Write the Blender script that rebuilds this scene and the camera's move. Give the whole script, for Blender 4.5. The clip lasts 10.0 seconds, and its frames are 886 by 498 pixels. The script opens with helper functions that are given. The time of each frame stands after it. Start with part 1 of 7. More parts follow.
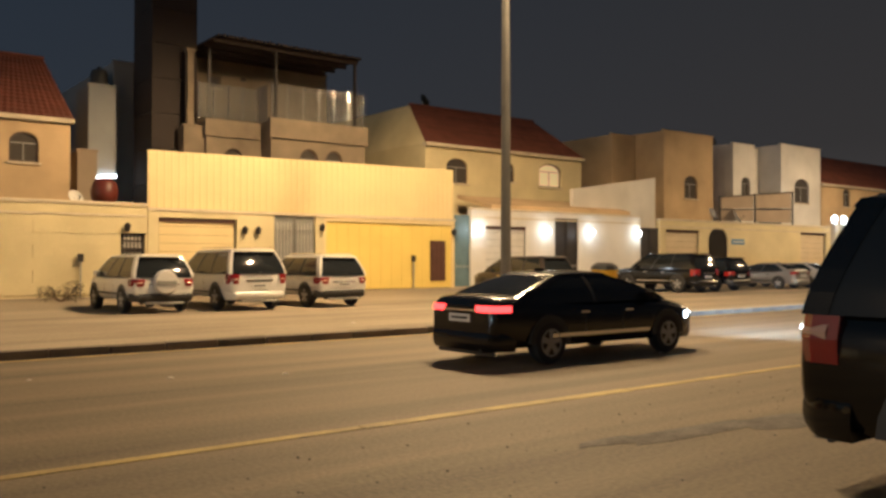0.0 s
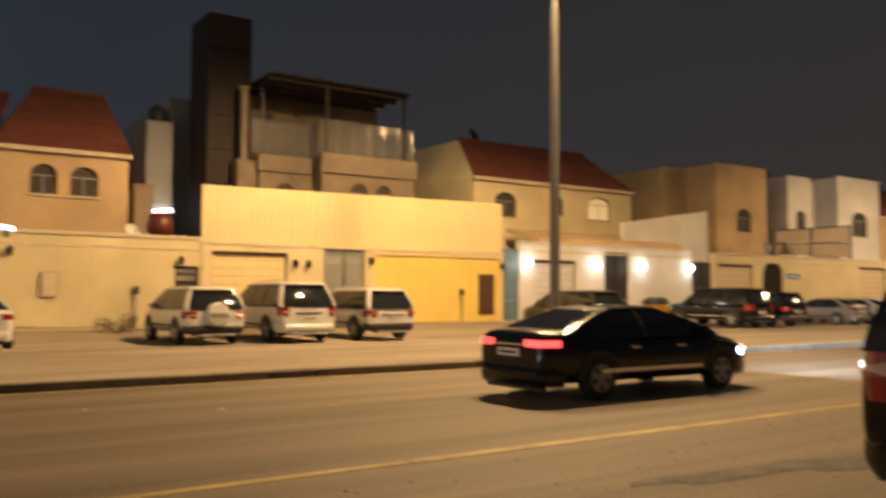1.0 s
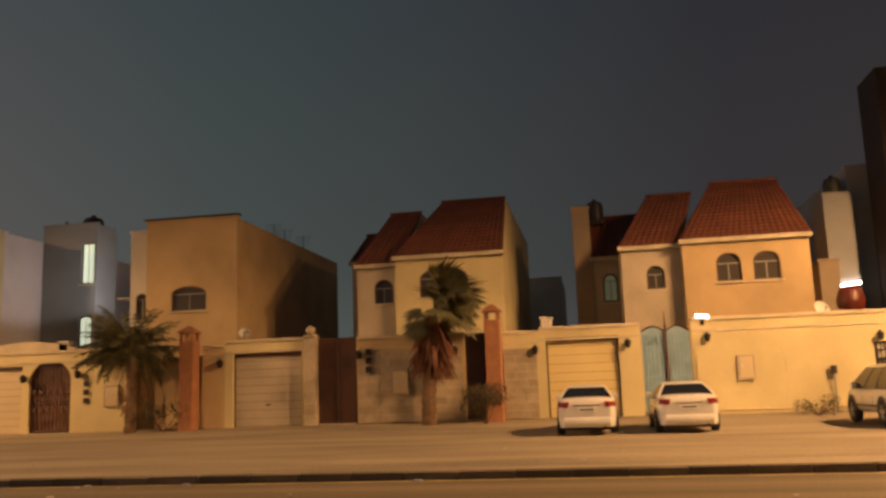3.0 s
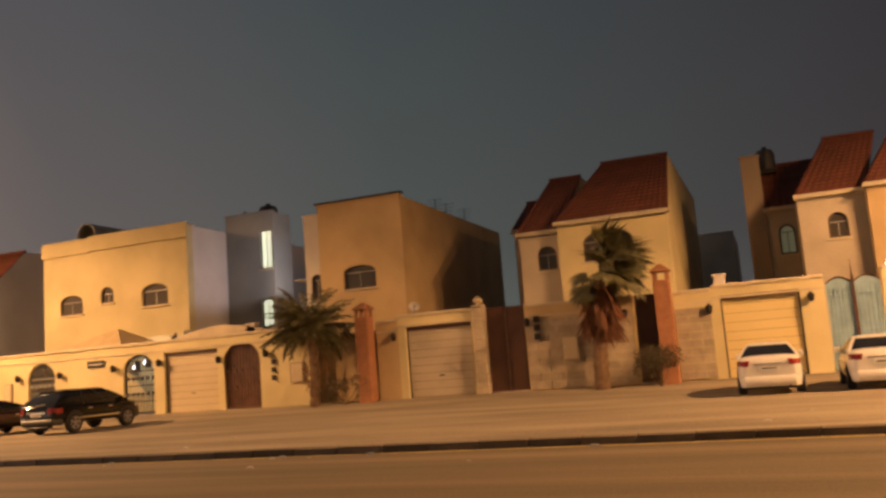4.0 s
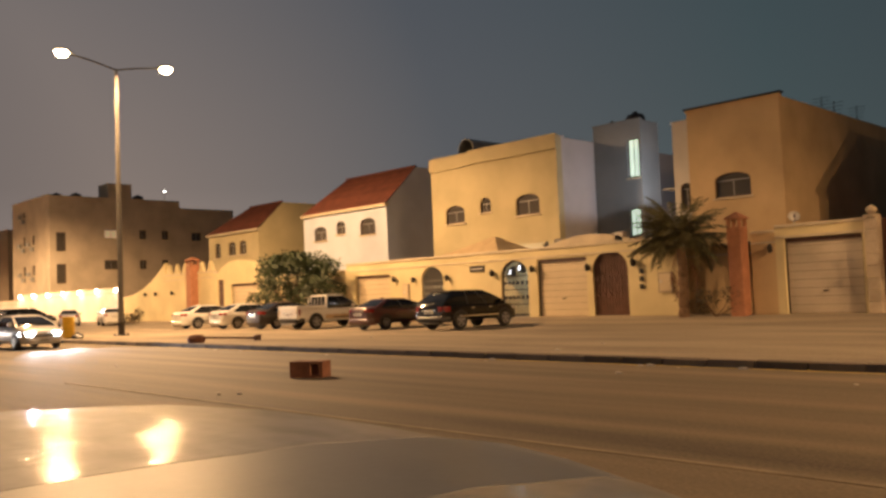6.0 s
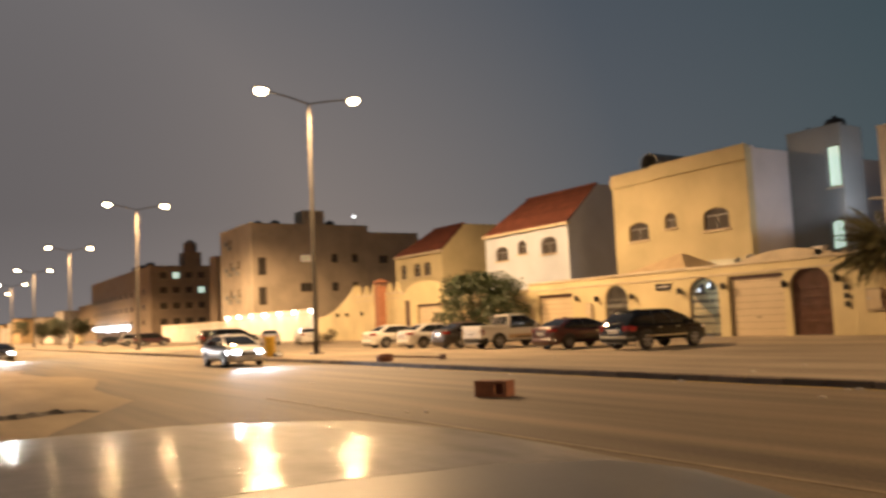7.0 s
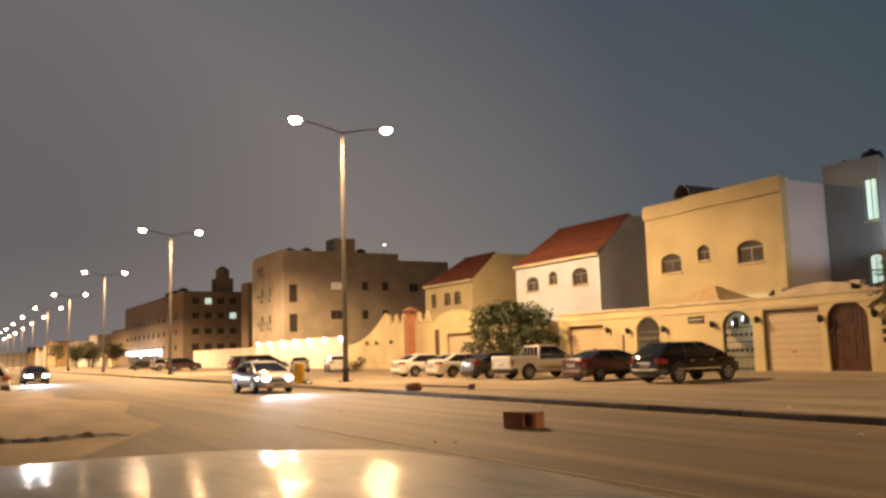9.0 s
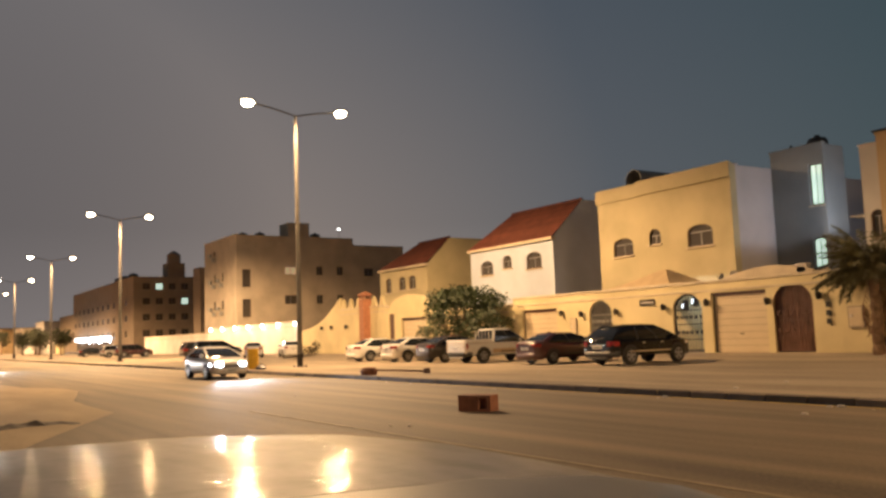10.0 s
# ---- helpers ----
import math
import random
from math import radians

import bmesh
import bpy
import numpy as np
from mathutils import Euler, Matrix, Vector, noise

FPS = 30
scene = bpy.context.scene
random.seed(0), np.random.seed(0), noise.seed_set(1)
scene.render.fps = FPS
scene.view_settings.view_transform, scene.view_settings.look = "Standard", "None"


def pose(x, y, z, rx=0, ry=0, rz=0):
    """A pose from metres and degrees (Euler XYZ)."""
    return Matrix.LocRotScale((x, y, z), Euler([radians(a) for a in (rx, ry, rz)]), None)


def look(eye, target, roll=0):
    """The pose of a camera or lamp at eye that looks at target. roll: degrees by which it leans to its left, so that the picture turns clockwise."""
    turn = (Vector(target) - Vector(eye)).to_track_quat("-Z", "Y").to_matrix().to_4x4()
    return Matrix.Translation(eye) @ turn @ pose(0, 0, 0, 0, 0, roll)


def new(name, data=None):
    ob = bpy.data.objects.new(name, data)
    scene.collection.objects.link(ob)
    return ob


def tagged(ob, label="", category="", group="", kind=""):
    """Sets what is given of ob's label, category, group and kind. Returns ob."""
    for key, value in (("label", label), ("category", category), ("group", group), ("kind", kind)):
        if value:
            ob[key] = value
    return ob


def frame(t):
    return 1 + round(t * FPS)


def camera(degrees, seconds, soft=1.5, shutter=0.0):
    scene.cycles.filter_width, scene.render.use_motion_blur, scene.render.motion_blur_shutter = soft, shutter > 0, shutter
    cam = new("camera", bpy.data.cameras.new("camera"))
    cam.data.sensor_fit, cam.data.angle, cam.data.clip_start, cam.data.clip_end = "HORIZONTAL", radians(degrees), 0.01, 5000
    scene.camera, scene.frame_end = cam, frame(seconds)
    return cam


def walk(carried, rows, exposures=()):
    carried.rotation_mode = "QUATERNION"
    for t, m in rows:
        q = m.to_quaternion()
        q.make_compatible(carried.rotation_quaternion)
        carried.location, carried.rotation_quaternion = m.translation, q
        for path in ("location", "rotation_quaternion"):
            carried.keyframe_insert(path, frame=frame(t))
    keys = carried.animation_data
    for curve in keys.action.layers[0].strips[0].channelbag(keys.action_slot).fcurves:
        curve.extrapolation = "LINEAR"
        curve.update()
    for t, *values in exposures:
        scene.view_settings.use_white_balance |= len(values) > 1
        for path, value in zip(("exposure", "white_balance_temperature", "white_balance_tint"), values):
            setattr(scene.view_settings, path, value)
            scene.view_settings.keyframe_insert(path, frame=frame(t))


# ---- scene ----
cam = camera(55.3, 10.0, 2.8, 0.3)
EYE = (0.0, 0.0, 1.65)
# seconds, turn, tilt, lean
PATH = [
    (0.0, -37.72, 0.79, -0.03),
    (0.5, -39.79, 0.60, 0.20),
    (1.0, -34.44, 3.06, -0.28),
    (1.5, -12.12, 5.81, -1.46),
    (1.6, -8.54, 7.29, -0.37),
    (2.0, 2.27, 9.39, -0.00),
    (2.2, 5.09, 9.88, 0.25),
    (3.3, 12.37, 8.56, 2.90),
    (3.5, 14.78, 8.09, 3.50),
    (4.0, 21.50, 7.71, 4.37),
    (4.5, 22.78, 8.05, 4.29),
    (5.0, 28.42, 6.28, 3.11),
    (5.5, 41.21, 2.99, 1.29),
    (5.7, 43.84, 2.79, 1.75),
    (6.8, 53.76, 4.45, 2.58),
    (7.0, 58.25, 4.87, 2.58),
    (7.5, 65.48, 5.64, 2.20),
    (8.0, 65.34, 5.78, 2.48),
    (8.5, 61.48, 6.00, 2.16),
    (9.0, 60.23, 6.92, 1.67),
    (9.5, 58.39, 6.35, 1.80),
    (10.0, 57.20, 5.76, 2.09),
]
walk(cam, [(t, pose(*EYE, 90 + p, r, y)) for t, y, p, r in PATH],
     exposures=[(0.0, -0.42, 5150, 0), (1.0, -0.45, 5800, 4), (2.0, -0.48, 6350, 12), (3.5, -0.02, 7650, 23), (4.5, 0.07, 7700, 27),
                (5.5, -0.06, 6800, 18), (7.0, -0.04, 5950, 10), (10.0, -0.04, 5950, 10)])

# ---- night sky: dark to the right, lit city haze to the left, lamp glow painted in ----
world = bpy.data.worlds.new("night_sky")
world.use_nodes = True
scene.world = world
wt = world.node_tree
bg = wt.nodes["Background"]
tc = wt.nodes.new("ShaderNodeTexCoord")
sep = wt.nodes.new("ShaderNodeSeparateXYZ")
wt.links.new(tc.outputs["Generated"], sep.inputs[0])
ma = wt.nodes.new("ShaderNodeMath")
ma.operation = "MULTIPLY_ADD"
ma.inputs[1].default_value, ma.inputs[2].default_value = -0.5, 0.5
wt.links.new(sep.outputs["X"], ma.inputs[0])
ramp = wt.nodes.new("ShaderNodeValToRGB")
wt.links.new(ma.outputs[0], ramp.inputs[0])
# the peak at 0.955 paints the near street lamp's glow into the sky
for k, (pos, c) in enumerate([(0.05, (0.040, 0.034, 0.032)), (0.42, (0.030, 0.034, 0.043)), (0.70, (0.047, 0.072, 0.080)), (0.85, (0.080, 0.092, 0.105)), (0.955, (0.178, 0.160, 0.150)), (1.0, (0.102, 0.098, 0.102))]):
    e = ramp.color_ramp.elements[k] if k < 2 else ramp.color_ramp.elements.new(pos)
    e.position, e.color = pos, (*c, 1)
glow = wt.nodes.new("ShaderNodeValToRGB")
wt.links.new(sep.outputs["Z"], glow.inputs[0])
glow.color_ramp.elements[0].color = (2.0, 1.75, 1.5, 1)
glow.color_ramp.elements[1].color = (0.80, 0.84, 0.89, 1)
e = glow.color_ramp.elements.new(0.13)
e.color = (1.34, 1.2, 1.07, 1)
glow.color_ramp.elements[0].position = 0.015
glow.color_ramp.elements[2].position = 0.5
mx = wt.nodes.new("ShaderNodeMix")
mx.data_type, mx.blend_type = "RGBA", "MULTIPLY"
mx.inputs[0].default_value = 1
wt.links.new(ramp.outputs[0], mx.inputs[6])
wt.links.new(glow.outputs[0], mx.inputs[7])
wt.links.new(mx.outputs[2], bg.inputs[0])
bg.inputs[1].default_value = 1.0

LAMP_W = 19600.0
LAMP_COLOUR = (1.0, 0.575, 0.245)
THROW = 0.32
COOL_W = 38.0


def lamp(name, kind, place, watts, colour, target=None, size=0.2, cone=160, blend=0.5):
    d = bpy.data.lights.new(name, kind)
    d.energy, d.color = watts, colour
    d.shadow_soft_size = size
    o = new(name, d)
    o.matrix_world = look(place, target) if target else pose(*place)
    if kind == "SPOT":
        d.spot_size, d.spot_blend = radians(cone), blend
    return o


# 63.7 is an unseen pole, added to light the eastern houses
POLES = [63.7, 17.45] + [-45.2 - 46 * i for i in range(11)]
POLE_Y, POLE_H, ARM_N, ARM_F = 19.4, 14.63, 16.5, 22.3
for i, px in enumerate(POLES):
    for ly in (ARM_N, ARM_F):
        lamp("street_lamp_light", "SPOT", (px, ly, POLE_H + 0.1), LAMP_W * (0.6 if px > 40 else 1.0 if px > -60 else 1.6), LAMP_COLOUR, (px, ly, 0), 0.25, 172, 0.38)
        # extra beams added both ways along the street, to brighten walls between poles
        if px > -60:
            for sx in (-1, 1):
                lamp("street_lamp_throw", "SPOT", (px, ly, POLE_H + 0.1), LAMP_W * THROW * (0.6 if px > 40 else 1.0), LAMP_COLOUR, (px + sx * 26, ly + 5.0, 0.5), 0.25, 76, 1.0)


# ---- materials ----
def mat(name, col, rough=0.8, metal=0.0, var=0.12, scale=1.2, bump=0.15, fine=45.0, coat=0.0, emit=0.0, rand=0.0, dirt=None, trans=0.0, stretch=None, coat_rough=0.05):
    m = bpy.data.materials.new(name)
    m.use_nodes = True
    nt = m.node_tree
    b = nt.nodes["Principled BSDF"]
    b.inputs["Base Color"].default_value = (*col, 1)
    b.inputs["Roughness"].default_value = rough
    b.inputs["Metallic"].default_value = metal
    b.inputs["Coat Weight"].default_value = coat
    b.inputs["Coat Roughness"].default_value = coat_rough
    b.inputs["Transmission Weight"].default_value = trans
    if emit:
        b.inputs["Emission Color"].default_value = (*col, 1)
        b.inputs["Emission Strength"].default_value = emit
        return m
    if var <= 0:
        return m
    t = nt.nodes.new("ShaderNodeTexCoord")
    n1 = nt.nodes.new("ShaderNodeTexNoise")
    n1.inputs["Scale"].default_value, n1.inputs["Detail"].default_value = scale, 6
    n2 = nt.nodes.new("ShaderNodeTexNoise")
    n2.inputs["Scale"].default_value, n2.inputs["Detail"].default_value = fine, 3
    nt.links.new(t.outputs["Object"], n2.inputs["Vector"])
    if stretch:
        mp = nt.nodes.new("ShaderNodeMapping")
        mp.inputs["Scale"].default_value = stretch
        nt.links.new(t.outputs["Object"], mp.inputs["Vector"])
        nt.links.new(mp.outputs[0], n1.inputs["Vector"])
    else:
        nt.links.new(t.outputs["Object"], n1.inputs["Vector"])
    r = nt.nodes.new("ShaderNodeValToRGB")
    lo = dirt or tuple(c * (1 - 2.2 * var) for c in col)
    r.color_ramp.elements[0].position, r.color_ramp.elements[0].color = 0.3, (*lo, 1)
    r.color_ramp.elements[1].position, r.color_ramp.elements[1].color = 0.62, (*[min(1, c * (1 + 0.4 * var)) for c in col], 1)
    a = nt.nodes.new("ShaderNodeMath")
    a.operation = "MULTIPLY_ADD"
    a.inputs[1].default_value = 0.35
    nt.links.new(n2.outputs["Fac"], a.inputs[0])
    s = nt.nodes.new("ShaderNodeMath")
    s.operation = "MULTIPLY"
    s.inputs[1].default_value = 0.65
    nt.links.new(n1.outputs["Fac"], s.inputs[0])
    nt.links.new(s.outputs[0], a.inputs[2])
    nt.links.new(a.outputs[0], r.inputs[0])
    last = r.outputs[0]
    if rand:
        oi = nt.nodes.new("ShaderNodeObjectInfo")
        hs = nt.nodes.new("ShaderNodeHueSaturation")
        mr = nt.nodes.new("ShaderNodeMapRange")
        mr.inputs["To Min"].default_value, mr.inputs["To Max"].default_value = 1 - rand, 1 + rand
        nt.links.new(oi.outputs["Random"], mr.inputs[0])
        nt.links.new(mr.outputs[0], hs.inputs["Value"])
        nt.links.new(last, hs.inputs["Color"])
        last = hs.outputs[0]
    nt.links.new(last, b.inputs["Base Color"])
    if bump:
        bp = nt.nodes.new("ShaderNodeBump")
        bp.inputs["Strength"].default_value, bp.inputs["Distance"].default_value = bump, 0.02
        nt.links.new(n2.outputs["Fac"], bp.inputs["Height"])
        nt.links.new(bp.outputs[0], b.inputs["Normal"])
    return m


M = dict(
    asphalt=mat("asphalt", (0.175, 0.136, 0.082), 0.75, var=0.33, scale=1.1, fine=22, bump=0.45, stretch=(0.05, 1.0, 1.0)),
    sand=mat("drifted_sand", (0.40, 0.31, 0.18), 0.85, var=0.2, scale=0.6, fine=16, bump=0.4, stretch=(0.3, 1.0, 1.0)),
    faded_line=mat("sanded_yellow_line", (0.25, 0.205, 0.13), 0.8, var=0.2, scale=1.5),
    asphalt_dark=mat("cracked_asphalt", (0.13, 0.115, 0.10), 0.85, var=0.3, scale=2.5, fine=20, bump=0.5),
    dust=mat("dusty_ground", (0.25, 0.20, 0.14), 0.95, var=0.18, scale=0.3, fine=18, bump=0.4),
    pave=mat("dusty_pavement", (0.28, 0.228, 0.16), 0.9, var=0.28, scale=0.5, fine=14, bump=0.5, stretch=(0.25, 1.0, 1.0)),
    kerb=mat("kerb_concrete", (0.19, 0.155, 0.12), 0.85, var=0.15, scale=2, rand=0.35),
    yellow_line=mat("worn_yellow_line", (0.48, 0.36, 0.10), 0.7, var=0.25, scale=1.5, dirt=(0.14, 0.11, 0.07)),
    plaster_y=mat("cream_plaster", (0.64, 0.55, 0.32), 0.85, var=0.13, scale=0.45),
    plaster_w=mat("white_plaster", (0.66, 0.63, 0.58), 0.85, var=0.12, scale=0.45),
    plaster_c=mat("cool_white_plaster", (0.52, 0.57, 0.66), 0.85, var=0.07, scale=0.6),
    plaster_h=mat("deep_cream_plaster", (0.51, 0.44, 0.26), 0.85, var=0.13, scale=0.4),
    plaster_l=mat("lilac_grey_plaster", (0.50, 0.47, 0.47), 0.85, var=0.08, scale=0.6),
    kerb_pale=mat("pale_kerb_concrete", (0.36, 0.35, 0.32), 0.85, var=0.15, scale=2, rand=0.25),
    # matte grey stands in for the sky reflected in the windscreen
    grey_screen_glass=mat("sky_grey_windscreen", (0.13, 0.135, 0.14), 0.45, var=0.08, scale=3, bump=0),
    far_green=mat("far_tree_leaf", (0.05, 0.06, 0.03), 0.8, var=0.3, scale=1),
    sign_lit=mat("lit_white_sign", (0.9, 0.95, 1.0), emit=4),
    plaster_t=mat("tan_plaster", (0.56, 0.41, 0.23), 0.88, var=0.15, scale=0.45),
    plaster_b=mat("beige_plaster", (0.52, 0.45, 0.35), 0.88, var=0.15, scale=0.5),
    tower_grey=mat("grey_green_render", (0.25, 0.265, 0.27), 0.85, var=0.1, scale=0.5),
    plaster_g=mat("grey_plaster", (0.36, 0.37, 0.38), 0.85, var=0.09, scale=0.5),
    stone=mat("ribbed_stone", (0.42, 0.35, 0.26), 0.9, var=0.15, scale=2.5, fine=20, bump=0.4, rand=0.12),
    sheet=mat("yellow_sheet_metal", (0.68, 0.55, 0.28), 0.55, var=0.06, scale=0.5, bump=0.05),
    panel=mat("ochre_metal_panel", (0.72, 0.55, 0.13), 0.5, var=0.06, scale=0.6, bump=0.05),
    coping=mat("coping_plaster", (0.58, 0.50, 0.36), 0.85, var=0.12, scale=1.5),
    tile=mat("red_roof_tile", (0.135, 0.040, 0.022), 0.8, var=0.18, scale=1.5, fine=25, rand=0.12),
    terracotta=mat("terracotta_column", (0.37, 0.165, 0.09), 0.85, var=0.15, scale=3),
    garage=mat("cream_garage_door", (0.58, 0.48, 0.32), 0.5, var=0.07, scale=0.8, bump=0.05),
    brown_metal=mat("brown_painted_metal", (0.09, 0.042, 0.030), 0.45, var=0.15, scale=2),
    gate_brown=mat("reddish_brown_gate_paint", (0.17, 0.08, 0.055), 0.45, var=0.2, scale=3),
    dark_metal=mat("dark_iron", (0.035, 0.03, 0.028), 0.45, metal=0.3, var=0.15, scale=3),
    grey_metal=mat("grey_painted_metal", (0.30, 0.30, 0.28), 0.45, metal=0.2, var=0.12, scale=2),
    blue_metal=mat("pale_blue_metal", (0.30, 0.46, 0.56), 0.5, var=0.1, scale=2),
    teal_metal=mat("blue_steel_door", (0.13, 0.20, 0.24), 0.45, var=0.12, scale=2),
    frame_brown=mat("brown_window_frame", (0.10, 0.065, 0.045), 0.5, var=0.1, scale=4),
    glass=mat("dark_window_glass", (0.075, 0.066, 0.056), 0.1, var=0, coat=0.3),
    rail_glass=mat("dusty_rail_glass", (0.16, 0.155, 0.14), 0.25, var=0.1, scale=1, bump=0.0),
    cladding=mat("dark_brown_cladding", (0.022, 0.013, 0.010), 0.75, var=0.12, scale=0.8),
    steel=mat("galvanised_pole", (0.13, 0.123, 0.11), 0.6, metal=0.2, var=0.12, scale=1.5),
    lit_cool=mat("lit_window_glass", (0.80, 1.0, 0.78), emit=0.75),
    lit_dim=mat("dimly_lit_green_curtain", (0.55, 0.75, 0.55), emit=0.05),
    lit_warm=mat("lit_curtain", (1.0, 0.85, 0.55), emit=0.16),
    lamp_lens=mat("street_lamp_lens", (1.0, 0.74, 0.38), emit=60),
    cool_lamp=mat("white_wall_lamp", (1.0, 0.96, 0.88), emit=16),
    tank=mat("black_water_tank", (0.03, 0.03, 0.032), 0.5, var=0.1, scale=2),
    red_tank=mat("red_brown_tank", (0.11, 0.022, 0.014), 0.4, var=0.1, scale=3),
    white_plastic=mat("white_plastic", (0.58, 0.56, 0.52), 0.5, var=0.06, scale=3),
    yellow_plastic=mat("yellow_bin_plastic", (0.78, 0.50, 0.02), 0.45, var=0.12, scale=3),
    black_bag=mat("black_bag", (0.02, 0.02, 0.022), 0.35, var=0.2, scale=8, bump=0.6, fine=12),
    green_bag=mat("green_bag", (0.10, 0.42, 0.20), 0.4, var=0.2, scale=8, bump=0.6, fine=12),
    tyre=mat("tyre_rubber", (0.022, 0.022, 0.022), 0.85, var=0.1, scale=8),
    rim=mat("alloy_rim", (0.32, 0.32, 0.32), 0.45, metal=0.6, var=0.05, scale=8),
    trim=mat("black_trim", (0.02, 0.02, 0.02), 0.5, var=0.08, scale=8),
    chrome=mat("chrome", (0.75, 0.75, 0.75), 0.12, metal=1.0, var=0),
    car_glass=mat("tinted_car_glass", (0.014, 0.016, 0.018), 0.07, var=0),
    tail=mat("red_tail_lamp", (0.20, 0.010, 0.008), 0.2, var=0, coat=1),
    tail_on=mat("lit_tail_lamp", (1.0, 0.05, 0.04), emit=5.0),
    clear_lens=mat("clear_lamp_lens", (0.55, 0.36, 0.28), 0.2, var=0, coat=1),
    head=mat("head_lamp_glass", (0.62, 0.62, 0.60), 0.12, metal=0.3, var=0, coat=1),
    head_on=mat("lit_head_lamp", (0.95, 0.98, 1.0), emit=40),
    plate=mat("white_number_plate", (0.7, 0.7, 0.68), 0.5, var=0.05, scale=10),
    white_paint=mat("white_car_paint", (0.62, 0.61, 0.58), 0.28, var=0.03, scale=1, bump=0, coat=0.8),
    black_paint=mat("black_car_paint", (0.005, 0.005, 0.006), 0.22, var=0.05, scale=1, bump=0, coat=0.1),
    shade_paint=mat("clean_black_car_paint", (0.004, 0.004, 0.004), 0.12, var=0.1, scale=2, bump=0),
    dark_paint=mat("dark_grey_car_paint", (0.030, 0.024, 0.022), 0.28, var=0.05, scale=1, bump=0, coat=0.3),
    red_paint=mat("dark_red_car_paint", (0.055, 0.013, 0.011), 0.28, var=0.05, scale=1, bump=0, coat=0.8),
    silver_paint=mat("silver_car_paint", (0.38, 0.37, 0.36), 0.3, metal=0.4, var=0.04, scale=1, bump=0, coat=0.8),
    grey_paint=mat("grey_car_paint", (0.17, 0.16, 0.15), 0.3, metal=0.3, var=0.04, scale=1, bump=0, coat=0.8),
    sand_paint=mat("sand_stripe_paint", (0.45, 0.33, 0.2), 0.35, var=0.05, scale=1, bump=0),
    hood_paint=mat("dusty_white_bonnet", (0.2, 0.194, 0.184), 0.5, var=0.16, scale=4.0, fine=7, bump=0.05, coat=0.3, coat_rough=0.12, stretch=(1.0, 2.6, 1.0)),
    bark=mat("palm_bark", (0.16, 0.10, 0.06), 0.95, var=0.25, scale=6, fine=30, bump=0.6),
    frond=mat("palm_frond", (0.13, 0.125, 0.06), 0.6, var=0.25, scale=3),
    dead_frond=mat("dry_palm_frond", (0.16, 0.065, 0.035), 0.8, var=0.25, scale=3),
    leaf=mat("tree_leaf", (0.042, 0.062, 0.020), 0.55, var=0.3, scale=3),
    shrub=mat("dry_shrub", (0.075, 0.062, 0.034), 0.8, var=0.3, scale=3),
    crate=mat("red_brown_block", (0.20, 0.085, 0.05), 0.85, var=0.2, scale=6, fine=40, bump=0.4),
    orange_wall=mat("orange_cladding", (0.42, 0.14, 0.05), 0.7, var=0.1, scale=0.5),
    sign_blue=mat("blue_sign", (0.10, 0.25, 0.45), 0.5, var=0.1, scale=5),
    dark_stone=mat("dark_tan_plaster", (0.33, 0.26, 0.19), 0.88, var=0.1, scale=0.5),
    # mottled render of the terrace house, darker than the tan plaster
    terrace_tan=mat("terrace_tan_render", (0.235, 0.185, 0.125), 0.9, var=0.2, scale=0.8),
    tan_cloth=mat("tan_tent_cloth", (0.50, 0.38, 0.22), 0.9, var=0.1, scale=2),
    litter=mat("paper_litter", (0.50, 0.47, 0.41), 0.8, var=0.1, scale=9),
)
M["rail_glass"].node_tree.nodes["Principled BSDF"].inputs["Alpha"].default_value = 0.42
# dried water marks ripple the bonnet's gloss
ht_ = M["hood_paint"].node_tree
hb_ = ht_.nodes["Principled BSDF"]
tcx = ht_.nodes.new("ShaderNodeTexCoord")
mpx = ht_.nodes.new("ShaderNodeMapping")
mpx.inputs["Scale"].default_value = (9.0, 3.0, 3.0)
ht_.links.new(tcx.outputs["Object"], mpx.inputs["Vector"])
nzx = ht_.nodes.new("ShaderNodeTexNoise")
nzx.inputs["Scale"].default_value, nzx.inputs["Detail"].default_value, nzx.inputs["Distortion"].default_value = 1.8, 6.0, 0.8
ht_.links.new(mpx.outputs[0], nzx.inputs["Vector"])
bpx = ht_.nodes.new("ShaderNodeBump")
bpx.inputs["Strength"].default_value, bpx.inputs["Distance"].default_value = 1.0, 0.005
ht_.links.new(nzx.outputs["Fac"], bpx.inputs["Height"])
ht_.links.new(bpx.outputs[0], hb_.inputs["Normal"])
ht_.links.new(bpx.outputs[0], hb_.inputs["Coat Normal"])
mrx = ht_.nodes.new("ShaderNodeMapRange")
mrx.inputs["From Min"].default_value, mrx.inputs["From Max"].default_value = 0.35, 0.65
mrx.inputs["To Min"].default_value, mrx.inputs["To Max"].default_value = 0.04, 0.16
ht_.links.new(nzx.outputs["Fac"], mrx.inputs[0])
ht_.links.new(mrx.outputs[0], hb_.inputs["Coat Roughness"])
# dust on the bonnet dulls its gloss
M["hood_paint"].node_tree.nodes["Principled BSDF"].inputs["Specular IOR Level"].default_value = 0.3


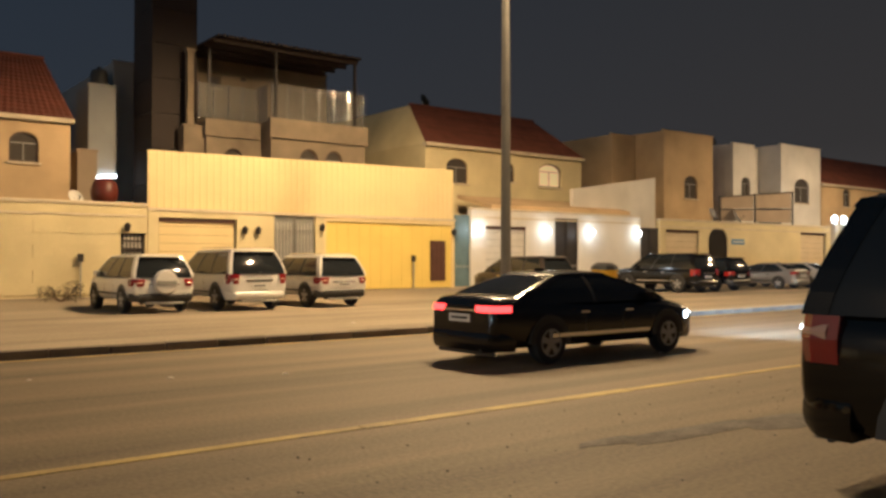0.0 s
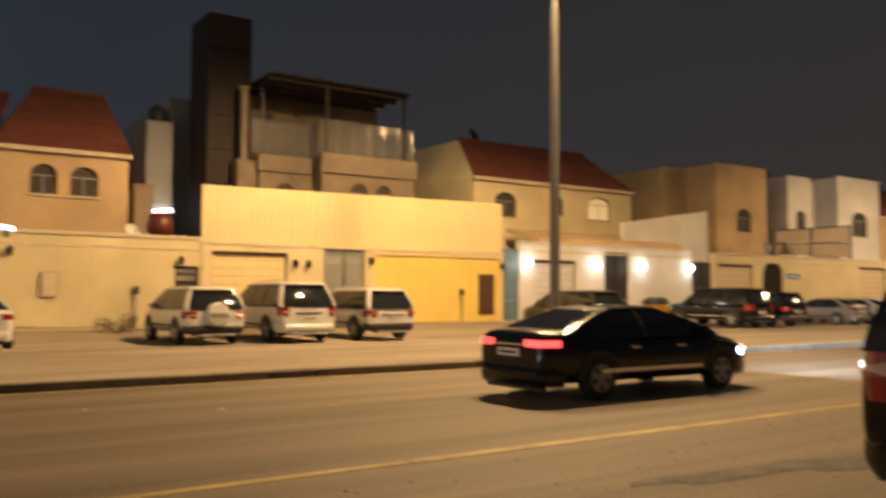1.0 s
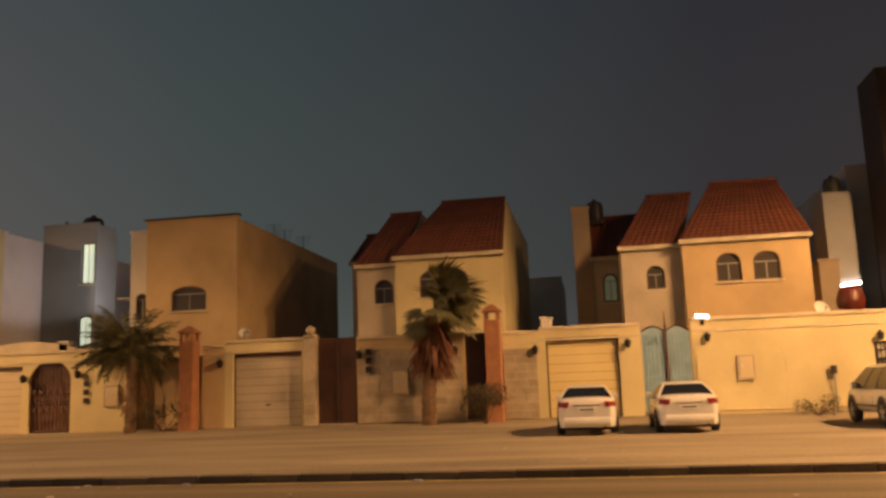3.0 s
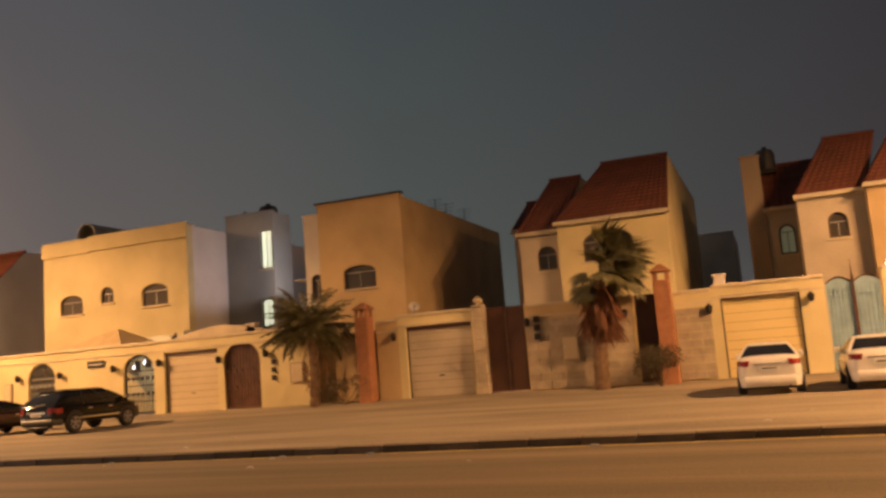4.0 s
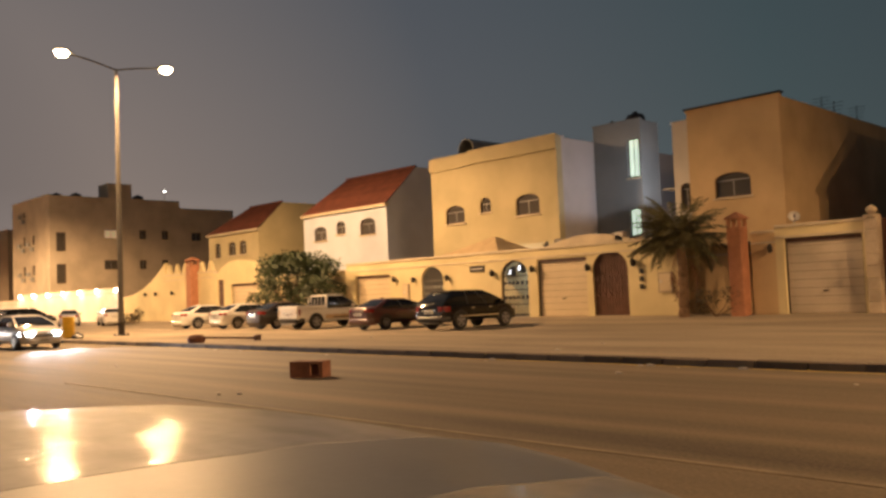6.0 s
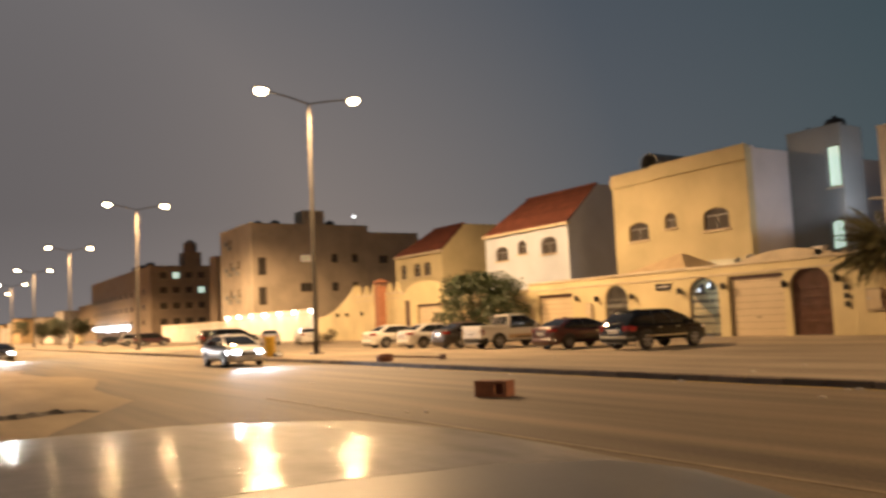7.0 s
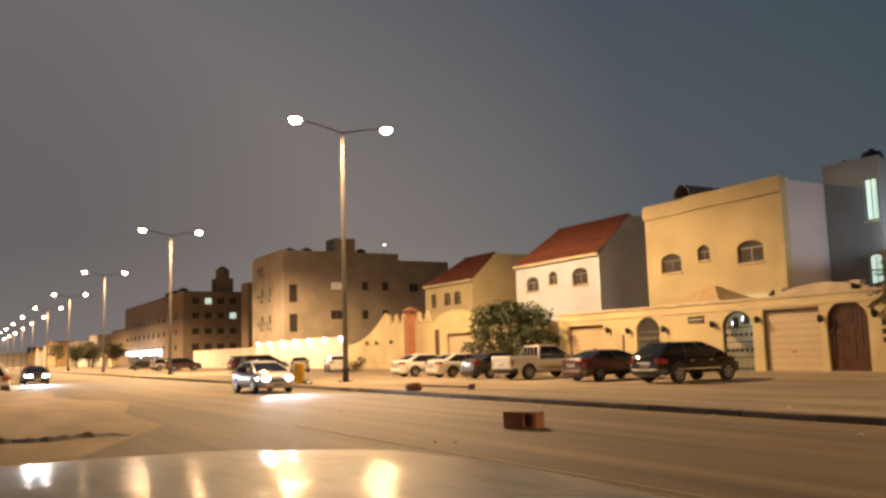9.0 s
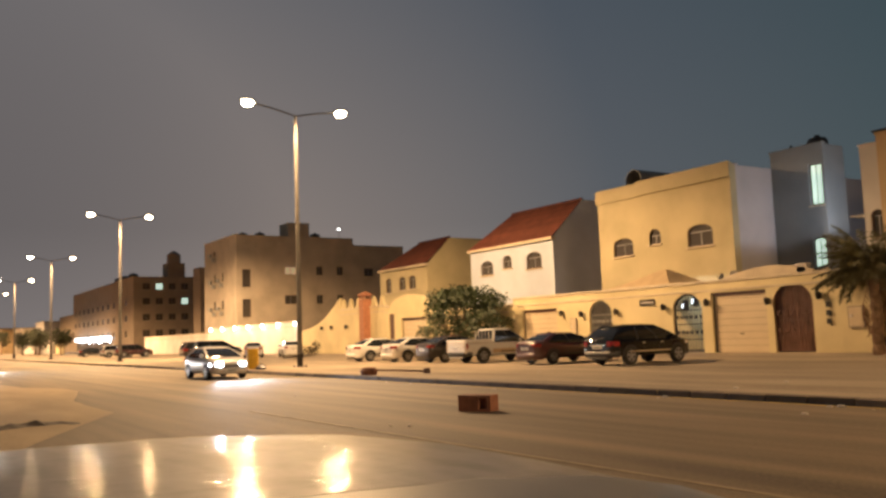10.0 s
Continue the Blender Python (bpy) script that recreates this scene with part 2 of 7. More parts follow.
# ---- mesh helpers ----
class MB:
    """Collects faces of one mesh."""

    def __init__(self):
        self.v, self.f = [], []

    def face(self, *pts):
        n = len(self.v)
        self.v.extend(pts)
        self.f.append(tuple(range(n, n + len(pts))))

    def box(self, x0, x1, y0, y1, z0, z1, b=0.0):
        n = len(self.v)
        if b <= 0:
            self.v += [(x, y, z) for z in (z0, z1) for y in (y0, y1) for x in (x0, x1)]
            self.f += [tuple(n + i for i in q) for q in ((0, 2, 3, 1), (4, 5, 7, 6), (0, 1, 5, 4), (2, 6, 7, 3), (0, 4, 6, 2), (1, 3, 7, 5))]
            return
        # chamfered upright edges and top
        ring = [(x0 + b, y0), (x1 - b, y0), (x1, y0 + b), (x1, y1 - b), (x1 - b, y1), (x0 + b, y1), (x0, y1 - b), (x0, y0 + b)]
        top = [(min(max(x, x0 + b), x1 - b), min(max(y, y0 + b), y1 - b)) for x, y in ring]
        self.v += [(x, y, z0) for x, y in ring] + [(x, y, z1 - b) for x, y in ring] + [(x, y, z1) for x, y in top]
        for k in (0, 8):
            self.f += [(n + k + i, n + k + (i + 1) % 8, n + k + 8 + (i + 1) % 8, n + k + 8 + i) for i in range(8)]
        self.f += [tuple(n + 16 + i for i in range(8)), tuple(n + 7 - i for i in range(8))]

    def loft(self, rings, caps=True, closed=True):
        n, k = len(self.v), len(rings[0])
        for r in rings:
            self.v += [tuple(p) for p in r]
        for a in range(len(rings) - 1):
            for i in range(k if closed else k - 1):
                j = (i + 1) % k
                self.f.append((n + a * k + i, n + a * k + j, n + (a + 1) * k + j, n + (a + 1) * k + i))
        if caps and closed:
            self.f.append(tuple(n + k - 1 - i for i in range(k)))
            self.f.append(tuple(n + (len(rings) - 1) * k + i for i in range(k)))

    def tube(self, a, b, r0, r1=None, k=8):
        a, b = Vector(a), Vector(b)
        r1 = r0 if r1 is None else r1
        d = (b - a).normalized()
        u = d.orthogonal().normalized()
        w = d.cross(u)
        self.loft([[p + u * (r * math.cos(6.2832 * i / k)) + w * (r * math.sin(6.2832 * i / k)) for i in range(k)] for p, r in ((a, r0), (b, r1))])

    def turned(self, prof, c=(0, 0, 0), k=16, axis="z"):
        """A profile of (radius, height) turned round an axis."""
        rings = []
        for r, h in prof:
            ring = []
            for i in range(k):
                a = 6.28319 * i / k
                p = (r * math.cos(a), r * math.sin(a), h)
                if axis == "x":
                    p = (p[2], p[0], p[1])
                if axis == "y":
                    p = (p[1], p[2], p[0])
                ring.append((c[0] + p[0], c[1] + p[1], c[2] + p[2]))
            rings.append(ring)
        self.loft(rings)

    def prism(self, poly, y0, y1):
        """A polygon of (x, z) pulled along y."""
        self.loft([[(x, y0, z) for x, z in poly], [(x, y1, z) for x, z in poly]])

    def mesh(self, name, material, smooth=False):
        me = bpy.data.meshes.new(name)
        me.from_pydata([tuple(p) for p in self.v], [], self.f)
        me.materials.append(material)
        bm = bmesh.new()
        bm.from_mesh(me)
        bmesh.ops.remove_doubles(bm, verts=bm.verts, dist=1e-5)
        bmesh.ops.recalc_face_normals(bm, faces=bm.faces)
        bm.to_mesh(me)
        bm.free()
        if smooth:
            me.polygons.foreach_set("use_smooth", [True] * len(me.polygons))
            me.set_sharp_from_angle(angle=radians(40))
        return me


def part(name, mb, material, parent=None, label="", smooth=False):
    me = mb.mesh(name, M[material], smooth) if isinstance(mb, MB) else mb
    ob = new(name, me)
    ob.parent = parent
    return tagged(ob, label)


def thing(name, place=(0, 0, 0), label="", category="", group="", kind="", rz=0.0):
    ob = new(name)
    ob.empty_display_size = 0.2
    ob.matrix_world = pose(*place, 0, 0, rz)
    return tagged(ob, label, category, group, kind)


def solo(name, mb, material, label="", category="", group="", kind="", smooth=False):
    return tagged(part(name, mb, material, None, "", smooth), label, category, group, kind)


def arch(a, b, d, rise, n=10):
    m, h = (a + b) / 2, (b - a) / 2
    return [(m - h * math.cos(math.pi * i / n), d - rise + rise * math.sin(math.pi * i / n)) for i in range(n + 1)]


def panel(mb, P, u0, u1, v0, v1, holes=(), depth=0.2, back=False):
    """A wall face in the plane w = 0 of the map P(u, v, w), with arched or square holes (a, b, c, d, rise) and their reveals."""
    us = sorted({u0, u1, *[h[0] for h in holes], *[h[1] for h in holes]})
    vs = sorted({v0, v1, *[h[2] for h in holes], *[h[3] for h in holes]})
    us, vs = [u for u in us if u0 <= u <= u1], [v for v in vs if v0 <= v <= v1]
    for w in ((0, depth) if back else (0,)):
        for a, b in zip(us, us[1:]):
            for c, d in zip(vs, vs[1:]):
                mu, mv = (a + b) / 2, (c + d) / 2
                if not any(h[0] < mu < h[1] and h[2] < mv < h[3] for h in holes):
                    mb.face(P(a, c, w), P(b, c, w), P(b, d, w), P(a, d, w))
        for a, b, c, d, rise in holes:
            if rise:
                pts = arch(a, b, d, rise)
                for (p, q), (r, s) in zip(pts, pts[1:]):
                    mb.face(P(p, q, w), P(r, s, w), P(r, d, w), P(p, d, w))
    for a, b, c, d, rise in holes:
        loop = [(a, c), (b, c), (b, d - rise)] + (arch(a, b, d, rise)[::-1][1:-1] if rise else []) + [(a, d - rise)]
        if not rise:
            loop = [(a, c), (b, c), (b, d), (a, d)]
        for (p, q), (r, s) in zip(loop, loop[1:] + loop[:1]):
            mb.face(P(p, q, 0), P(r, s, 0), P(r, s, depth), P(p, q, depth))


def front(y):
    return lambda u, v, w: (u, y + w, v)


def side(x, out):
    """A face that looks along x (out = 1 or -1); u runs along y."""
    return lambda u, v, w: (x - out * w, u, v)


def window(parent, P, a, b, c, d, rise, lit="", bars=2):
    """An arched window in a hole: frame, pane and bars."""
    fr = MB()
    outer = [(a, c), (b, c), (b, d - rise)] + (arch(a, b, d, rise)[::-1][1:-1] if rise else [(b, d), (a, d)]) + [(a, d - rise)]
    m, n = (a + b) / 2, (c + d) / 2
    t = 0.07
    sx, sz = 1 - 2 * t / (b - a), 1 - 2 * t / (d - c)
    inner = [(m + (p - m) * sx, n + (q - n) * sz) for p, q in outer]
    k = len(outer)
    for w0, w1 in ((0.10, 0.16),):
        for i in range(k):
            j = (i + 1) % k
            fr.face(P(*outer[i], w0), P(*outer[j], w0), P(*inner[j], w0), P(*inner[i], w0))
            fr.face(P(*inner[i], w0), P(*inner[j], w0), P(*inner[j], w1), P(*inner[i], w1))
    win = part("window", fr, "frame_brown", parent)
    pn = MB()
    pn.face(*[P(p, q, 0.15) for p, q in inner])
    part("pane", pn, lit or "glass", win)
    if bars:
        u = m if bars < 3 else a + (b - a) * 0.6
        br = MB()
        br.loft([[P(u - 0.018, z, 0.115), P(u + 0.018, z, 0.115), P(u + 0.018, z, 0.148), P(u - 0.018, z, 0.148)] for z in (c + 0.03, d - rise - 0.02)])
        part("mullion", br, "grey_metal", win)
    if bars and rise > 0.2:
        br = MB()
        br.loft([[P(u, d - rise - 0.02, 0.115), P(u, d - rise + 0.02, 0.115), P(u, d - rise + 0.02, 0.148), P(u, d - rise - 0.02, 0.148)] for u in (a + 0.05, b - 0.05)])
        part("transom", br, "grey_metal", win)
    sl = MB()
    sl.loft([[P(u, c - 0.09, -0.09), P(u, c - 0.005, -0.09), P(u, c - 0.005, 0.05), P(u, c - 0.09, 0.05)] for u in (a - 0.08, b + 0.08)])
    part("sill", sl, "coping", win)
    return win


def block(house, x0, x1, y0, y1, z0, z1, material, wins=(), side_wins=(), seen=1, parapet=0.0, part_name="wall"):
    """A storeyed block of a house: one wall mesh with real openings, and windows in them. wins: (a, b, c, d, rise, lit, bars)."""
    mb = MB()
    panel(mb, front(y0), x0, x1, z0, z1, [w[:5] for w in wins], 0.2)
    xs = x1 if seen > 0 else x0
    panel(mb, side(xs, seen), y0, y1, z0, z1, [w[:5] for w in side_wins], 0.2)
    xo = x0 if seen > 0 else x1
    mb.face((xo, y0, z0), (xo, y1, z0), (xo, y1, z1), (xo, y0, z1))
    mb.face((x0, y1, z0), (x1, y1, z0), (x1, y1, z1), (x0, y1, z1))
    mb.face((x0, y0, z1 - parapet), (x1, y0, z1 - parapet), (x1, y1, z1 - parapet), (x0, y1, z1 - parapet))
    part(part_name, mb, material, house)
    for w in wins:
        window(house, front(y0), *w)
    for w in side_wins:
        window(house, side(xs, seen), *w)


def tiled_slope(house, quad, rows, cols, name="roof"):
    """A roof slope with rows of overlapping tile courses, quad = eave left, eave right, ridge right, ridge left."""
    a, b, c, d = [Vector(p) for p in quad]
    nrm = (b - a).cross(d - a).normalized()
    if nrm.z < 0:
        nrm = -nrm
    base = MB()
    base.face(*[p - nrm * 0.04 for p in (a, b, c, d)])
    base.face(*[p - nrm * 0.0 for p in (a, b, c, d)])
    roof = part(name, base, "tile", house, "red clay tile roof slope")

    def at(s, t, lift):
        return (a.lerp(b, s)).lerp(d.lerp(c, s), t) + nrm * lift

    for r in range(rows):
        mb = MB()
        t0, t1 = r / rows, min(1.0, (r + 1.12) / rows)
        for k in range(cols):
            s0, s1 = k / cols, (k + 1) / cols
            sm = (s0 + s1) / 2
            mb.face(at(s0, t0, 0.03), at(sm, t0, 0.075), at(sm, t1, 0.05), at(s0, t1, 0.006))
            mb.face(at(sm, t0, 0.075), at(s1, t0, 0.03), at(s1, t1, 0.006), at(sm, t1, 0.05))
            mb.face(at(s0, t0, 0.0), at(s1, t0, 0.0), at(s1, t0, 0.03), at(sm, t0, 0.075), at(s0, t0, 0.03))
        part("tile_course", mb, "tile", roof)
    return roof


def eaves(house, x0, x1, y, z, material="coping"):
    mb = MB()
    mb.box(x0 - 0.12, x1 + 0.12, y - 0.22, y + 0.1, z - 0.16, z + 0.02)
    part("eaves_moulding", mb, material, house)


# ---- ground, road, pavement ----
KERB_Y, WALL_Y, HOUSE_Y = 15.44, 33.0, 37.0
PAVE_LINE = ((15.6, 0.15), (17.5, 0.09), (24.0, 0.07), (29.5, 0.08), (31.5, 0.17), (33.3, 0.32))


def walk_z(y):
    """Height of the far pavement: a shallow dip behind the kerb, then a sandy rise to the walls."""
    prof = PAVE_LINE
    for (ya, za), (yb, zb) in zip(prof, prof[1:]):
        if y <= yb:
            return za + (zb - za) * max(0.0, (y - ya) / (yb - ya))
    return prof[-1][1]


g = MB()
g.box(-1500, 1500, -1200, 1500, -0.6, -0.03)
solo("ground", g, "dust", "dusty pale sand ground reaching the horizon", "ground", kind="structure")
g = MB()
g.box(-700, 400, -1.0, KERB_Y + 0.05, -0.4, 0.0)
solo("road", g, "asphalt", "worn dusty asphalt street with two lanes", "road", kind="structure")
g = MB()
n = 120
for i in range(n):
    xa, xb = -700 + 1100 * i / n, -700 + 1100 * (i + 1) / n
    for ya, yb in zip([p[0] for p in PAVE_LINE], [p[0] for p in PAVE_LINE[1:]]):
        g.face((xa, ya, walk_z(ya)), (xb, ya, walk_z(ya)), (xb, yb, walk_z(yb)), (xa, yb, walk_z(yb)))
g.face((-700, 15.6, -0.2), (400, 15.6, -0.2), (400, 15.6, 0.15), (-700, 15.6, 0.15))
g.face((-700, 33.3, 0.32), (400, 33.3, 0.32), (400, 75, 0.32), (-700, 75, 0.32))
solo("pavement", g, "pave", "wide sandy pavement dipping behind the kerb, rising to the walls", "pavement", kind="structure")
g = MB()
for i in range(94):
    xa = 0.5 + 4.0 * i
    w = 0.07 + 0.02 * math.sin(i * 1.7)
    g.box(xa, xa + 3.985, 7.12 - w, 7.12 + w, -0.02, 0.006)
solo("edge_line", g, "yellow_line", "worn yellow edge line painted on the asphalt", "road marking", kind="structure")
g = MB()
for i in range(5):
    g.box(-19.5 + 4.0 * i, -15.51 + 4.0 * i, 7.06, 7.16, -0.02, 0.006)
solo("edge_line", g, "faded_line", "yellow edge line nearly buried by sand", "road marking", kind="structure")
g = MB()
for i in range(200):
    xa = -400 + 3.0 * i
    g.box(xa, xa + 2.99, KERB_Y - 0.28, KERB_Y - 0.16, -0.02, 0.005)
solo("kerb_line", g, "yellow_line", "faded yellow line along the foot of the kerb", "road marking", kind="structure")
# patched and broken asphalt by the near edge, and sand drifts
random.seed(4)
for cx, cy, rx, ry in ((7.0, 5.0, 1.1, 0.22), (8.2, 4.7, 0.7, 0.3), (5.9, 5.2, 0.4, 0.12), (-13.0, 4.2, 1.6, 0.22), (-11.0, 4.0, 0.8, 0.14)):
    g = MB()
    ring = []
    for i in range(18):
        a = 6.283 * i / 18
        k = 0.75 + 0.4 * random.random()
        ring.append((cx + rx * k * math.cos(a), cy + ry * k * math.sin(a)))
    g.loft([[(x, y, -0.01) for x, y in ring], [(x, y, 0.004) for x, y in ring], [(cx + (x - cx) * 0.7, cy + (y - cy) * 0.7, 0.008) for x, y in ring]])
    solo("asphalt_patch", g, "asphalt_dark", "rough patch of broken asphalt and sand", "patch", "asphalt patches")

# broken edge of the asphalt, standing up across the near shoulder
rng = random.Random(77)
g = MB()
rows = []
for i in range(27):
    y = -0.95 + 4.4 * i / 26
    c = -20.3 + 0.5 * math.sin(i * 0.5) * 0.4 + rng.uniform(-0.06, 0.06)
    w, hh = 0.28 + rng.uniform(-0.06, 0.08), (0.10 + rng.uniform(-0.025, 0.03)) * min(1, (26.5 - i) / 5)
    rows.append([(c - w, y, 0.0), (c - w * 0.6, y, hh * 0.8), (c + w * 0.2, y, hh), (c + w, y, 0.005)])
g.loft(rows, caps=False, closed=False)
solo("asphalt_lip", g, "asphalt_dark", "broken dark edge of old asphalt in the sand", "road edge", kind="structure")

# sand blown over the near side of the street to the west
rng = random.Random(8)
inner, outer = [], []
for i in range(61):
    x = -190 + 3.1 * i
    edge = 4.6 + 0.9 * math.sin(i * 0.41) + 0.5 * math.sin(i * 1.3) + rng.uniform(-0.25, 0.25)
    k = min(1.0, (60 - i) / 6)
    outer.append((x, -0.98 + (edge + 0.98) * k))
    inner.append((x, -0.98 + (edge + 0.3) * k))
g = MB()
for i in range(60):
    (xa, a0), (xb, b0) = outer[i], outer[i + 1]
    a1, b1 = inner[i][1], inner[i + 1][1]
    g.face((xa, -0.99, 0.012), (xb, -0.99, 0.012), (xb, b1, 0.012), (xa, a1, 0.012))
    g.face((xa, a1, 0.012), (xb, b1, 0.012), (xb, b0, -0.002), (xa, a0, -0.002))
solo("sand_drift", g, "sand", "thin drift of yellow sand over the asphalt", "sand", kind="structure")

# ---- boundary walls along the far side ----
door_no = [0]
wall_no = [0]


def boundary(x0, x1, top, material, holes=(), label="", coping=True, y=WALL_Y, thick=0.28):
    wall_no[0] += 1
    mb = MB()
    P = front(y)
    panel(mb, P, x0, x1, 0.05, top, holes, thick, back=True)
    mb.face((x0, y, top), (x1, y, top), (x1, y + thick, top), (x0, y + thick, top))
    for x in (x0, x1):
        mb.face((x, y, 0.05), (x, y + thick, 0.05), (x, y + thick, top), (x, y, top))
    ob = solo("wall_%d" % wall_no[0], mb, material, label or "cream plastered boundary wall of a villa", "wall", kind="structure")
    if coping:
        c = MB()
        c.box(x0, x1, y - 0.06, y + thick + 0.06, top + 0.002, top + 0.12, 0.03)
        part("coping", c, "coping", ob)
        c = MB()
        c.box(x0, x1, y - 0.035, y - 0.002, top - 0.42, top - 0.34)
        part("moulding", c, "coping", ob)
    return ob


def new_door(label, category):
    door_no[0] += 1
    return thing("door_%d" % door_no[0], (0, 0, 0), label, category, "", "structure")


def garage_door(x0, x1, z1, material="garage", label="cream ribbed garage door in a plastered wall", y=WALL_Y):
    d = new_door(label, "garage door")
    z0, n = 0.32, 9
    for i in range(n):
        a, b = z0 + (z1 - z0) * i / n, z0 + (z1 - z0) * (i + 1) / n
        mb = MB()
        mb.box(x0 + 0.06, x1 - 0.06, y + 0.17, y + 0.23, a + 0.006, b - 0.006)
        part("panel", mb, material, d)
    mb = MB()
    mb.box(x0 + 0.06, x1 - 0.06, y + 0.232, y + 0.25, z0, z1)
    part("backing_sheet", mb, "dark_metal", d)
    mb = MB()
    mb.box(x0, x0 + 0.06, y + 0.14, y + 0.24, z0, z1)
    mb.box(x1 - 0.06, x1, y + 0.14, y + 0.24, z0, z1)
    part("door_frame", mb, "dark_metal", d)
    mb = MB()
    mb.box(x0 + 0.02, x1 - 0.02, y + 0.10, y + 0.16, z1 - 0.16, z1 - 0.005)
    part("lintel_strip", mb, "brown_metal", d)
    mb = MB()
    mb.box((x0 + x1) / 2 - 0.1, (x0 + x1) / 2 + 0.1, y + 0.13, y + 0.17, 1.15, 1.2)
    part("door_handle", mb, "dark_metal", d)
    return d


def leaf_gate(x0, x1, z1, material, label, rise=0.0, y=WALL_Y, pattern=True, leaves=2):
    """A solid sheet-metal gate of two leaves with frames and raised panels; the top may be scrolled."""
    d = new_door(label, "gate")
    w = (x1 - x0) / leaves
    for k in range(leaves):
        a, b = x0 + w * k + 0.03, x0 + w * (k + 1) - 0.03
        z0 = 0.36
        mb = MB()
        n = 8
        poly = [(a, z0), (b, z0)]
        for i in range(n + 1):
            t = i / n
            poly.append((b + (a - b) * t, z1 - rise + rise * (math.sin(math.pi * t) if leaves > 1 else math.sin(math.pi * t))))
        mb.prism(poly, y + 0.10, y + 0.15)
        lf = part("gate_leaf", mb, material, d)
        fr = MB()
        fr.box(a, a + 0.07, y + 0.07, y + 0.10, z0, z1 - rise)
        fr.box(b - 0.07, b, y + 0.07, y + 0.10, z0, z1 - rise)
        fr.box(a + 0.07, b - 0.07, y + 0.07, y + 0.10, z0, z0 + 0.08)
        fr.box(a + 0.07, b - 0.07, y + 0.07, y + 0.10, z1 - rise - 0.08, z1 - rise)
        part("gate_frame", fr, material, lf)
        if pattern:
            for zc in (0.9, 1.7, 2.5):
                if zc + 0.3 < z1 - rise:
                    pm = MB()
                    pm.box(a + 0.16, b - 0.16, y + 0.075, y + 0.10, zc - 0.28, zc + 0.28, 0.0)
                    part("raised_panel", pm, material, lf)
            if material in ("grey_metal", "blue_metal"):
                for j in range(5):
                    u = a + 0.14 + (b - a - 0.28) * j / 4
                    for za, zb in ((0.6, 1.7), (1.9, 3.0)):
                        pm = MB()
                        pm.tube((u, y + 0.06, za), (u, y + 0.06, zb), 0.016, None, 6)
                        pm.tube((u, y + 0.06, zb), (u, y + 0.06, zb + 0.12), 0.045, 0.004, 6)
                        pm.tube((u, y + 0.06, zb + 0.12), (u, y + 0.06, zb + 0.34), 0.028, 0.004, 6)
                        part("spear", pm, "white_plastic" if material == "grey_metal" else material, lf)
            for j in range(0 if material in ("grey_metal", "blue_metal") else 4):
                pm = MB()
                u = a + (b - a) * (j + 0.6) / 4.2
                pm.tube((u, y + 0.085, 1.28), (u, y + 0.085, 1.42), 0.012, 0.03, 6)
                part("spear", pm, "white_plastic", lf)
        if rise:
            tm = MB()
            top = poly[2:]
            for p, q in zip(top, top[1:]):
                tm.tube((p[0], y + 0.085, p[1]), (q[0], y + 0.085, q[1]), 0.03, None, 6)
            part("scrolled_rim", tm, "brown_metal", lf)
        hm = MB()
        hx = b - 0.12 if k == 0 else a + 0.12
        hm.tube((hx, y + 0.05, 1.2), (hx, y + 0.05, 1.5), 0.018)
        part("door_handle", hm, "dark_metal", lf)
    return d


def iron_gate(x0, x1, z1, rise, material="dark_metal", label="arched wrought iron gate with close bars", backing="", y=WALL_Y, bars=11):
    d = new_door(label, "gate")
    fr = MB()
    outer = arch(x0, x1, z1, rise)
    inner = [(x + (0.06 if x < (x0 + x1) / 2 else -0.06), z - 0.06) for x, z in outer]
    for (p, q), (r, s) in zip(zip(outer, outer[1:]), zip(inner, inner[1:])):
        fr.loft([[(p[0], y + 0.1, p[1]), (q[0], y + 0.1, q[1]), (s[0], y + 0.1, s[1]), (r[0], y + 0.1, r[1])],
                 [(p[0], y + 0.16, p[1]), (q[0], y + 0.16, q[1]), (s[0], y + 0.16, s[1]), (r[0], y + 0.16, r[1])]])
    fr.box(x0, x0 + 0.06, y + 0.1, y + 0.16, 0.34, z1 - rise)
    fr.box(x1 - 0.06, x1, y + 0.1, y + 0.16, 0.34, z1 - rise)
    part("gate_frame", fr, material, d)
    m, h = (x0 + x1) / 2, (x1 - x0) / 2
    for i in range(bars):
        u = x0 + 0.1 + (x1 - x0 - 0.2) * i / (bars - 1)
        top = z1 - rise + rise * math.sqrt(max(0, 1 - ((u - m) / h) ** 2)) - 0.05
        mb = MB()
        mb.tube((u, y + 0.13, 0.34), (u, y + 0.13, top), 0.022, None, 6)
        part("bar", mb, material, d)
    for z in (0.42, 0.95, 1.7, 2.4):
        mb = MB()
        mb.box(x0 + 0.06, x1 - 0.06, y + 0.115, y + 0.145, z - 0.025, z + 0.025)
        part("cross_rail", mb, material, d)
    mb = MB()
    for i in range(6):
        u = x0 + (x1 - x0) * (i + 0.5) / 6
        for z in (1.3, 2.05):
            mb.turned([(0.01, -0.02), (0.10, -0.02), (0.10, 0.02), (0.01, 0.02)], (u, y + 0.11, z), 8, "y")
    part("scrollwork", mb, material, d)
    if backing:
        mb = MB()
        pts = [(x0 + 0.05, 0.34), (x1 - 0.05, 0.34)] + arch(x0 + 0.05, x1 - 0.05, z1 - 0.04, rise)[::-1]
        mb.prism(pts, y + 0.17, y + 0.19)
        part("backing_sheet", mb, backing, d)
    return d


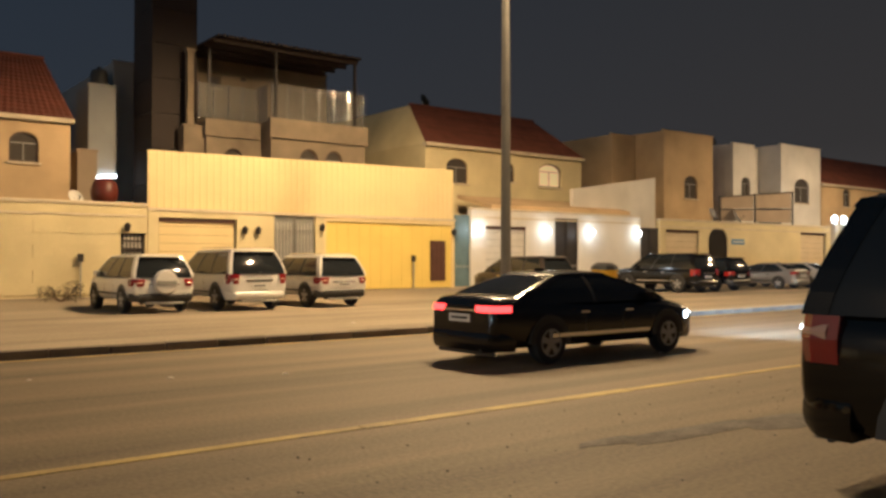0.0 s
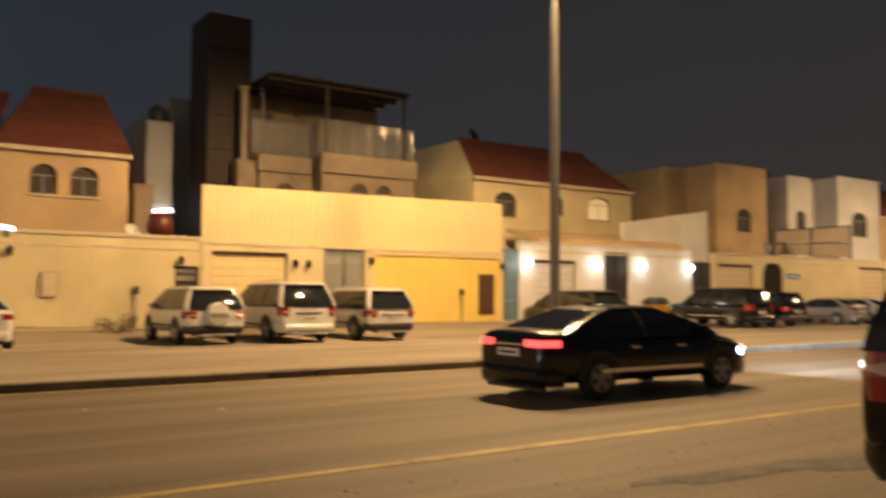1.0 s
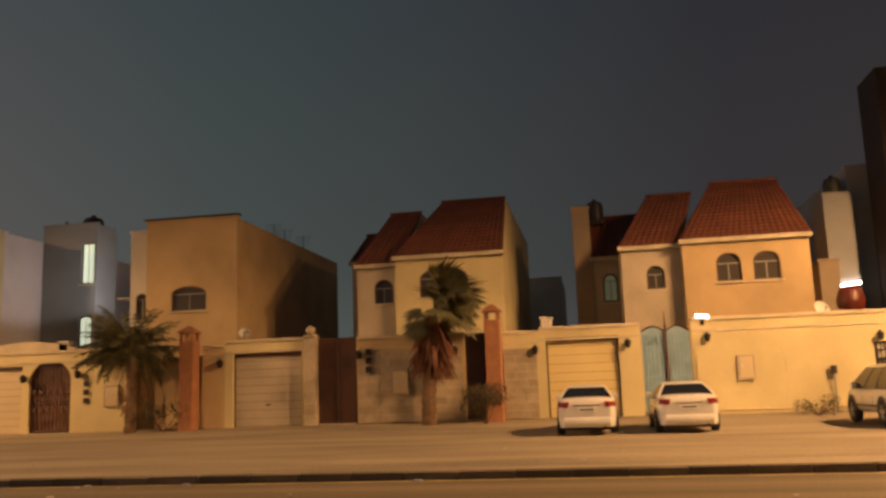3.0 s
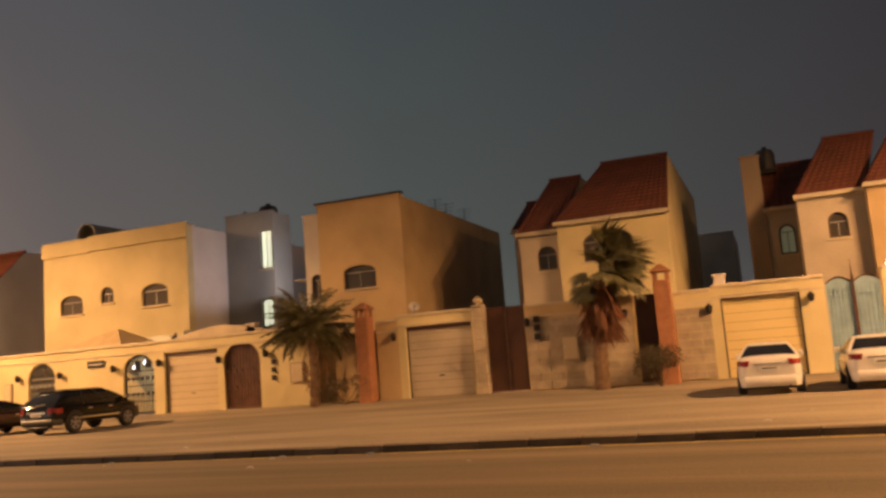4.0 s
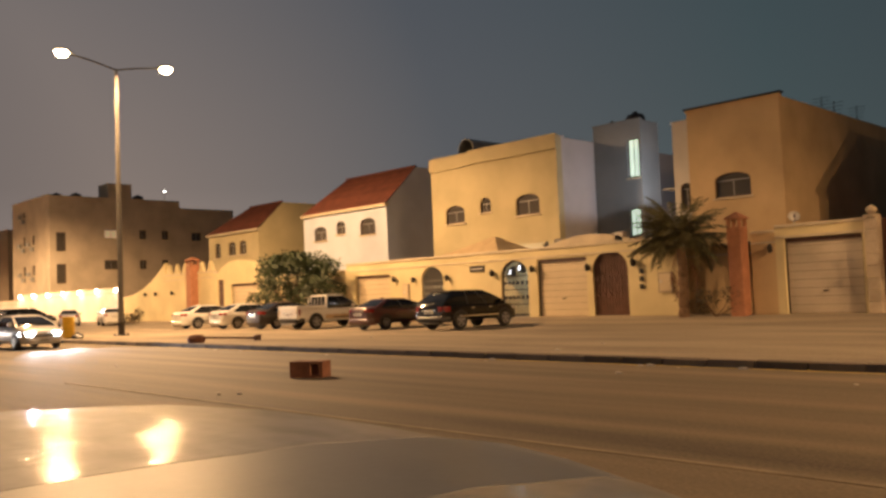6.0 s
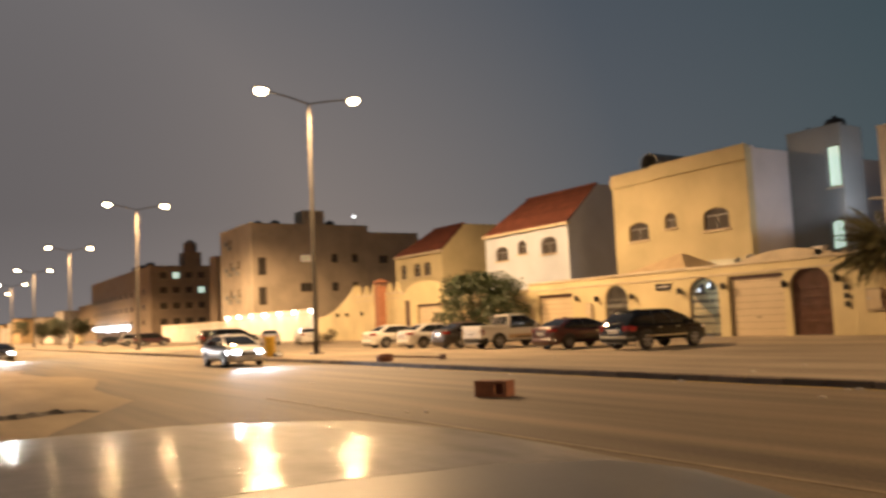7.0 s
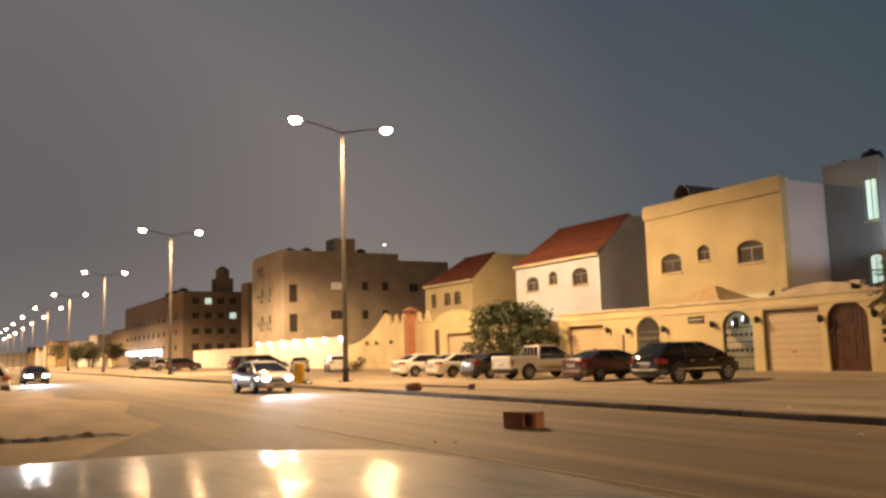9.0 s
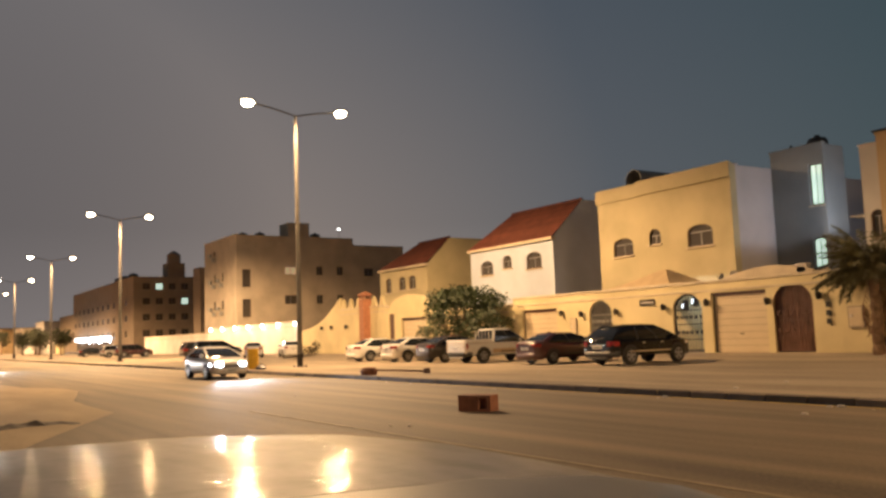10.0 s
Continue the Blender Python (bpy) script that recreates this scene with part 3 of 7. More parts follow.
def wall_light(x, z, y=WALL_Y, lit=False):
    t = thing("wall_lantern", (x, y, z), "small dark metal wall lantern" if not lit else "bright white wall lamp, lit", "lamp", "wall lanterns")
    mb = MB()
    mb.box(-0.05, 0.05, -0.03, -0.002, -0.12, 0.12)
    mb.tube((0, -0.02, 0.05), (0, -0.16, 0.1), 0.015, None, 6)
    part("bracket", mb, "dark_metal", t)
    mb = MB()
    mb.turned([(0.03, -0.16), (0.09, -0.12), (0.12, 0.06), (0.14, 0.08), (0.02, 0.2)], (0, -0.18, 0), 8)
    part("lantern_body", mb, "cool_lamp" if lit else "dark_metal", t)
    if lit:
        lamp("wall_lamp_light", "POINT", (x, y - 0.45, z), COOL_W, (1.0, 0.93, 0.82), None, 0.12)
    return t


def meter_box(x0, x1, z0, z1, y=WALL_Y):
    t = thing("meter_box", (x0, y, z0), "beige utility meter box set on the wall", "meter box", "meter boxes")
    mb = MB()
    mb.box(0, x1 - x0, -0.09, -0.002, 0, z1 - z0, 0.0)
    part("box_body", mb, "stone", t)
    mb = MB()
    mb.box(0.06, x1 - x0 - 0.06, -0.105, -0.092, 0.06, z1 - z0 - 0.06)
    part("box_door", mb, "garage", t)
    mb = MB()
    mb.tube((0.15, -0.13, (z1 - z0) * 0.55), (0.15, -0.1, (z1 - z0) * 0.55), 0.07, None, 10)
    part("dial", mb, "white_plastic", t)


def column(x, top, w=0.55, y=WALL_Y - 0.25, base=0.2):
    t = thing("terracotta_column", (x, y, base), "terracotta coloured column with a pointed lantern cap", "column", "terracotta columns")
    h = top - base
    mb = MB()
    mb.box(-w / 2, w / 2, -w / 2, w / 2, 0, h - 0.62, 0.03)
    part("shaft", mb, "terracotta", t)
    mb = MB()
    for sx in (-1, 1):
        for sy in (-1, 1):
            mb.box(sx * w * 0.38 - 0.06, sx * w * 0.38 + 0.06, sy * w * 0.38 - 0.06, sy * w * 0.38 + 0.06, h - 0.62, h - 0.3)
    part("cap_posts", mb, "terracotta", t)
    mb = MB()
    mb.loft([[(-w * .62, -w * .62, h - .3), (w * .62, -w * .62, h - .3), (w * .62, w * .62, h - .3), (-w * .62, w * .62, h - .3)],
             [(-w * .55, -w * .55, h - .22), (w * .55, -w * .55, h - .22), (w * .55, w * .55, h - .22), (-w * .55, w * .55, h - .22)],
             [(-.05, -.05, h), (.05, -.05, h), (.05, .05, h), (-.05, .05, h)]])
    part("pointed_cap", mb, "terracotta", t)


def blocks_on(wall, x0, x1, z0, z1, material="stone", y=WALL_Y, w=0.9, h=0.28):
    """Courses of slightly proud stone blocks on a wall."""
    rows = max(1, int((z1 - z0) / h))
    hh = (z1 - z0) / rows
    for r in range(rows):
        a = x0 - (w / 2 if r % 2 else 0)
        while a < x1 - 0.05:
            b = min(a + w, x1)
            aa = max(a, x0)
            if b - aa > 0.1:
                mb = MB()
                mb.box(aa + 0.008, b - 0.008, y - 0.05, y - 0.003, z0 + r * hh + 0.008, z0 + (r + 1) * hh - 0.008)
                part("stone_block", mb, material, wall)
            a += w


# walls, west to east
boundary(-289, -228, 4.0, "plaster_w", label="pale plastered wall far down the street")
boundary(-226, -215, 3.2, "plaster_y", label="pale plastered wall far down the street")
boundary(-138, -105.2, 2.8, "plaster_w", label="white plastered wall of an empty plot")
boundary(-105, -77, 3.35, "plaster_w", label="white wall lit by a row of lamps")
for i in range(7):
    wall_light(-104 + 4.4 * i, 3.2, lit=True)
# curved ramp and crenellations
wall_no[0] += 1
mb = MB()
poly = [(-76.8, 0.05), (-67.9, 0.05)] + [(-67.9 - 8.9 * t, 5.2 - 2.7 * (1 - (1 - t) ** 2.2)) for t in [i / 12 for i in range(13)]]
mb.prism(poly, WALL_Y, WALL_Y + 0.28)
w = solo("wall_%d" % wall_no[0], mb, "plaster_y", "yellow plastered wall with a sweeping curved top", "wall", kind="structure")
w = boundary(-67.9, -59.7, 4.05, "plaster_y", label="yellow plastered wall crowned with merlons")
for i in range(6):
    mb = MB()
    x = -67.3 + 1.4 * i
    mb.prism([(x - 0.45, 4.17), (x + 0.45, 4.17), (x + 0.28, 4.45), (x + 0.2, 4.7), (x, 5.0), (x - 0.2, 4.7), (x - 0.28, 4.45)], WALL_Y + 0.02, WALL_Y + 0.26)
    part("merlon", mb, "plaster_y", w)
for x in (-71.5, -69.5, -66.5):
    wall_light(x, 2.6)
column(-62.6, 5.4, 0.8)
boundary(-59.7, -59.1, 3.9, "plaster_y")
wall_no[0] += 1
mb = MB()
P = front(WALL_Y)
panel(mb, P, -59.1, -52.7, 0.05, 3.6, [(-59.05, -58.2, 0.3, 3.4, 0), (-57.1, -53.4, 0.3, 3.0, 0)], 0.28, True)
pts = arch(-59.1, -52.7, 4.8, 1.2)
mb.prism(pts, WALL_Y, WALL_Y + 0.28)
solo("wall_%d" % wall_no[0], mb, "plaster_y", "plastered portal with a round arched head", "wall", kind="structure")
garage_door(-57.1, -53.4, 3.0)
leaf_gate(-59.05, -58.2, 3.4, "brown_metal", "tall dark brown metal door", leaves=1)
boundary(-52.7, -42.9, 3.3, "plaster_y")
boundary(-42.85, -27.6, 3.65, "plaster_y", [(-41.9, -38.65, 0.3, 2.95, 0), (-35.85, -34.05, 0.3, 3.2, 0.75), (-29.7, -27.85, 0.3, 3.2, 0.75)],
         "cream boundary wall with garage and arched gates")
garage_door(-41.9, -38.65, 2.95)
iron_gate(-35.85, -34.05, 3.2, 0.75, "grey_metal", "arched grey iron gate with close bars", "dark_metal")
iron_gate(-29.7, -27.85, 3.2, 0.75, "dark_metal", "arched wrought iron gate, courtyard lit behind it")
lamp("courtyard_light", "POINT", (-31.0, 35.4, 3.0), 90, (0.85, 0.95, 1.0), None, 0.15)
boundary(-27.6, -19.3, 3.65, "plaster_y", [(-27.25, -24.2, 0.3, 3.15, 0), (-23.85, -21.9, 0.3, 3.33, 0.8)], "cream boundary wall with garage and arched door")
garage_door(-27.25, -24.2, 3.15)
iron_gate(-23.85, -21.9, 3.33, 0.8, "gate_brown", "arched brown metal door with scrollwork", "gate_brown")
mb = MB()
mb.prism([(-26.6, 3.78)] + [(-26.6 + 5.2 * i / 10, 3.78 + 0.42 * math.sin(math.pi * i / 10)) for i in range(1, 10)] + [(-21.4, 3.78)], WALL_Y - 0.02, WALL_Y + 0.26)
solo("trim", mb, "coping", "low curved plaster crest on the wall", "trim", kind="structure")
for x, z in ((-38.1, 2.6), (-36.4, 2.5), (-33.6, 2.5), (-30.2, 2.6), (-27.45, 2.7), (-24.05, 2.6), (-21.5, 2.7)):
    wall_light(x, z)
meter_box(-20.3, -19.6, 1.3, 2.2)
meter_box(-37.4, -36.9, 1.2, 2.3)
for z in (1.5, 1.85, 2.2):
    mb = MB()
    mb.box(-21.25, -21.08, WALL_Y - 0.09, WALL_Y - 0.003, z, z + 0.22)
    solo("switch_box", mb, "dark_metal", "small dark switch box on the wall", "switch box", "switch boxes")
t = thing("wall_sign", (-31.9, WALL_Y, 2.74), "small dark wall sign with a pale rim", "sign")
mb = MB()
mb.box(0, 1.05, -0.05, -0.003, 0, 0.33)
part("sign_board", mb, "dark_metal", t)
mb = MB()
mb.box(0.1, 0.95, -0.06, -0.052, 0.13, 0.19)
part("unreadable_bar", mb, "white_plastic", t)
for x, z in ((-32.2, 2.75), (-31.5, 2.95)):
    t = thing("tube_light", (x, 36.6, z), "white courtyard tube lamp behind the iron gate", "lamp", "courtyard lamps")
    mb = MB()
    mb.tube((-0.05, 0, -0.12), (0.05, 0, 0.12), 0.03)
    part("tube", mb, "sign_lit", t)
    mb = MB()
    mb.box(-0.06, 0.06, 0.06, 0.4, -0.28, 0.28)
    part("bracket", mb, "dark_metal", t)
# recess with planting
boundary(-19.28, -16.0, 3.2, "plaster_t", label="tan wall at the back of a planted recess", y=WALL_Y + 0.6)
column(-16.4, 4.5, 0.62)
w = boundary(-15.95, -14.95, 3.55, "plaster_t", label="tan plastered wall beside a garage")
w = boundary(-14.95, -11.3, 3.72, "plaster_y", [(-14.6, -11.65, 0.3, 3.28, 0)], "cream portal of a garage")
garage_door(-14.6, -11.65, 3.28, "plaster_b", "dusty beige garage door")
t = thing("gate_pier", (-11.22, WALL_Y - 0.1, 0.3), "stone gate pier with a ball cap", "pier")
for i in range(8):
    mb = MB()
    mb.box(-0.24, 0.24, -0.2, 0.3, i * 0.44, i * 0.44 + 0.425, 0.02)
    part("stone_block", mb, "stone", t)
mb = MB()
mb.turned([(0.3, 3.52), (0.32, 3.6), (0.1, 3.64), (0.2, 3.75), (0.2, 3.85), (0.03, 3.98)], (0, 0, 0), 10)
part("ball_cap", mb, "stone", t, "", True)
wall_light(-15.1, 2.9)
boundary(-10.95, -9.36, 0.36, "plaster_b", label="low threshold under a gate", coping=False)
leaf_gate(-10.98, -9.36, 3.75, "brown_metal", "tall dark brown sheet metal gate", pattern=False)
w = boundary(-9.34, -5.0, 3.62, "plaster_t", label="ribbed tan stone wall with a meter box")
blocks_on(w, -9.3, -5.05, 0.35, 3.1)
meter_box(-7.9, -7.2, 1.4, 2.35, WALL_Y - 0.05)
for z in (2.3, 2.65, 3.0):
    mb = MB()
    mb.box(-8.95, -8.72, WALL_Y - 0.14, WALL_Y - 0.053, z, z + 0.24)
    solo("switch_box", mb, "dark_metal", "small dark switch box on the wall", "switch box", "switch boxes")
leaf_gate(-4.97, -4.15, 3.68, "brown_metal", "narrow dark brown metal door", leaves=1, pattern=False)
boundary(-5.0, -4.12, 0.36, "plaster_b", coping=False, label="low threshold under a door")
column(-3.8, 4.75, 0.6)
w = boundary(-4.12, -2.1, 3.55, "plaster_y", label="cream stone-faced boundary wall")
blocks_on(w, -3.45, -2.15, 0.35, 3.0)
boundary(-2.1, 1.78, 3.66, "plaster_y", [(-1.8, 0.95, 0.3, 3.35, 0)], "cream garage portal with wide piers")
garage_door(-1.8, 0.95, 3.35, "sheet", "pale yellow garage door")
wall_light(-2.2, 2.9)
wall_light(1.3, 3.0)
leaf_gate(1.8, 3.62, 3.62, "blue_metal", "pale blue sheet metal double gate with scrolled top", 0.2)
t = thing("gate_post", (2.71, WALL_Y + 0.04, 0.3), "slim brown post with a spike between gate leaves", "post")
mb = MB()
mb.box(-0.05, 0.05, -0.05, 0.02, 0.0, 3.35)
part("post", mb, "brown_metal", t)
mb = MB()
mb.tube((0, -0.015, 3.35), (0, -0.015, 3.9), 0.035, 0.006, 6)
part("spike", mb, "brown_metal", t)
w = boundary(3.65, 11.0, 3.75, "plaster_y", [(10.0, 10.92, 0.3, 2.7, 0)], "cream plastered wall with stone courses")
blocks_on(w, 3.75, 9.9, 0.4, 3.1, "plaster_y", w=6.3, h=0.45)
iron_gate(10.02, 10.92, 2.7, 0.02, "dark_metal", "small barred iron door", "white_plastic", bars=6)
meter_box(5.2, 5.8, 1.5, 2.4, WALL_Y - 0.05)
wall_light(4.2, 3.1)
# high walled plot: sheet metal above a plastered wall
boundary(11.04, 18.85, 3.72, "plaster_y", [(11.45, 14.7, 0.3, 3.35, 0), (16.4, 18.4, 0.3, 3.70, 0)], "cream wall under a tall sheet metal screen", coping=False)
garage_door(11.45, 14.7, 3.35, "sheet", "cream garage door under a brown lintel")
leaf_gate(16.42, 18.38, 3.68, "grey_metal", "grey sheet metal double gate with spear points")
boundary(18.85, 26.25, 3.72, "sheet", [(18.95, 26.1, 0.3, 3.42, 0)], "yellow wall round a wide sliding gate", coping=False)
d = new_door("wide ochre sheet metal sliding gate with a brown wicket", "gate")
for i in range(12):
    mb = MB()
    a = 18.95 + 7.15 * i / 12
    mb.box(a + 0.004, a + 7.15 / 12 - 0.004, WALL_Y + 0.1, WALL_Y + 0.15, 0.34, 3.4)
    part("panel", mb, "panel", d)
mb = MB()
mb.box(24.8, 25.72, WALL_Y + 0.05, WALL_Y + 0.098, 0.66, 2.63)
wk = part("wicket_door", mb, "brown_metal", d)
for i in range(3):
    mb = MB()
    mb.box(24.9 + 0.27 * i, 25.08 + 0.27 * i, WALL_Y + 0.03, WALL_Y + 0.049, 0.8, 2.5)
    part("wicket_slat", mb, "brown_metal", wk)
mb = MB()
mb.box(11.0, 26.3, WALL_Y - 0.05, WALL_Y - 0.004, 3.6, 3.72)
solo("trim", mb, "coping", "plaster band under the sheet metal screen", "trim", kind="structure")
screen = thing("sheet_metal_screen", (0, 0, 0), "tall yellow ribbed sheet metal screen above the wall", "screen")
nsh = 52
for i in range(nsh):
    a, b = 11.04 + 15.2 * i / nsh, 11.04 + 15.2 * (i + 1) / nsh
    mb = MB()
    s = (b - a)
    zt = 5.98 + 0.2 * i / nsh
    prof = [(a, 0.0), (a + s * .2, 0.0), (a + s * .28, -0.018), (a + s * .42, -0.018), (a + s * .5, 0.0), (b, 0.0)]
    for (p, q), (r, t2) in zip(prof, prof[1:]):
        mb.face((p, WALL_Y + 0.1 + q, 3.72), (r, WALL_Y + 0.1 + t2, 3.72), (r, WALL_Y + 0.1 + t2, zt), (p, WALL_Y + 0.1 + q, zt))
    mb.face((a, WALL_Y + 0.14, 3.72), (b, WALL_Y + 0.14, 3.72), (b, WALL_Y + 0.14, zt), (a, WALL_Y + 0.14, zt))
    part("sheet", mb, "sheet", screen)
for x in (10.2, 15.6, 15.0):
    wall_light(x, 2.9)
wall_light(18.65, 3.1)
wall_light(26.1, 3.05)
for x in (14.9, 8.5, 23.6):
    t = thing("standpipe", (x, WALL_Y - 0.2, 0.3), "thin upright utility pipe by the wall", "pipe", "utility pipes")
    mb = MB()
    mb.tube((0, 0, 0), (0, 0, 1.5), 0.035)
    part("pipe", mb, "grey_metal", t)
    mb = MB()
    mb.box(-0.1, 0.1, -0.06, 0.06, 1.3, 1.6, 0.02)
    part("valve_box", mb, "dark_metal", t)
leaf_gate(26.3, 27.3, 3.95, "teal_metal", "tall narrow blue steel door", leaves=1, pattern=True)
boundary(26.26, 27.32, 0.34, "plaster_b", coping=False, label="low threshold under a door")
boundary(27.32, 40.55, 4.25, "plaster_w", [(28.3, 31.2, 0.3, 3.45, 0), (33.3, 35.2, 0.3, 4.0, 0)], "pale wall lit by white lamps")
garage_door(28.3, 31.2, 3.45, "white_plastic", "white garage door under a dark lintel")
leaf_gate(33.32, 35.18, 3.98, "dark_metal", "tall dark metal double gate")
for x in (27.75, 32.6, 36.1, 40.2):
    wall_light(x, 3.25, lit=True)
leaf_gate(40.6, 42.35, 3.65, "dark_metal", "dark grey metal gate")
boundary(40.55, 42.4, 0.34, "plaster_b", coping=False, label="low threshold under a gate")
boundary(42.4, 62.6, 4.15, "plaster_y", [(43.0, 46.5, 0.3, 3.6, 0), (47.4, 49.6, 0.3, 3.85, 0.9), (58.7, 62.3, 0.3, 3.75, 0)], "cream boundary wall with garages and arch")
garage_door(43.0, 46.5, 3.6)
iron_gate(47.4, 49.6, 3.85, 0.9, "dark_metal", "dark arched iron gate", "dark_metal")
garage_door(58.7, 62.3, 3.75)
boundary(62.6, 110, 4.2, "plaster_y")
for x in (63.2, 64.6):
    t = thing("pier_lamp", (x, WALL_Y - 0.2, 0.3), "plastered gate pier carrying a lit white lamp", "lamp", "pier lamps")
    mb = MB()
    mb.box(-0.25, 0.25, -0.2, 0.19, 0.0, 4.25, 0.03)
    part("pier", mb, "plaster_w", t)
    mb = MB()
    mb.turned([(0.08, 4.26), (0.16, 4.35), (0.2, 4.55), (0.15, 4.75), (0.03, 4.82)], (0, 0, 0), 12)
    part("globe", mb, "cool_lamp", t, "bright white globe", True)
    lamp("pier_lamp_light", "POINT", (x, WALL_Y - 0.75, 4.9), COOL_W, (0.92, 1.0, 0.97), None, 0.12)
t = thing("wall_sign", (49.95, WALL_Y, 2.75), "small pale blue sign on the wall", "sign")
mb = MB()
mb.box(0, 1.45, -0.05, -0.003, 0, 0.36)
part("sign_board", mb, "sign_blue", t)
mb = MB()
mb.box(0.12, 1.3, -0.06, -0.052, 0.13, 0.22)
part("unreadable_bar", mb, "white_plastic", t)
# screens above the walls
t = thing("mesh_screen", (49.45, 33.6, 4.2), "dusty mesh screen panels in a dark steel frame above the wall", "screen")
for xa, xb in ((0.0, 4.15), (4.15, 9.05)):
    za, zb = 1.7 + 0.085 * xa, 1.7 + 0.085 * xb
    for q0, q1 in ((0.06, 0.49), (0.51, 0.98)):
        mb = MB()
        mb.prism([(xa + 0.05, 0.1 + za * q0), (xb - 0.05, 0.1 + zb * q0), (xb - 0.05, 0.05 + zb * q1), (xa + 0.05, 0.05 + za * q1)], 0.0, 0.02)
        part("mesh_panel", mb, "dark_stone", t)
    for q in (0.5, 1.0):
        mb = MB()
        mb.prism([(xa, za * q), (xb, zb * q), (xb, zb * q + 0.08), (xa, za * q + 0.08)], -0.05, -0.003)
        part("frame_rail", mb, "dark_metal", t)
for x in (0.0, 4.15, 9.05):
    mb = MB()
    mb.box(x - 0.06, x + 0.06, -0.12, -0.052, -3.9, 1.8 + 0.085 * x)
    part("post", mb, "dark_metal", t)
mb = MB()
mb.prism([(36.0, 0.3), (43.5, 0.3), (43.5, 6.92), (36.0, 5.82)], 34.2, 34.45)
wall_no[0] += 1
solo("wall_%d" % wall_no[0], mb, "plaster_w", "tall pale plastered side wall with a sloping top", "wall", kind="structure")
mb = MB()
mb.loft([[(x, 33.32, 4.36), (x, 33.32, 4.60), (x, 36.2, 5.25), (x, 36.2, 5.05)] for x in (29.0, 40.0)])
solo("canopy", mb, "plaster_t", "sloping plastered car port roof behind the wall", "canopy")

# ---- houses ----


def pitched_house(label, x0, x1, eave, ridge, depth, mat_name, wins, seen, y=HOUSE_Y, rx=None, base=0.3, rows=16):
    h = thing("villa", ((x0 + x1) / 2, y, base), label, "house", "villas")
    inv = Matrix.Translation((-(x0 + x1) / 2, -y, -base))
    yr = y + (ridge - eave) * 1.05
    block(h, x0, x1, y, y + depth, base, eave, mat_name, wins, (), seen)
    rx = rx or (x0, x1)
    tiled_slope(h, ((x0 - 0.1, y - 0.2, eave), (x1 + 0.1, y - 0.2, eave), (rx[1], yr, ridge), (rx[0], yr, ridge)), rows, int((x1 - x0) * 4))
    for xa, xr in ((x0, rx[0]), (x1, rx[1])):
        mb = MB()
        mb.face((xa, y, eave), (xr, yr, ridge), (xr, y + depth, ridge), (xa, y + depth, eave))
        part("gable_wall", mb, mat_name, h)
    mb = MB()
    mb.face((rx[0], yr, ridge), (rx[1], yr, ridge), (rx[1], y + depth, ridge), (rx[0], y + depth, ridge))
    mb.face((x0, y + depth, eave), (x1, y + depth, eave), (rx[1], y + depth, ridge), (rx[0], y + depth, ridge))
    part("flat_roof", mb, mat_name, h)
    mb = MB()
    mb.tube((rx[0], yr, ridge + 0.05), (rx[1], yr, ridge + 0.05), 0.1)
    part("ridge_cap", mb, "tile", h)
    eaves(h, x0, x1, y, eave)
    for o in h.children:
        o.matrix_parent_inverse = inv
    return h


def flat_house(label, blocks, y=HOUSE_Y, base=0.3):
    """blocks: (x0, x1, y0, y1, top, material, wins, side_wins, seen)."""
    h = thing("villa", (blocks[0][0], y, base), label, "house", "villas")
    for x0, x1, y0, y1, top, mt, wins, sw, seen in blocks:
        block(h, x0, x1, y0, y1, base, top, mt, wins, sw, seen, 0.5)
        mb = MB()
        mb.box(x0 - 0.05, x1 + 0.05, y0 - 0.05, y0 + 0.2, top + 0.002, top + 0.1)
        part("parapet_cap", mb, mt, h)
    for o in h.children:
        o.matrix_parent_inverse = Matrix.Translation((-blocks[0][0], -y, -base))
    return h


def tank(x, y, z, r=0.6, hgt=1.1, material="tank"):
    t = thing("water_tank", (x, y, z), "round roof water tank on a low stand", "water tank", "roof tanks")
    mb = MB()
    mb.turned([(r * .9, 0.2), (r, 0.35), (r, hgt), (r * .8, hgt + .2), (r * .3, hgt + .28), (r * .25, hgt + .38), (0.01, hgt + .38)], (0, 0, 0), 16)
    part("tank_body", mb, material, t, "", True)
    mb = MB()
    mb.box(-r, r, -r * .8, r * .8, 0.0, 0.2)
    part("stand", mb, "dark_metal", t)


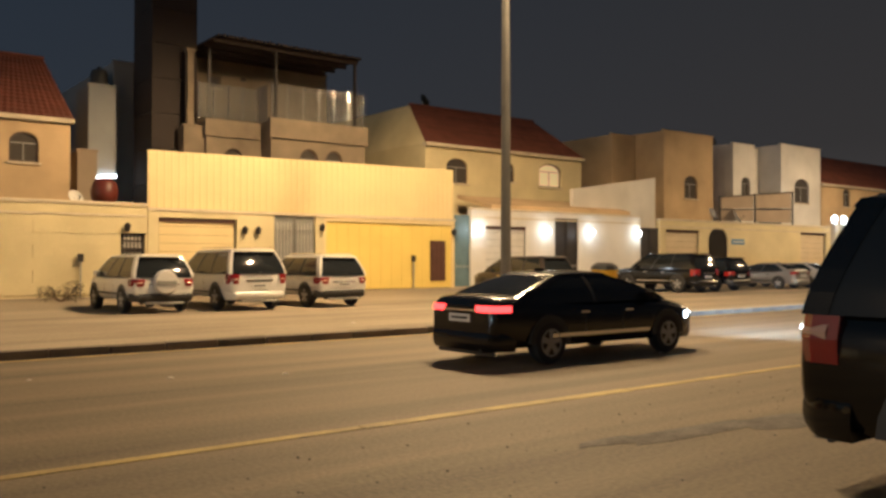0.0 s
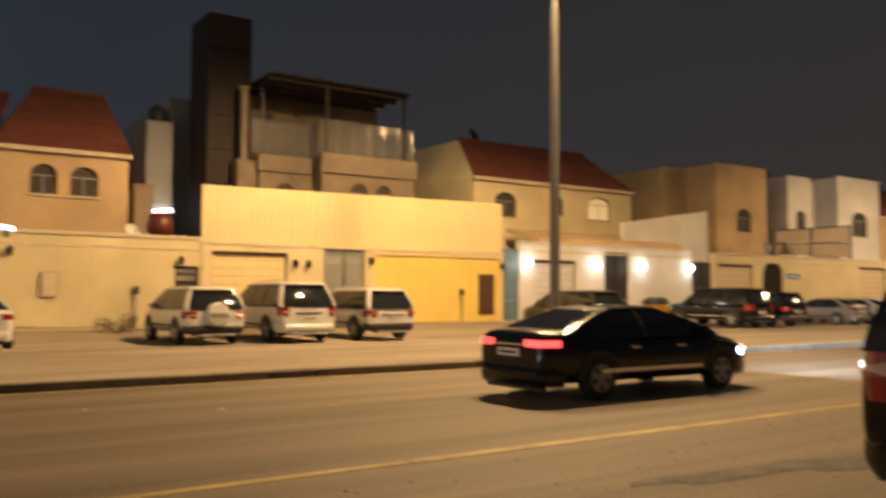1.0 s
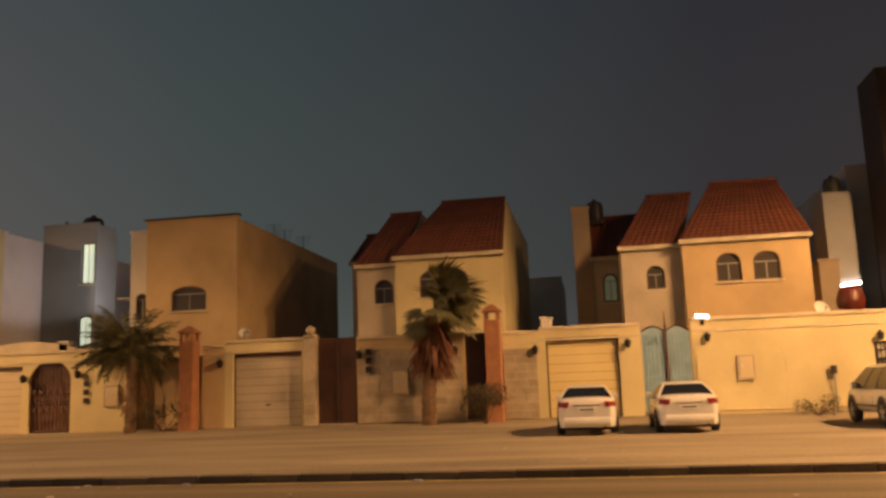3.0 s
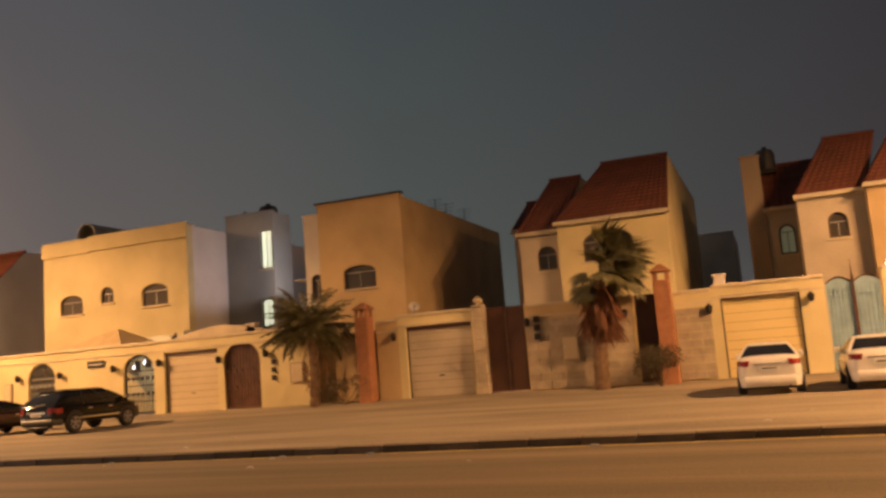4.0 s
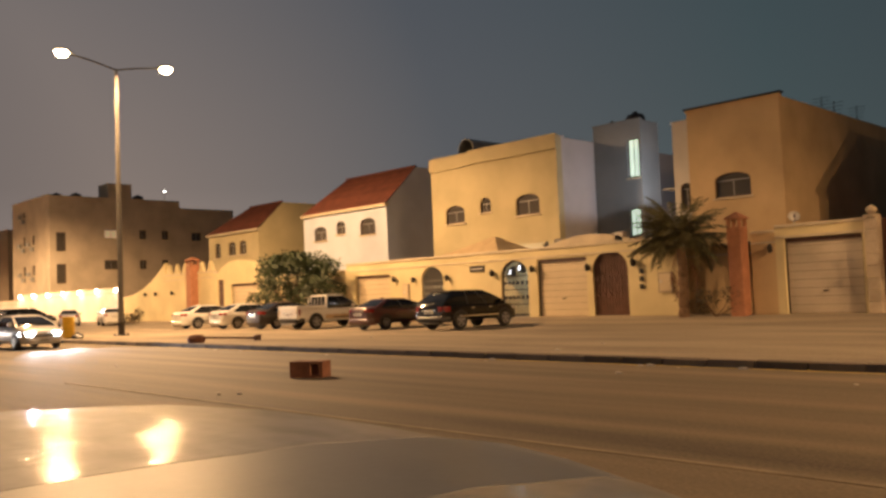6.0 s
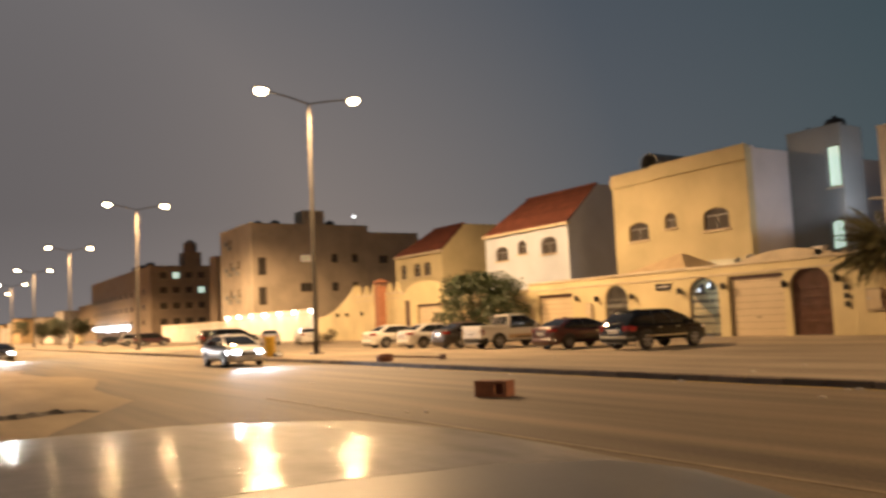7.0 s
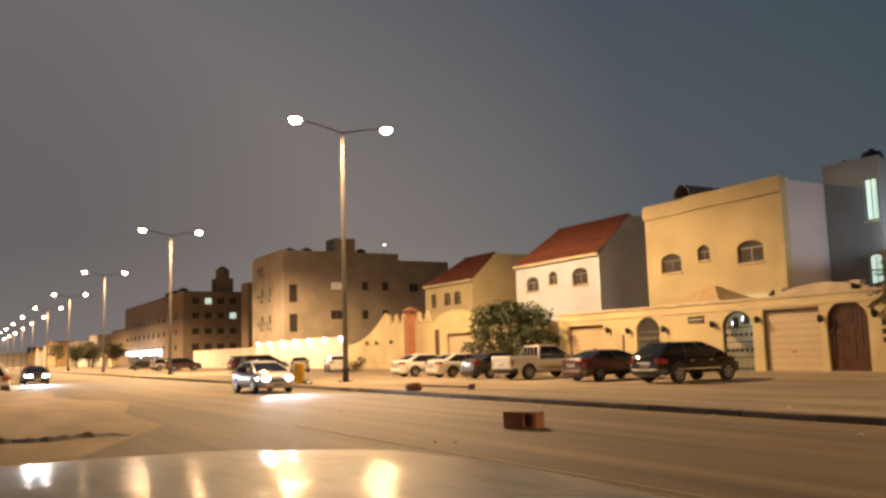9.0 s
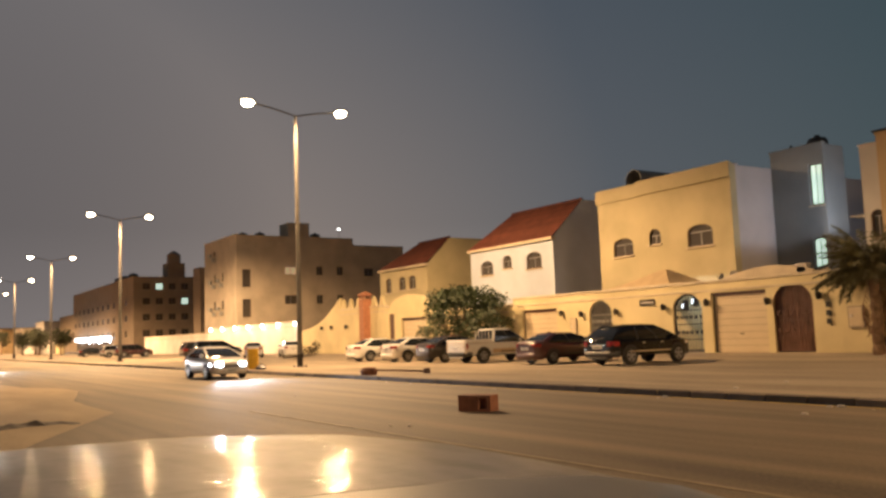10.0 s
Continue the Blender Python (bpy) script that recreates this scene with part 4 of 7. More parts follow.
def dish(x, y, z, r=0.5, turn=25, material="white_plastic", mast=0.6, label="pale satellite dish on a short mast"):
    """A dish with its rim's centre at the given height, tilted up and turned about its mast."""
    t = thing("satellite_dish", (x, y, z), label, "satellite dish", "satellite dishes", rz=turn)
    mb = MB()
    mb.tube((0, 0.12, -mast), (0, 0.12, 0.0), 0.03)
    part("mast", mb, "grey_metal", t)
    mb = MB()
    k, ca, sa = 20, math.cos(radians(32)), math.sin(radians(32))
    rings = []
    for rr, dd in ((0.02, 0.10), (r * .4, 0.085), (r * .75, 0.04), (r, -0.03), (r * 1.01, -0.015), (r * .75, 0.055), (r * .4, 0.10), (0.02, 0.115)):
        ring = []
        for i in range(k):
            a = 6.28319 * i / k
            u, w = rr * math.cos(a), rr * 1.08 * math.sin(a)
            ring.append((u, dd * ca + w * sa * 0.9, w * ca - dd * sa))
        rings.append(ring)
    mb.loft(rings)
    part("reflector", mb, material, t, "", True)
    mb = MB()
    mb.tube((0, -0.02, -r * 0.85), (0, -r * 0.95, 0.02), 0.012, None, 5)
    mb.tube((0, -r * 0.95, 0.0), (0, -r * 0.8, 0.06), 0.03, 0.02, 6)
    part("feed_arm", mb, "dark_metal", t)


# east of the blue gate: red-roofed villa with a paired window
pitched_house("tan plastered villa with red tile roof and paired arched windows", 4.0, 9.15, 7.45, 10.5, 15, "plaster_t",
              [(5.35, 6.37, 5.6, 6.82, 0.45, "", 1), (6.85, 7.95, 5.6, 6.82, 0.45, "", 1)], -1, rx=(5.8, 8.8))
pitched_house("narrow wing of a tan villa with red tile roof", 1.45, 4.0, 7.4, 10.2, 14, "plaster_b", [(2.5, 3.28, 5.5, 6.55, 0.4, "", 1)], -1, y=37.7, rx=(2.9, 5.0))
pitched_house("rear wing of a villa with dark red tile roof", 0.22, 2.6, 7.5, 9.85, 12, "plaster_b", [(0.66, 1.36, 5.35, 6.7, 0.35, "lit_dim", 1)], -1, y=41, rx=(0.22, 2.6))
# the darker plaster stands in for the shade on this block
flat_house("tan stair block beside a tiled wing", [(-0.62, 0.2, 40.9, 44.5, 9.95, "dark_stone", [], [], -1)], y=40.9)
tank(0.5, 43.0, 9.45, 0.44, 0.95)
# palm house
pitched_house("cream villa with red tile roof and one wide arched window", -8.6, -3.75, 7.5, 10.55, 17, "plaster_y",
              [(-7.5, -5.3, 5.6, 6.95, 0.5, "", 3)], 1, rx=(-6.9, -3.75))
pitched_house("narrow wing of a cream villa with red tile roof", -10.55, -8.6, 7.3, 10.2, 12, "plaster_b", [(-9.75, -8.85, 5.5, 6.6, 0.4, "", 1)], 1, y=37.6, rx=(-9.6, -8.0))
pitched_house("rear wing of a cream villa with red tile roof", -11.75, -10.6, 8.0, 9.6, 8, "plaster_b", [], 1, y=41, rx=(-11.4, -10.6), rows=8)
flat_house("pale house behind the gap between two villas", [(-6.0, -1.85, 58, 66, 8.7, "plaster_w", [], [], 1)], y=58)
# tan flat villa
flat_house("tan flat-roofed villa with one arched window and long blank side", [
    (-20.78, -16.2, 37.0, 53, 9.9, "plaster_t", [(-19.5, -17.72, 5.6, 6.75, 0.35, "", 2)], [], 1),
    (-22.3, -20.8, 38.2, 50, 9.75, "plaster_w", [(-22.0, -21.35, 5.4, 6.7, 0.3, "", 1)], [], 1)])
mb = MB()
mb.box(-20.9, -16.1, 36.9, 37.3, 10.02, 10.1)
solo("roof_edge_strip", mb, "dark_metal", "dark metal strip along the parapet", "trim", kind="structure")
# cream villa with grey stair tower
flat_house("cream flat-roofed villa with three arched windows and grey stair tower", [
    (-38.9, -28.8, 37.0, 37.5, 10.1, "plaster_h", [(-37.7, -36.05, 5.95, 7.05, 0.4, "", 2), (-34.75, -33.85, 6.4, 7.3, 0.4, "", 1), (-31.9, -30.15, 5.95, 7.15, 0.4, "", 2)], [], 1),
    (-38.9, -28.82, 37.5, 52, 10.1, "plaster_l", [], [], 1),
    (-28.8, -25.65, 40.56, 42.4, 10.9, "tower_grey", [(-26.55, -25.8, 7.7, 9.9, 0, "lit_cool", 1), (-26.62, -25.87, 4.4, 6.0, 0.15, "lit_cool", 1)], [], 1)])
# unseen lamp and shelf, added to light the lilac wall and shade its foot
t = thing("tube_light", (-22.3, 38.9, 6.6), "unseen white lamp added to light the villa wall opposite", "lamp")
mb = MB()
mb.box(-0.22, -0.1, -0.3, 0.3, -0.05, 0.05, 0.02)
part("tube", mb, "cool_lamp", t)
mb = MB()
mb.box(-0.098, 0.0, -0.1, 0.1, -0.04, 0.04)
part("bracket", mb, "dark_metal", t)
mb = MB()
mb.box(-0.72, 0.0, -0.7, 0.7, -0.11, -0.065)
part("shelf", mb, "white_plastic", t, "unseen white shelf added to shade the lower wall opposite")
lamp("side_wall_light", "POINT", (-22.58, 38.9, 6.605), 420, (0.92, 0.95, 1.0), None, 0.04)
t = thing("roof_shelter", (-37.65, 39.0, 9.6), "grey barrel-vaulted sheet metal shelter with open end", "roof shelter")
prof = [(-0.68, 0.0), (-0.68, 1.3)] + [(-0.68 * math.cos(math.pi * i / 10), 1.3 + 0.68 * math.sin(math.pi * i / 10)) for i in range(1, 10)] + [(0.68, 1.3), (0.68, 0.0)]
inn = [(x * 0.94, z * 0.97 + 0.01) for x, z in prof]
mb = MB()
for a, b in ((prof, 0), (inn, 0)):
    mb.loft([[(x, yy, z) for x, z in a] for yy in (0.0, 0.9, 1.8, 2.7, 3.6)], caps=False, closed=False)
for (p, q), (r, u) in zip(zip(prof, prof[1:]), zip(inn, inn[1:])):
    mb.face((p[0], 0, p[1]), (q[0], 0, q[1]), (u[0], 0, u[1]), (r[0], 0, r[1]))
part("curved_sheet", mb, "grey_metal", t, "", True)
mb = MB()
mb.prism([(x * 0.98, z * 0.98) for x, z in inn], 3.5, 3.58)
part("end_sheet", mb, "dark_metal", t)
tank(-28.1, 41.5, 10.4, 0.3, 0.55)
tank(-26.5, 41.5, 10.4, 0.55, 0.8)
# white villa
pitched_house("white villa with red tile roof and three arched windows", -53.1, -43.4, 7.9, 10.6, 12, "plaster_c",
              [(-51.8, -50.25, 5.9, 6.95, 0.4, "", 2), (-49.05, -48.0, 6.2, 7.15, 0.4, "", 1), (-46.3, -44.65, 5.95, 7.1, 0.4, "", 2)], 1, rx=(-51.3, -43.4))
flat_house("beige rear block of a villa with a pipe on its side", [(-48, -42.4, 43.5, 52, 10.6, "plaster_b", [], [], 1)], y=43.5)
mb = MB()
mb.tube((-42.3, 45, 0.4), (-42.3, 45, 8.5), 0.07)
solo("drain_pipe", mb, "grey_metal", "pale drain pipe on a wall", "pipe")
# small cream villa
pitched_house("cream villa with red tile roof and three narrow windows", -67.6, -59.5, 7.55, 9.8, 14, "plaster_h",
              [(-66.6, -65.6, 5.5, 6.8, 0.3, "", 1), (-64.3, -63.1, 5.6, 6.75, 0.3, "", 1), (-62.6, -61.4, 5.6, 6.75, 0.3, "", 1)], 1, rx=(-64.5, -59.5))
# apartment block
A_W = []
for z in (6.3, 10.1):
    for a, b in ((36.8, 37.9),):
        A_W.append((a, b, z - 1.6, z + 0.7, 0, "", 0))
    for a, b in ((42.5, 44.2), (47.0, 47.9), (50.0, 50.9)):
        A_W.append((a, b, z, z + 1.15, 0, "lit_warm" if (a == 42.5 and z > 9) else "", 1))
FW = [(-112.6 + 3.2 * i, -111.6 + 3.2 * i, z, z + 1.2, 0, "", 1) for i in range(2) for z in (5.9, 9.6)] + [(-112.6, -111.9, 13.2, 13.9, 0, "", 0)]
flat_house("beige three-storey apartment block with air conditioners", [
    (-116.5, -103.5, 36.0, 52.5, 15.2, "plaster_b", FW, A_W, 1),
    (-116.5, -103.6, 52.5, 60.5, 14.3, "plaster_b", [], [(54.2, 55.6, 10.0, 11.1, 0, "", 1)], 1)], y=36.0)
random.seed(9)
for ax, az in [(w[0] + u, w[2] - v) for w in FW for u, v in ((-1.15, 0.1), (0.2, 0.75))]:
    t = thing("air_conditioner", (ax, 36.0, az), "boxy air conditioner on a wall bracket", "air conditioner", "air conditioners")
    mb = MB()
    mb.box(0, 0.8, -0.38, -0.06, 0, 0.5, 0.02)
    part("casing", mb, "grey_metal", t)
    mb = MB()
    mb.box(0.05, 0.75, -0.06, -0.003, 0.05, 0.1)
    part("bracket", mb, "dark_metal", t)
mb = MB()
mb.box(-107, -104, 43.3, 46.3, 14.6, 17.1)
solo("roof_room", mb, "plaster_b", "small plastered stair head on the roof", "roof room")
for x, y in ((-108, 38.5), (-107, 40.5), (-106, 48)):
    tank(x, y, 14.7, 0.7, 1.0)
lamp_post = thing("roof_lamp", (-105, 51.2, 14.7), "small white roof lamp on a mast", "lamp")
mb = MB()
mb.tube((0, 0, 0), (0, 0, 1.9), 0.03)
part("mast", mb, "grey_metal", lamp_post)
mb = MB()
mb.box(-0.08, 0.08, -0.12, 0.12, 1.85, 1.93, 0.02)
part("lamp_head", mb, "cool_lamp", lamp_post)
# far brown block
BW = [(47.0 + 2.9 * i, 48.6 + 2.9 * i, z, z + 1.5, 0, "lit_cool" if (i, k) in ((1, 3), (3, 2)) else "", 1) for i in range(4) for k, z in enumerate((3.6, 7.2, 10.8, 14.2))]
BF = [(-272 + 6.5 * i, -269.5 + 6.5 * i, z, z + 1.5, 0, "", 1) for i in range(11) for z in (3.6, 7.2, 10.8)]
flat_house("brown four-storey apartment block far down the street", [
    (-275, -198, 45, 60, 17.2, "dark_stone", BF, BW, 1), (-300, -275, 45, 60, 11.5, "dark_stone", [], [], 1), (-176, -171, 52, 60, 17, "dark_stone", [], [], 1)], y=45)
mb = MB()
mb.box(-204, -199.5, 53, 57, 17.2, 20.5)
mb.turned([(1.6, 20.5), (1.6, 22.6), (0.6, 23.4), (0.05, 23.6)], (-201.7, 55, 0), 12)
solo("roof_room", mb, "dark_stone", "brown stair tower and tank on a roof", "roof room")
for x in (-215, -222, -207):
    tank(x, 47, 16.7, 1.1, 1.6)
t = thing("shop_awning", (-268, 45, 0.3), "white lit awning of a shop row under flats", "awning")
for i in range(8):
    mb = MB()
    mb.box(5.9 * i, 5.9 * i + 5.7, -0.7, -0.01, 3.0 - 0.25 * (i % 3 == 1), 3.9)
    part("lit_panel", mb, "sign_lit", t)
    mb = MB()
    mb.box(5.9 * i + 0.5, 5.9 * i + 5.2, -0.12, -0.01, 0.02, 2.6)
    part("shop_window", mb, "glass", t)
for x in (-258, -244, -230):
    lamp("shop_light", "POINT", (x, 43.2, 3.0), 350, (0.95, 0.95, 1.0), None, 0.3)
flat_house("low white block beside an apartment house", [(-140, -118, 50, 62, 12, "plaster_w", [], [], 1)], y=50)
# dark tower and terrace house
t = thing("tower", (14.25, 39, 0.3), "tall dark brown clad tower without windows", "tower")
for i in range(9):
    mb = MB()
    mb.box(-1.07, 1.07, 0, 2.6, 1.64 * i + 0.01, 1.64 * (i + 1) - 0.01)
    part("cladding_course", mb, "cladding", t)
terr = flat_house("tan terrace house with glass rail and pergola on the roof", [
    (18.2, 23.5, 37.0, 47, 8.4, "terrace_tan", [(19.75, 20.75, 5.9, 7.15, 0.5, "", 1), (21.2, 22.15, 5.9, 7.15, 0.48, "", 1)], [], -1),
    (15.4, 18.2, 38.0, 47, 8.2, "terrace_tan", [(16.25, 17.2, 5.6, 7.0, 0.48, "", 1)], [], -1),
    (14.4, 15.38, 38.2, 38.98, 7.9, "terrace_tan", [], [], -1),
    (15.42, 23.3, 40.6, 47, 11.75, "terrace_tan", [(16.6, 17.2, 10.35, 10.95, 0, "", 0)], [], -1)])
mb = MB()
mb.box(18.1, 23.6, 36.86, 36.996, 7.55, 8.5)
solo("trim", mb, "terrace_tan", "projecting pale parapet band", "trim", kind="structure")
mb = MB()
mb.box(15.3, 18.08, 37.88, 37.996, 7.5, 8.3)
solo("trim", mb, "terrace_tan", "projecting pale parapet band", "trim", kind="structure")
for x, z in ((18.4, 10.95), (22.0, 10.85)):
    t = thing("wall_vent", (x, 40.6, z), "small dark vent on the terrace wall", "vent", "terrace vents")
    mb = MB()
    mb.box(-0.14, 0.14, -0.05, -0.003, -0.09, 0.09, 0.01)
    part("cover", mb, "dark_metal", t)
# glass balustrade: set back part, return and front part
rail = thing("glass_rail", (18.2, 37.0, 8.3), "dusty clear glass balustrade on slim steel posts", "balustrade")
RUNS = [((-3.15, 1.12), (-0.22, 1.12), 4, 0.0, 1.75), ((-0.1, 1.1), (-0.1, 0.22), 2, 0.0, 1.85), ((0.08, 0.12), (5.25, 0.12), 6, 0.1, 1.95)]
for (xa, ya), (xb, yb), k, za, zb in RUNS:
    for i in range(k + 1):
        q = i / k
        x, y = xa + (xb - xa) * q, ya + (yb - ya) * q
        mb = MB()
        mb.tube((x, y, za), (x, y, zb), 0.022)
        part("post", mb, "chrome", rail)
        if i < k:
            q2 = (i + 1) / k
            x2, y2 = xa + (xb - xa) * q2, ya + (yb - ya) * q2
            dx, dy = (0.04, 0) if abs(x2 - x) > abs(y2 - y) else (0, -0.04)
            mb = MB()
            mb.loft([[(x + dx, y + dy, z), (x2 - dx, y2 - dy, z), (x2 - dx + abs(dy) * 0.3, y2 - dy + dx * 0.3, z), (x + dx + abs(dy) * 0.3, y + dy + dx * 0.3, z)] for z in (za + 0.08, zb - 0.06)])
            part("glass_panel", mb, "rail_glass", rail)
perg = thing("pergola", (15.5, 36.95, 8.3), "dark timber pergola roof on posts above the terrace", "pergola")
for x in (0.1, 3.0, 7.45):
    mb = MB()
    mb.box(x - 0.06, x + 0.06, 0.1 if x > 2.9 else 1.2, 0.22 if x > 2.9 else 1.32, 0.1 if x > 2.9 else 0.0, 3.42)
    part("post", mb, "dark_metal", perg)
for y0 in (0.1, 1.25, 2.4, 3.45):
    mb = MB()
    mb.box(-0.1, 7.6, y0, y0 + 0.12, 3.42, 3.6)
    part("beam", mb, "cladding", perg)
for i in range(34):
    mb = MB()
    x = -0.1 + 0.228 * i
    mb.box(x, x + 0.17, -0.25 - 0.05 * (i % 3), 3.6, 3.602, 3.70 + 0.02 * (i % 2))
    part("slat", mb, "cladding", perg)
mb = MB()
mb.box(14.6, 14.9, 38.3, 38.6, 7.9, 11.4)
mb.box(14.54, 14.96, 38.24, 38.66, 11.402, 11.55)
solo("corner_pier", mb, "terrace_tan", "slim pale plastered pier at a terrace corner", "pier")
# pale house between
flat_house("pale grey villa seen between two houses", [(11.2, 12.5, 42, 44.2, 10.0, "plaster_g", [], [], -1), (12.52, 14.5, 42.6, 54, 11.4, "plaster_g", [], [], -1)], y=42)
flat_house("dark low outbuilding behind the boundary wall", [(10.25, 11.1, 40.2, 41.4, 6.6, "dark_stone", [], [], -1)], y=40.2)
tank(11.95, 43.0, 9.5, 0.42, 1.25)
t = thing("water_tank", (9.84, 34.6, 3.03), "glossy red-brown round water tank behind the wall", "water tank")
mb = MB()
mb.turned([(0.02, 0.82), (0.36, 0.86), (0.50, 1.1), (0.53, 1.35), (0.44, 1.68), (0.26, 1.86), (0.02, 1.9)], (0, 0, 0), 18)
part("tank_body", mb, "red_tank", t, "", True)
mb = MB()
mb.box(-0.4, 0.4, -0.35, 0.35, -2.73, 0.83)
part("stand", mb, "dark_metal", t)
t = thing("tube_light", (4.08, 33.0, 3.88), "short white lamp fixed on top of a wall", "lamp")
mb = MB()
mb.tube((-0.22, -0.08, 0.06), (0.22, -0.08, 0.0), 0.05)
part("tube", mb, "cool_lamp", t)
mb = MB()
mb.box(-0.06, 0.06, -0.06, 0.1, -0.3, 0.05)
part("bracket", mb, "dark_metal", t)
dish(8.5, 33.55, 4.02, 0.3, 20, mast=3.72)
dish(50.95, 33.2, 4.68, 0.5, 35, mast=0.45)
dish(49.2, 33.9, 4.85, 0.4, 60, mast=4.55)
t = thing("tube_light", (11.95, 41.6, 5.6), "white tube lamp fixed to a wall", "lamp")
mb = MB()
mb.tube((-0.5, 0.3, 0), (0.5, 0.3, 0.12), 0.06)
part("tube", mb, "cool_lamp", t)
mb = MB()
mb.box(-0.5, 0.5, 0.3, 0.42, -0.04, 0.04)
part("bracket", mb, "dark_metal", t)
# villas to the east
pitched_house("cream villa with a broad red tile roof and arched windows", 27.4, 39.7, 8.1, 10.6, 14, "plaster_y",
              [(28.85, 30.4, 6.0, 7.4, 0.5, "", 2), (33.2, 34.0, 6.3, 7.4, 0.35, "", 1), (36.0, 37.9, 6.15, 7.6, 0.5, "lit_warm", 2)], -1, rx=(28.2, 38.0))
dish(30.3, 41, 11.3, 0.4, 80, "dark_metal", 0.75, "dark satellite dish on a roof ridge")
flat_house("tan flat-roofed villa with an arched window", [
    (48.0, 53.7, 37, 50, 10.7, "plaster_t", [(50.3, 51.85, 6.1, 7.75, 0.6, "", 1)], [], -1),
    (45.5, 48.0, 39.5, 50, 10.5, "plaster_t", [], [], -1)])
flat_house("white flat-roofed villa with arched windows", [
    (62.9, 69.0, 37, 50, 11.0, "plaster_w", [(64.9, 67.2, 6.4, 8.4, 0.7, "", 1)], [], -1),
    (57.5, 60.4, 37.8, 50, 10.7, "plaster_w", [(58.6, 59.8, 6.5, 8.2, 0.5, "", 1)], [], -1),
    (60.4, 62.9, 39, 50, 10.7, "plaster_w", [], [], -1)])
tank(58.6, 41, 10.2, 0.8)
pitched_house("tan villa with a red tile roof", 69.1, 92, 8.2, 11.0, 14, "plaster_t", [(72.8, 74.1, 6.4, 8.0, 0.5, "", 1), (79, 81, 6.4, 8.0, 0.5, "", 1)], -1)
# tent roof behind the wall
t = thing("tent_canopy", (-32.1, 34.75, 3.52), "tan cloth tent canopy with a low peak", "canopy")
mb = MB()
HX2, HY2 = 2.2, 1.65
for a, b in (((-HX2, -HY2), (HX2, -HY2)), ((HX2, -HY2), (HX2, HY2)), ((HX2, HY2), (-HX2, HY2)), ((-HX2, HY2), (-HX2, -HY2))):
    for i in range(6):
        t0, t1 = i / 6 * 0.92, (i + 1) / 6 * 0.92
        z0, z1 = 0.28 + 0.95 * t0 ** 1.15, 0.28 + 0.95 * t1 ** 1.15
        mb.face((a[0] * (1 - t0) + 0.5 * t0, a[1] * (1 - t0), z0), (b[0] * (1 - t0) + 0.5 * t0, b[1] * (1 - t0), z0), (b[0] * (1 - t1) + 0.5 * t1, b[1] * (1 - t1), z1), (a[0] * (1 - t1) + 0.5 * t1, a[1] * (1 - t1), z1))
mb.face((0.28, -0.13, 1.143), (0.64, -0.13, 1.143), (0.64, 0.13, 1.143), (0.28, 0.13, 1.143))
part("cloth", mb, "tan_cloth", t)
mb = MB()
mb.box(-HX2 - 0.03, HX2 + 0.03, -HY2 - 0.03, -HY2 + 0.02, 0.08, 0.28)
mb.box(HX2 - 0.02, HX2 + 0.03, -HY2 + 0.022, HY2, 0.08, 0.28)
part("valance", mb, "coping", t)
for sx in (-1, 1):
    for sy in (-1, 1):
        mb = MB()
        mb.tube((sx * (HX2 - 0.08), sy * (HY2 - 0.08) + (0.35 if sy < 0 else 0.0), -3.22), (sx * (HX2 - 0.08), sy * (HY2 - 0.08) + (0.35 if sy < 0 else 0.0), 0.27), 0.04)
        part("pole", mb, "grey_metal", t)
# building on the near side of the street, far to the west
flat_house("tall orange clad building on the near side of the street", [(-230, -178, -40, -9.5, 33, "orange_wall", [(-228 + 6 * i, -225 + 6 * i, z, z + 1.8, 0, "", 1) for i in range(8) for z in (8, 13, 18, 23)], [(-36 + 5 * i, -33.5 + 5 * i, z, z + 1.8, 0, "", 1) for i in range(5) for z in (6, 10, 14, 18, 22)], 1)], y=-40, base=-0.05)
flat_house("plain building behind the near side of the street", [(-60, 80, -60, -45, 9, "plaster_b", [], [], 1)], y=-60, base=-0.05)
flat_house("low pinkish shop row on the near side of the street", [(-160, -92, -22, -8.5, 4.2, "plaster_w", [], [(-14, -11, 0.6, 2.8, 0, "", 2)], 1)], y=-22, base=-0.05)
t = thing("shop_sign", (-176.5, -8.6, 0.0), "tall white lit shop sign", "sign")
mb = MB()
mb.box(-0.3, 0.3, -0.25, 0.25, 0, 5.2)
part("sign_post", mb, "grey_metal", t)
for z in (5.2, 9.6):
    mb = MB()
    mb.box(-0.4, 0.4, -0.25, 0.85, z, z + 3.6)
    part("lit_panel", mb, "sign_lit", t)
mb = MB()
mb.box(-0.35, 0.35, -0.3, 0.3, 8.8, 9.6)
part("joint", mb, "grey_metal", t)
t = thing("flood_lamp", (-92.5, -10.5, 4.15), "dazzling white flood lamp on a shop roof", "lamp")
mb = MB()
mb.tube((0, 0, 0), (0, 0, 0.9), 0.05)
part("mast", mb, "grey_metal", t)
mb = MB()
mb.box(-0.1, 0.25, -0.5, 0.5, 0.9, 1.5, 0.05)
part("lamp_head", mb, "head_on", t)
lamp("flood_light", "POINT", (-91.6, -10.5, 5.4), 900, (1.0, 0.97, 0.92), None, 0.3)
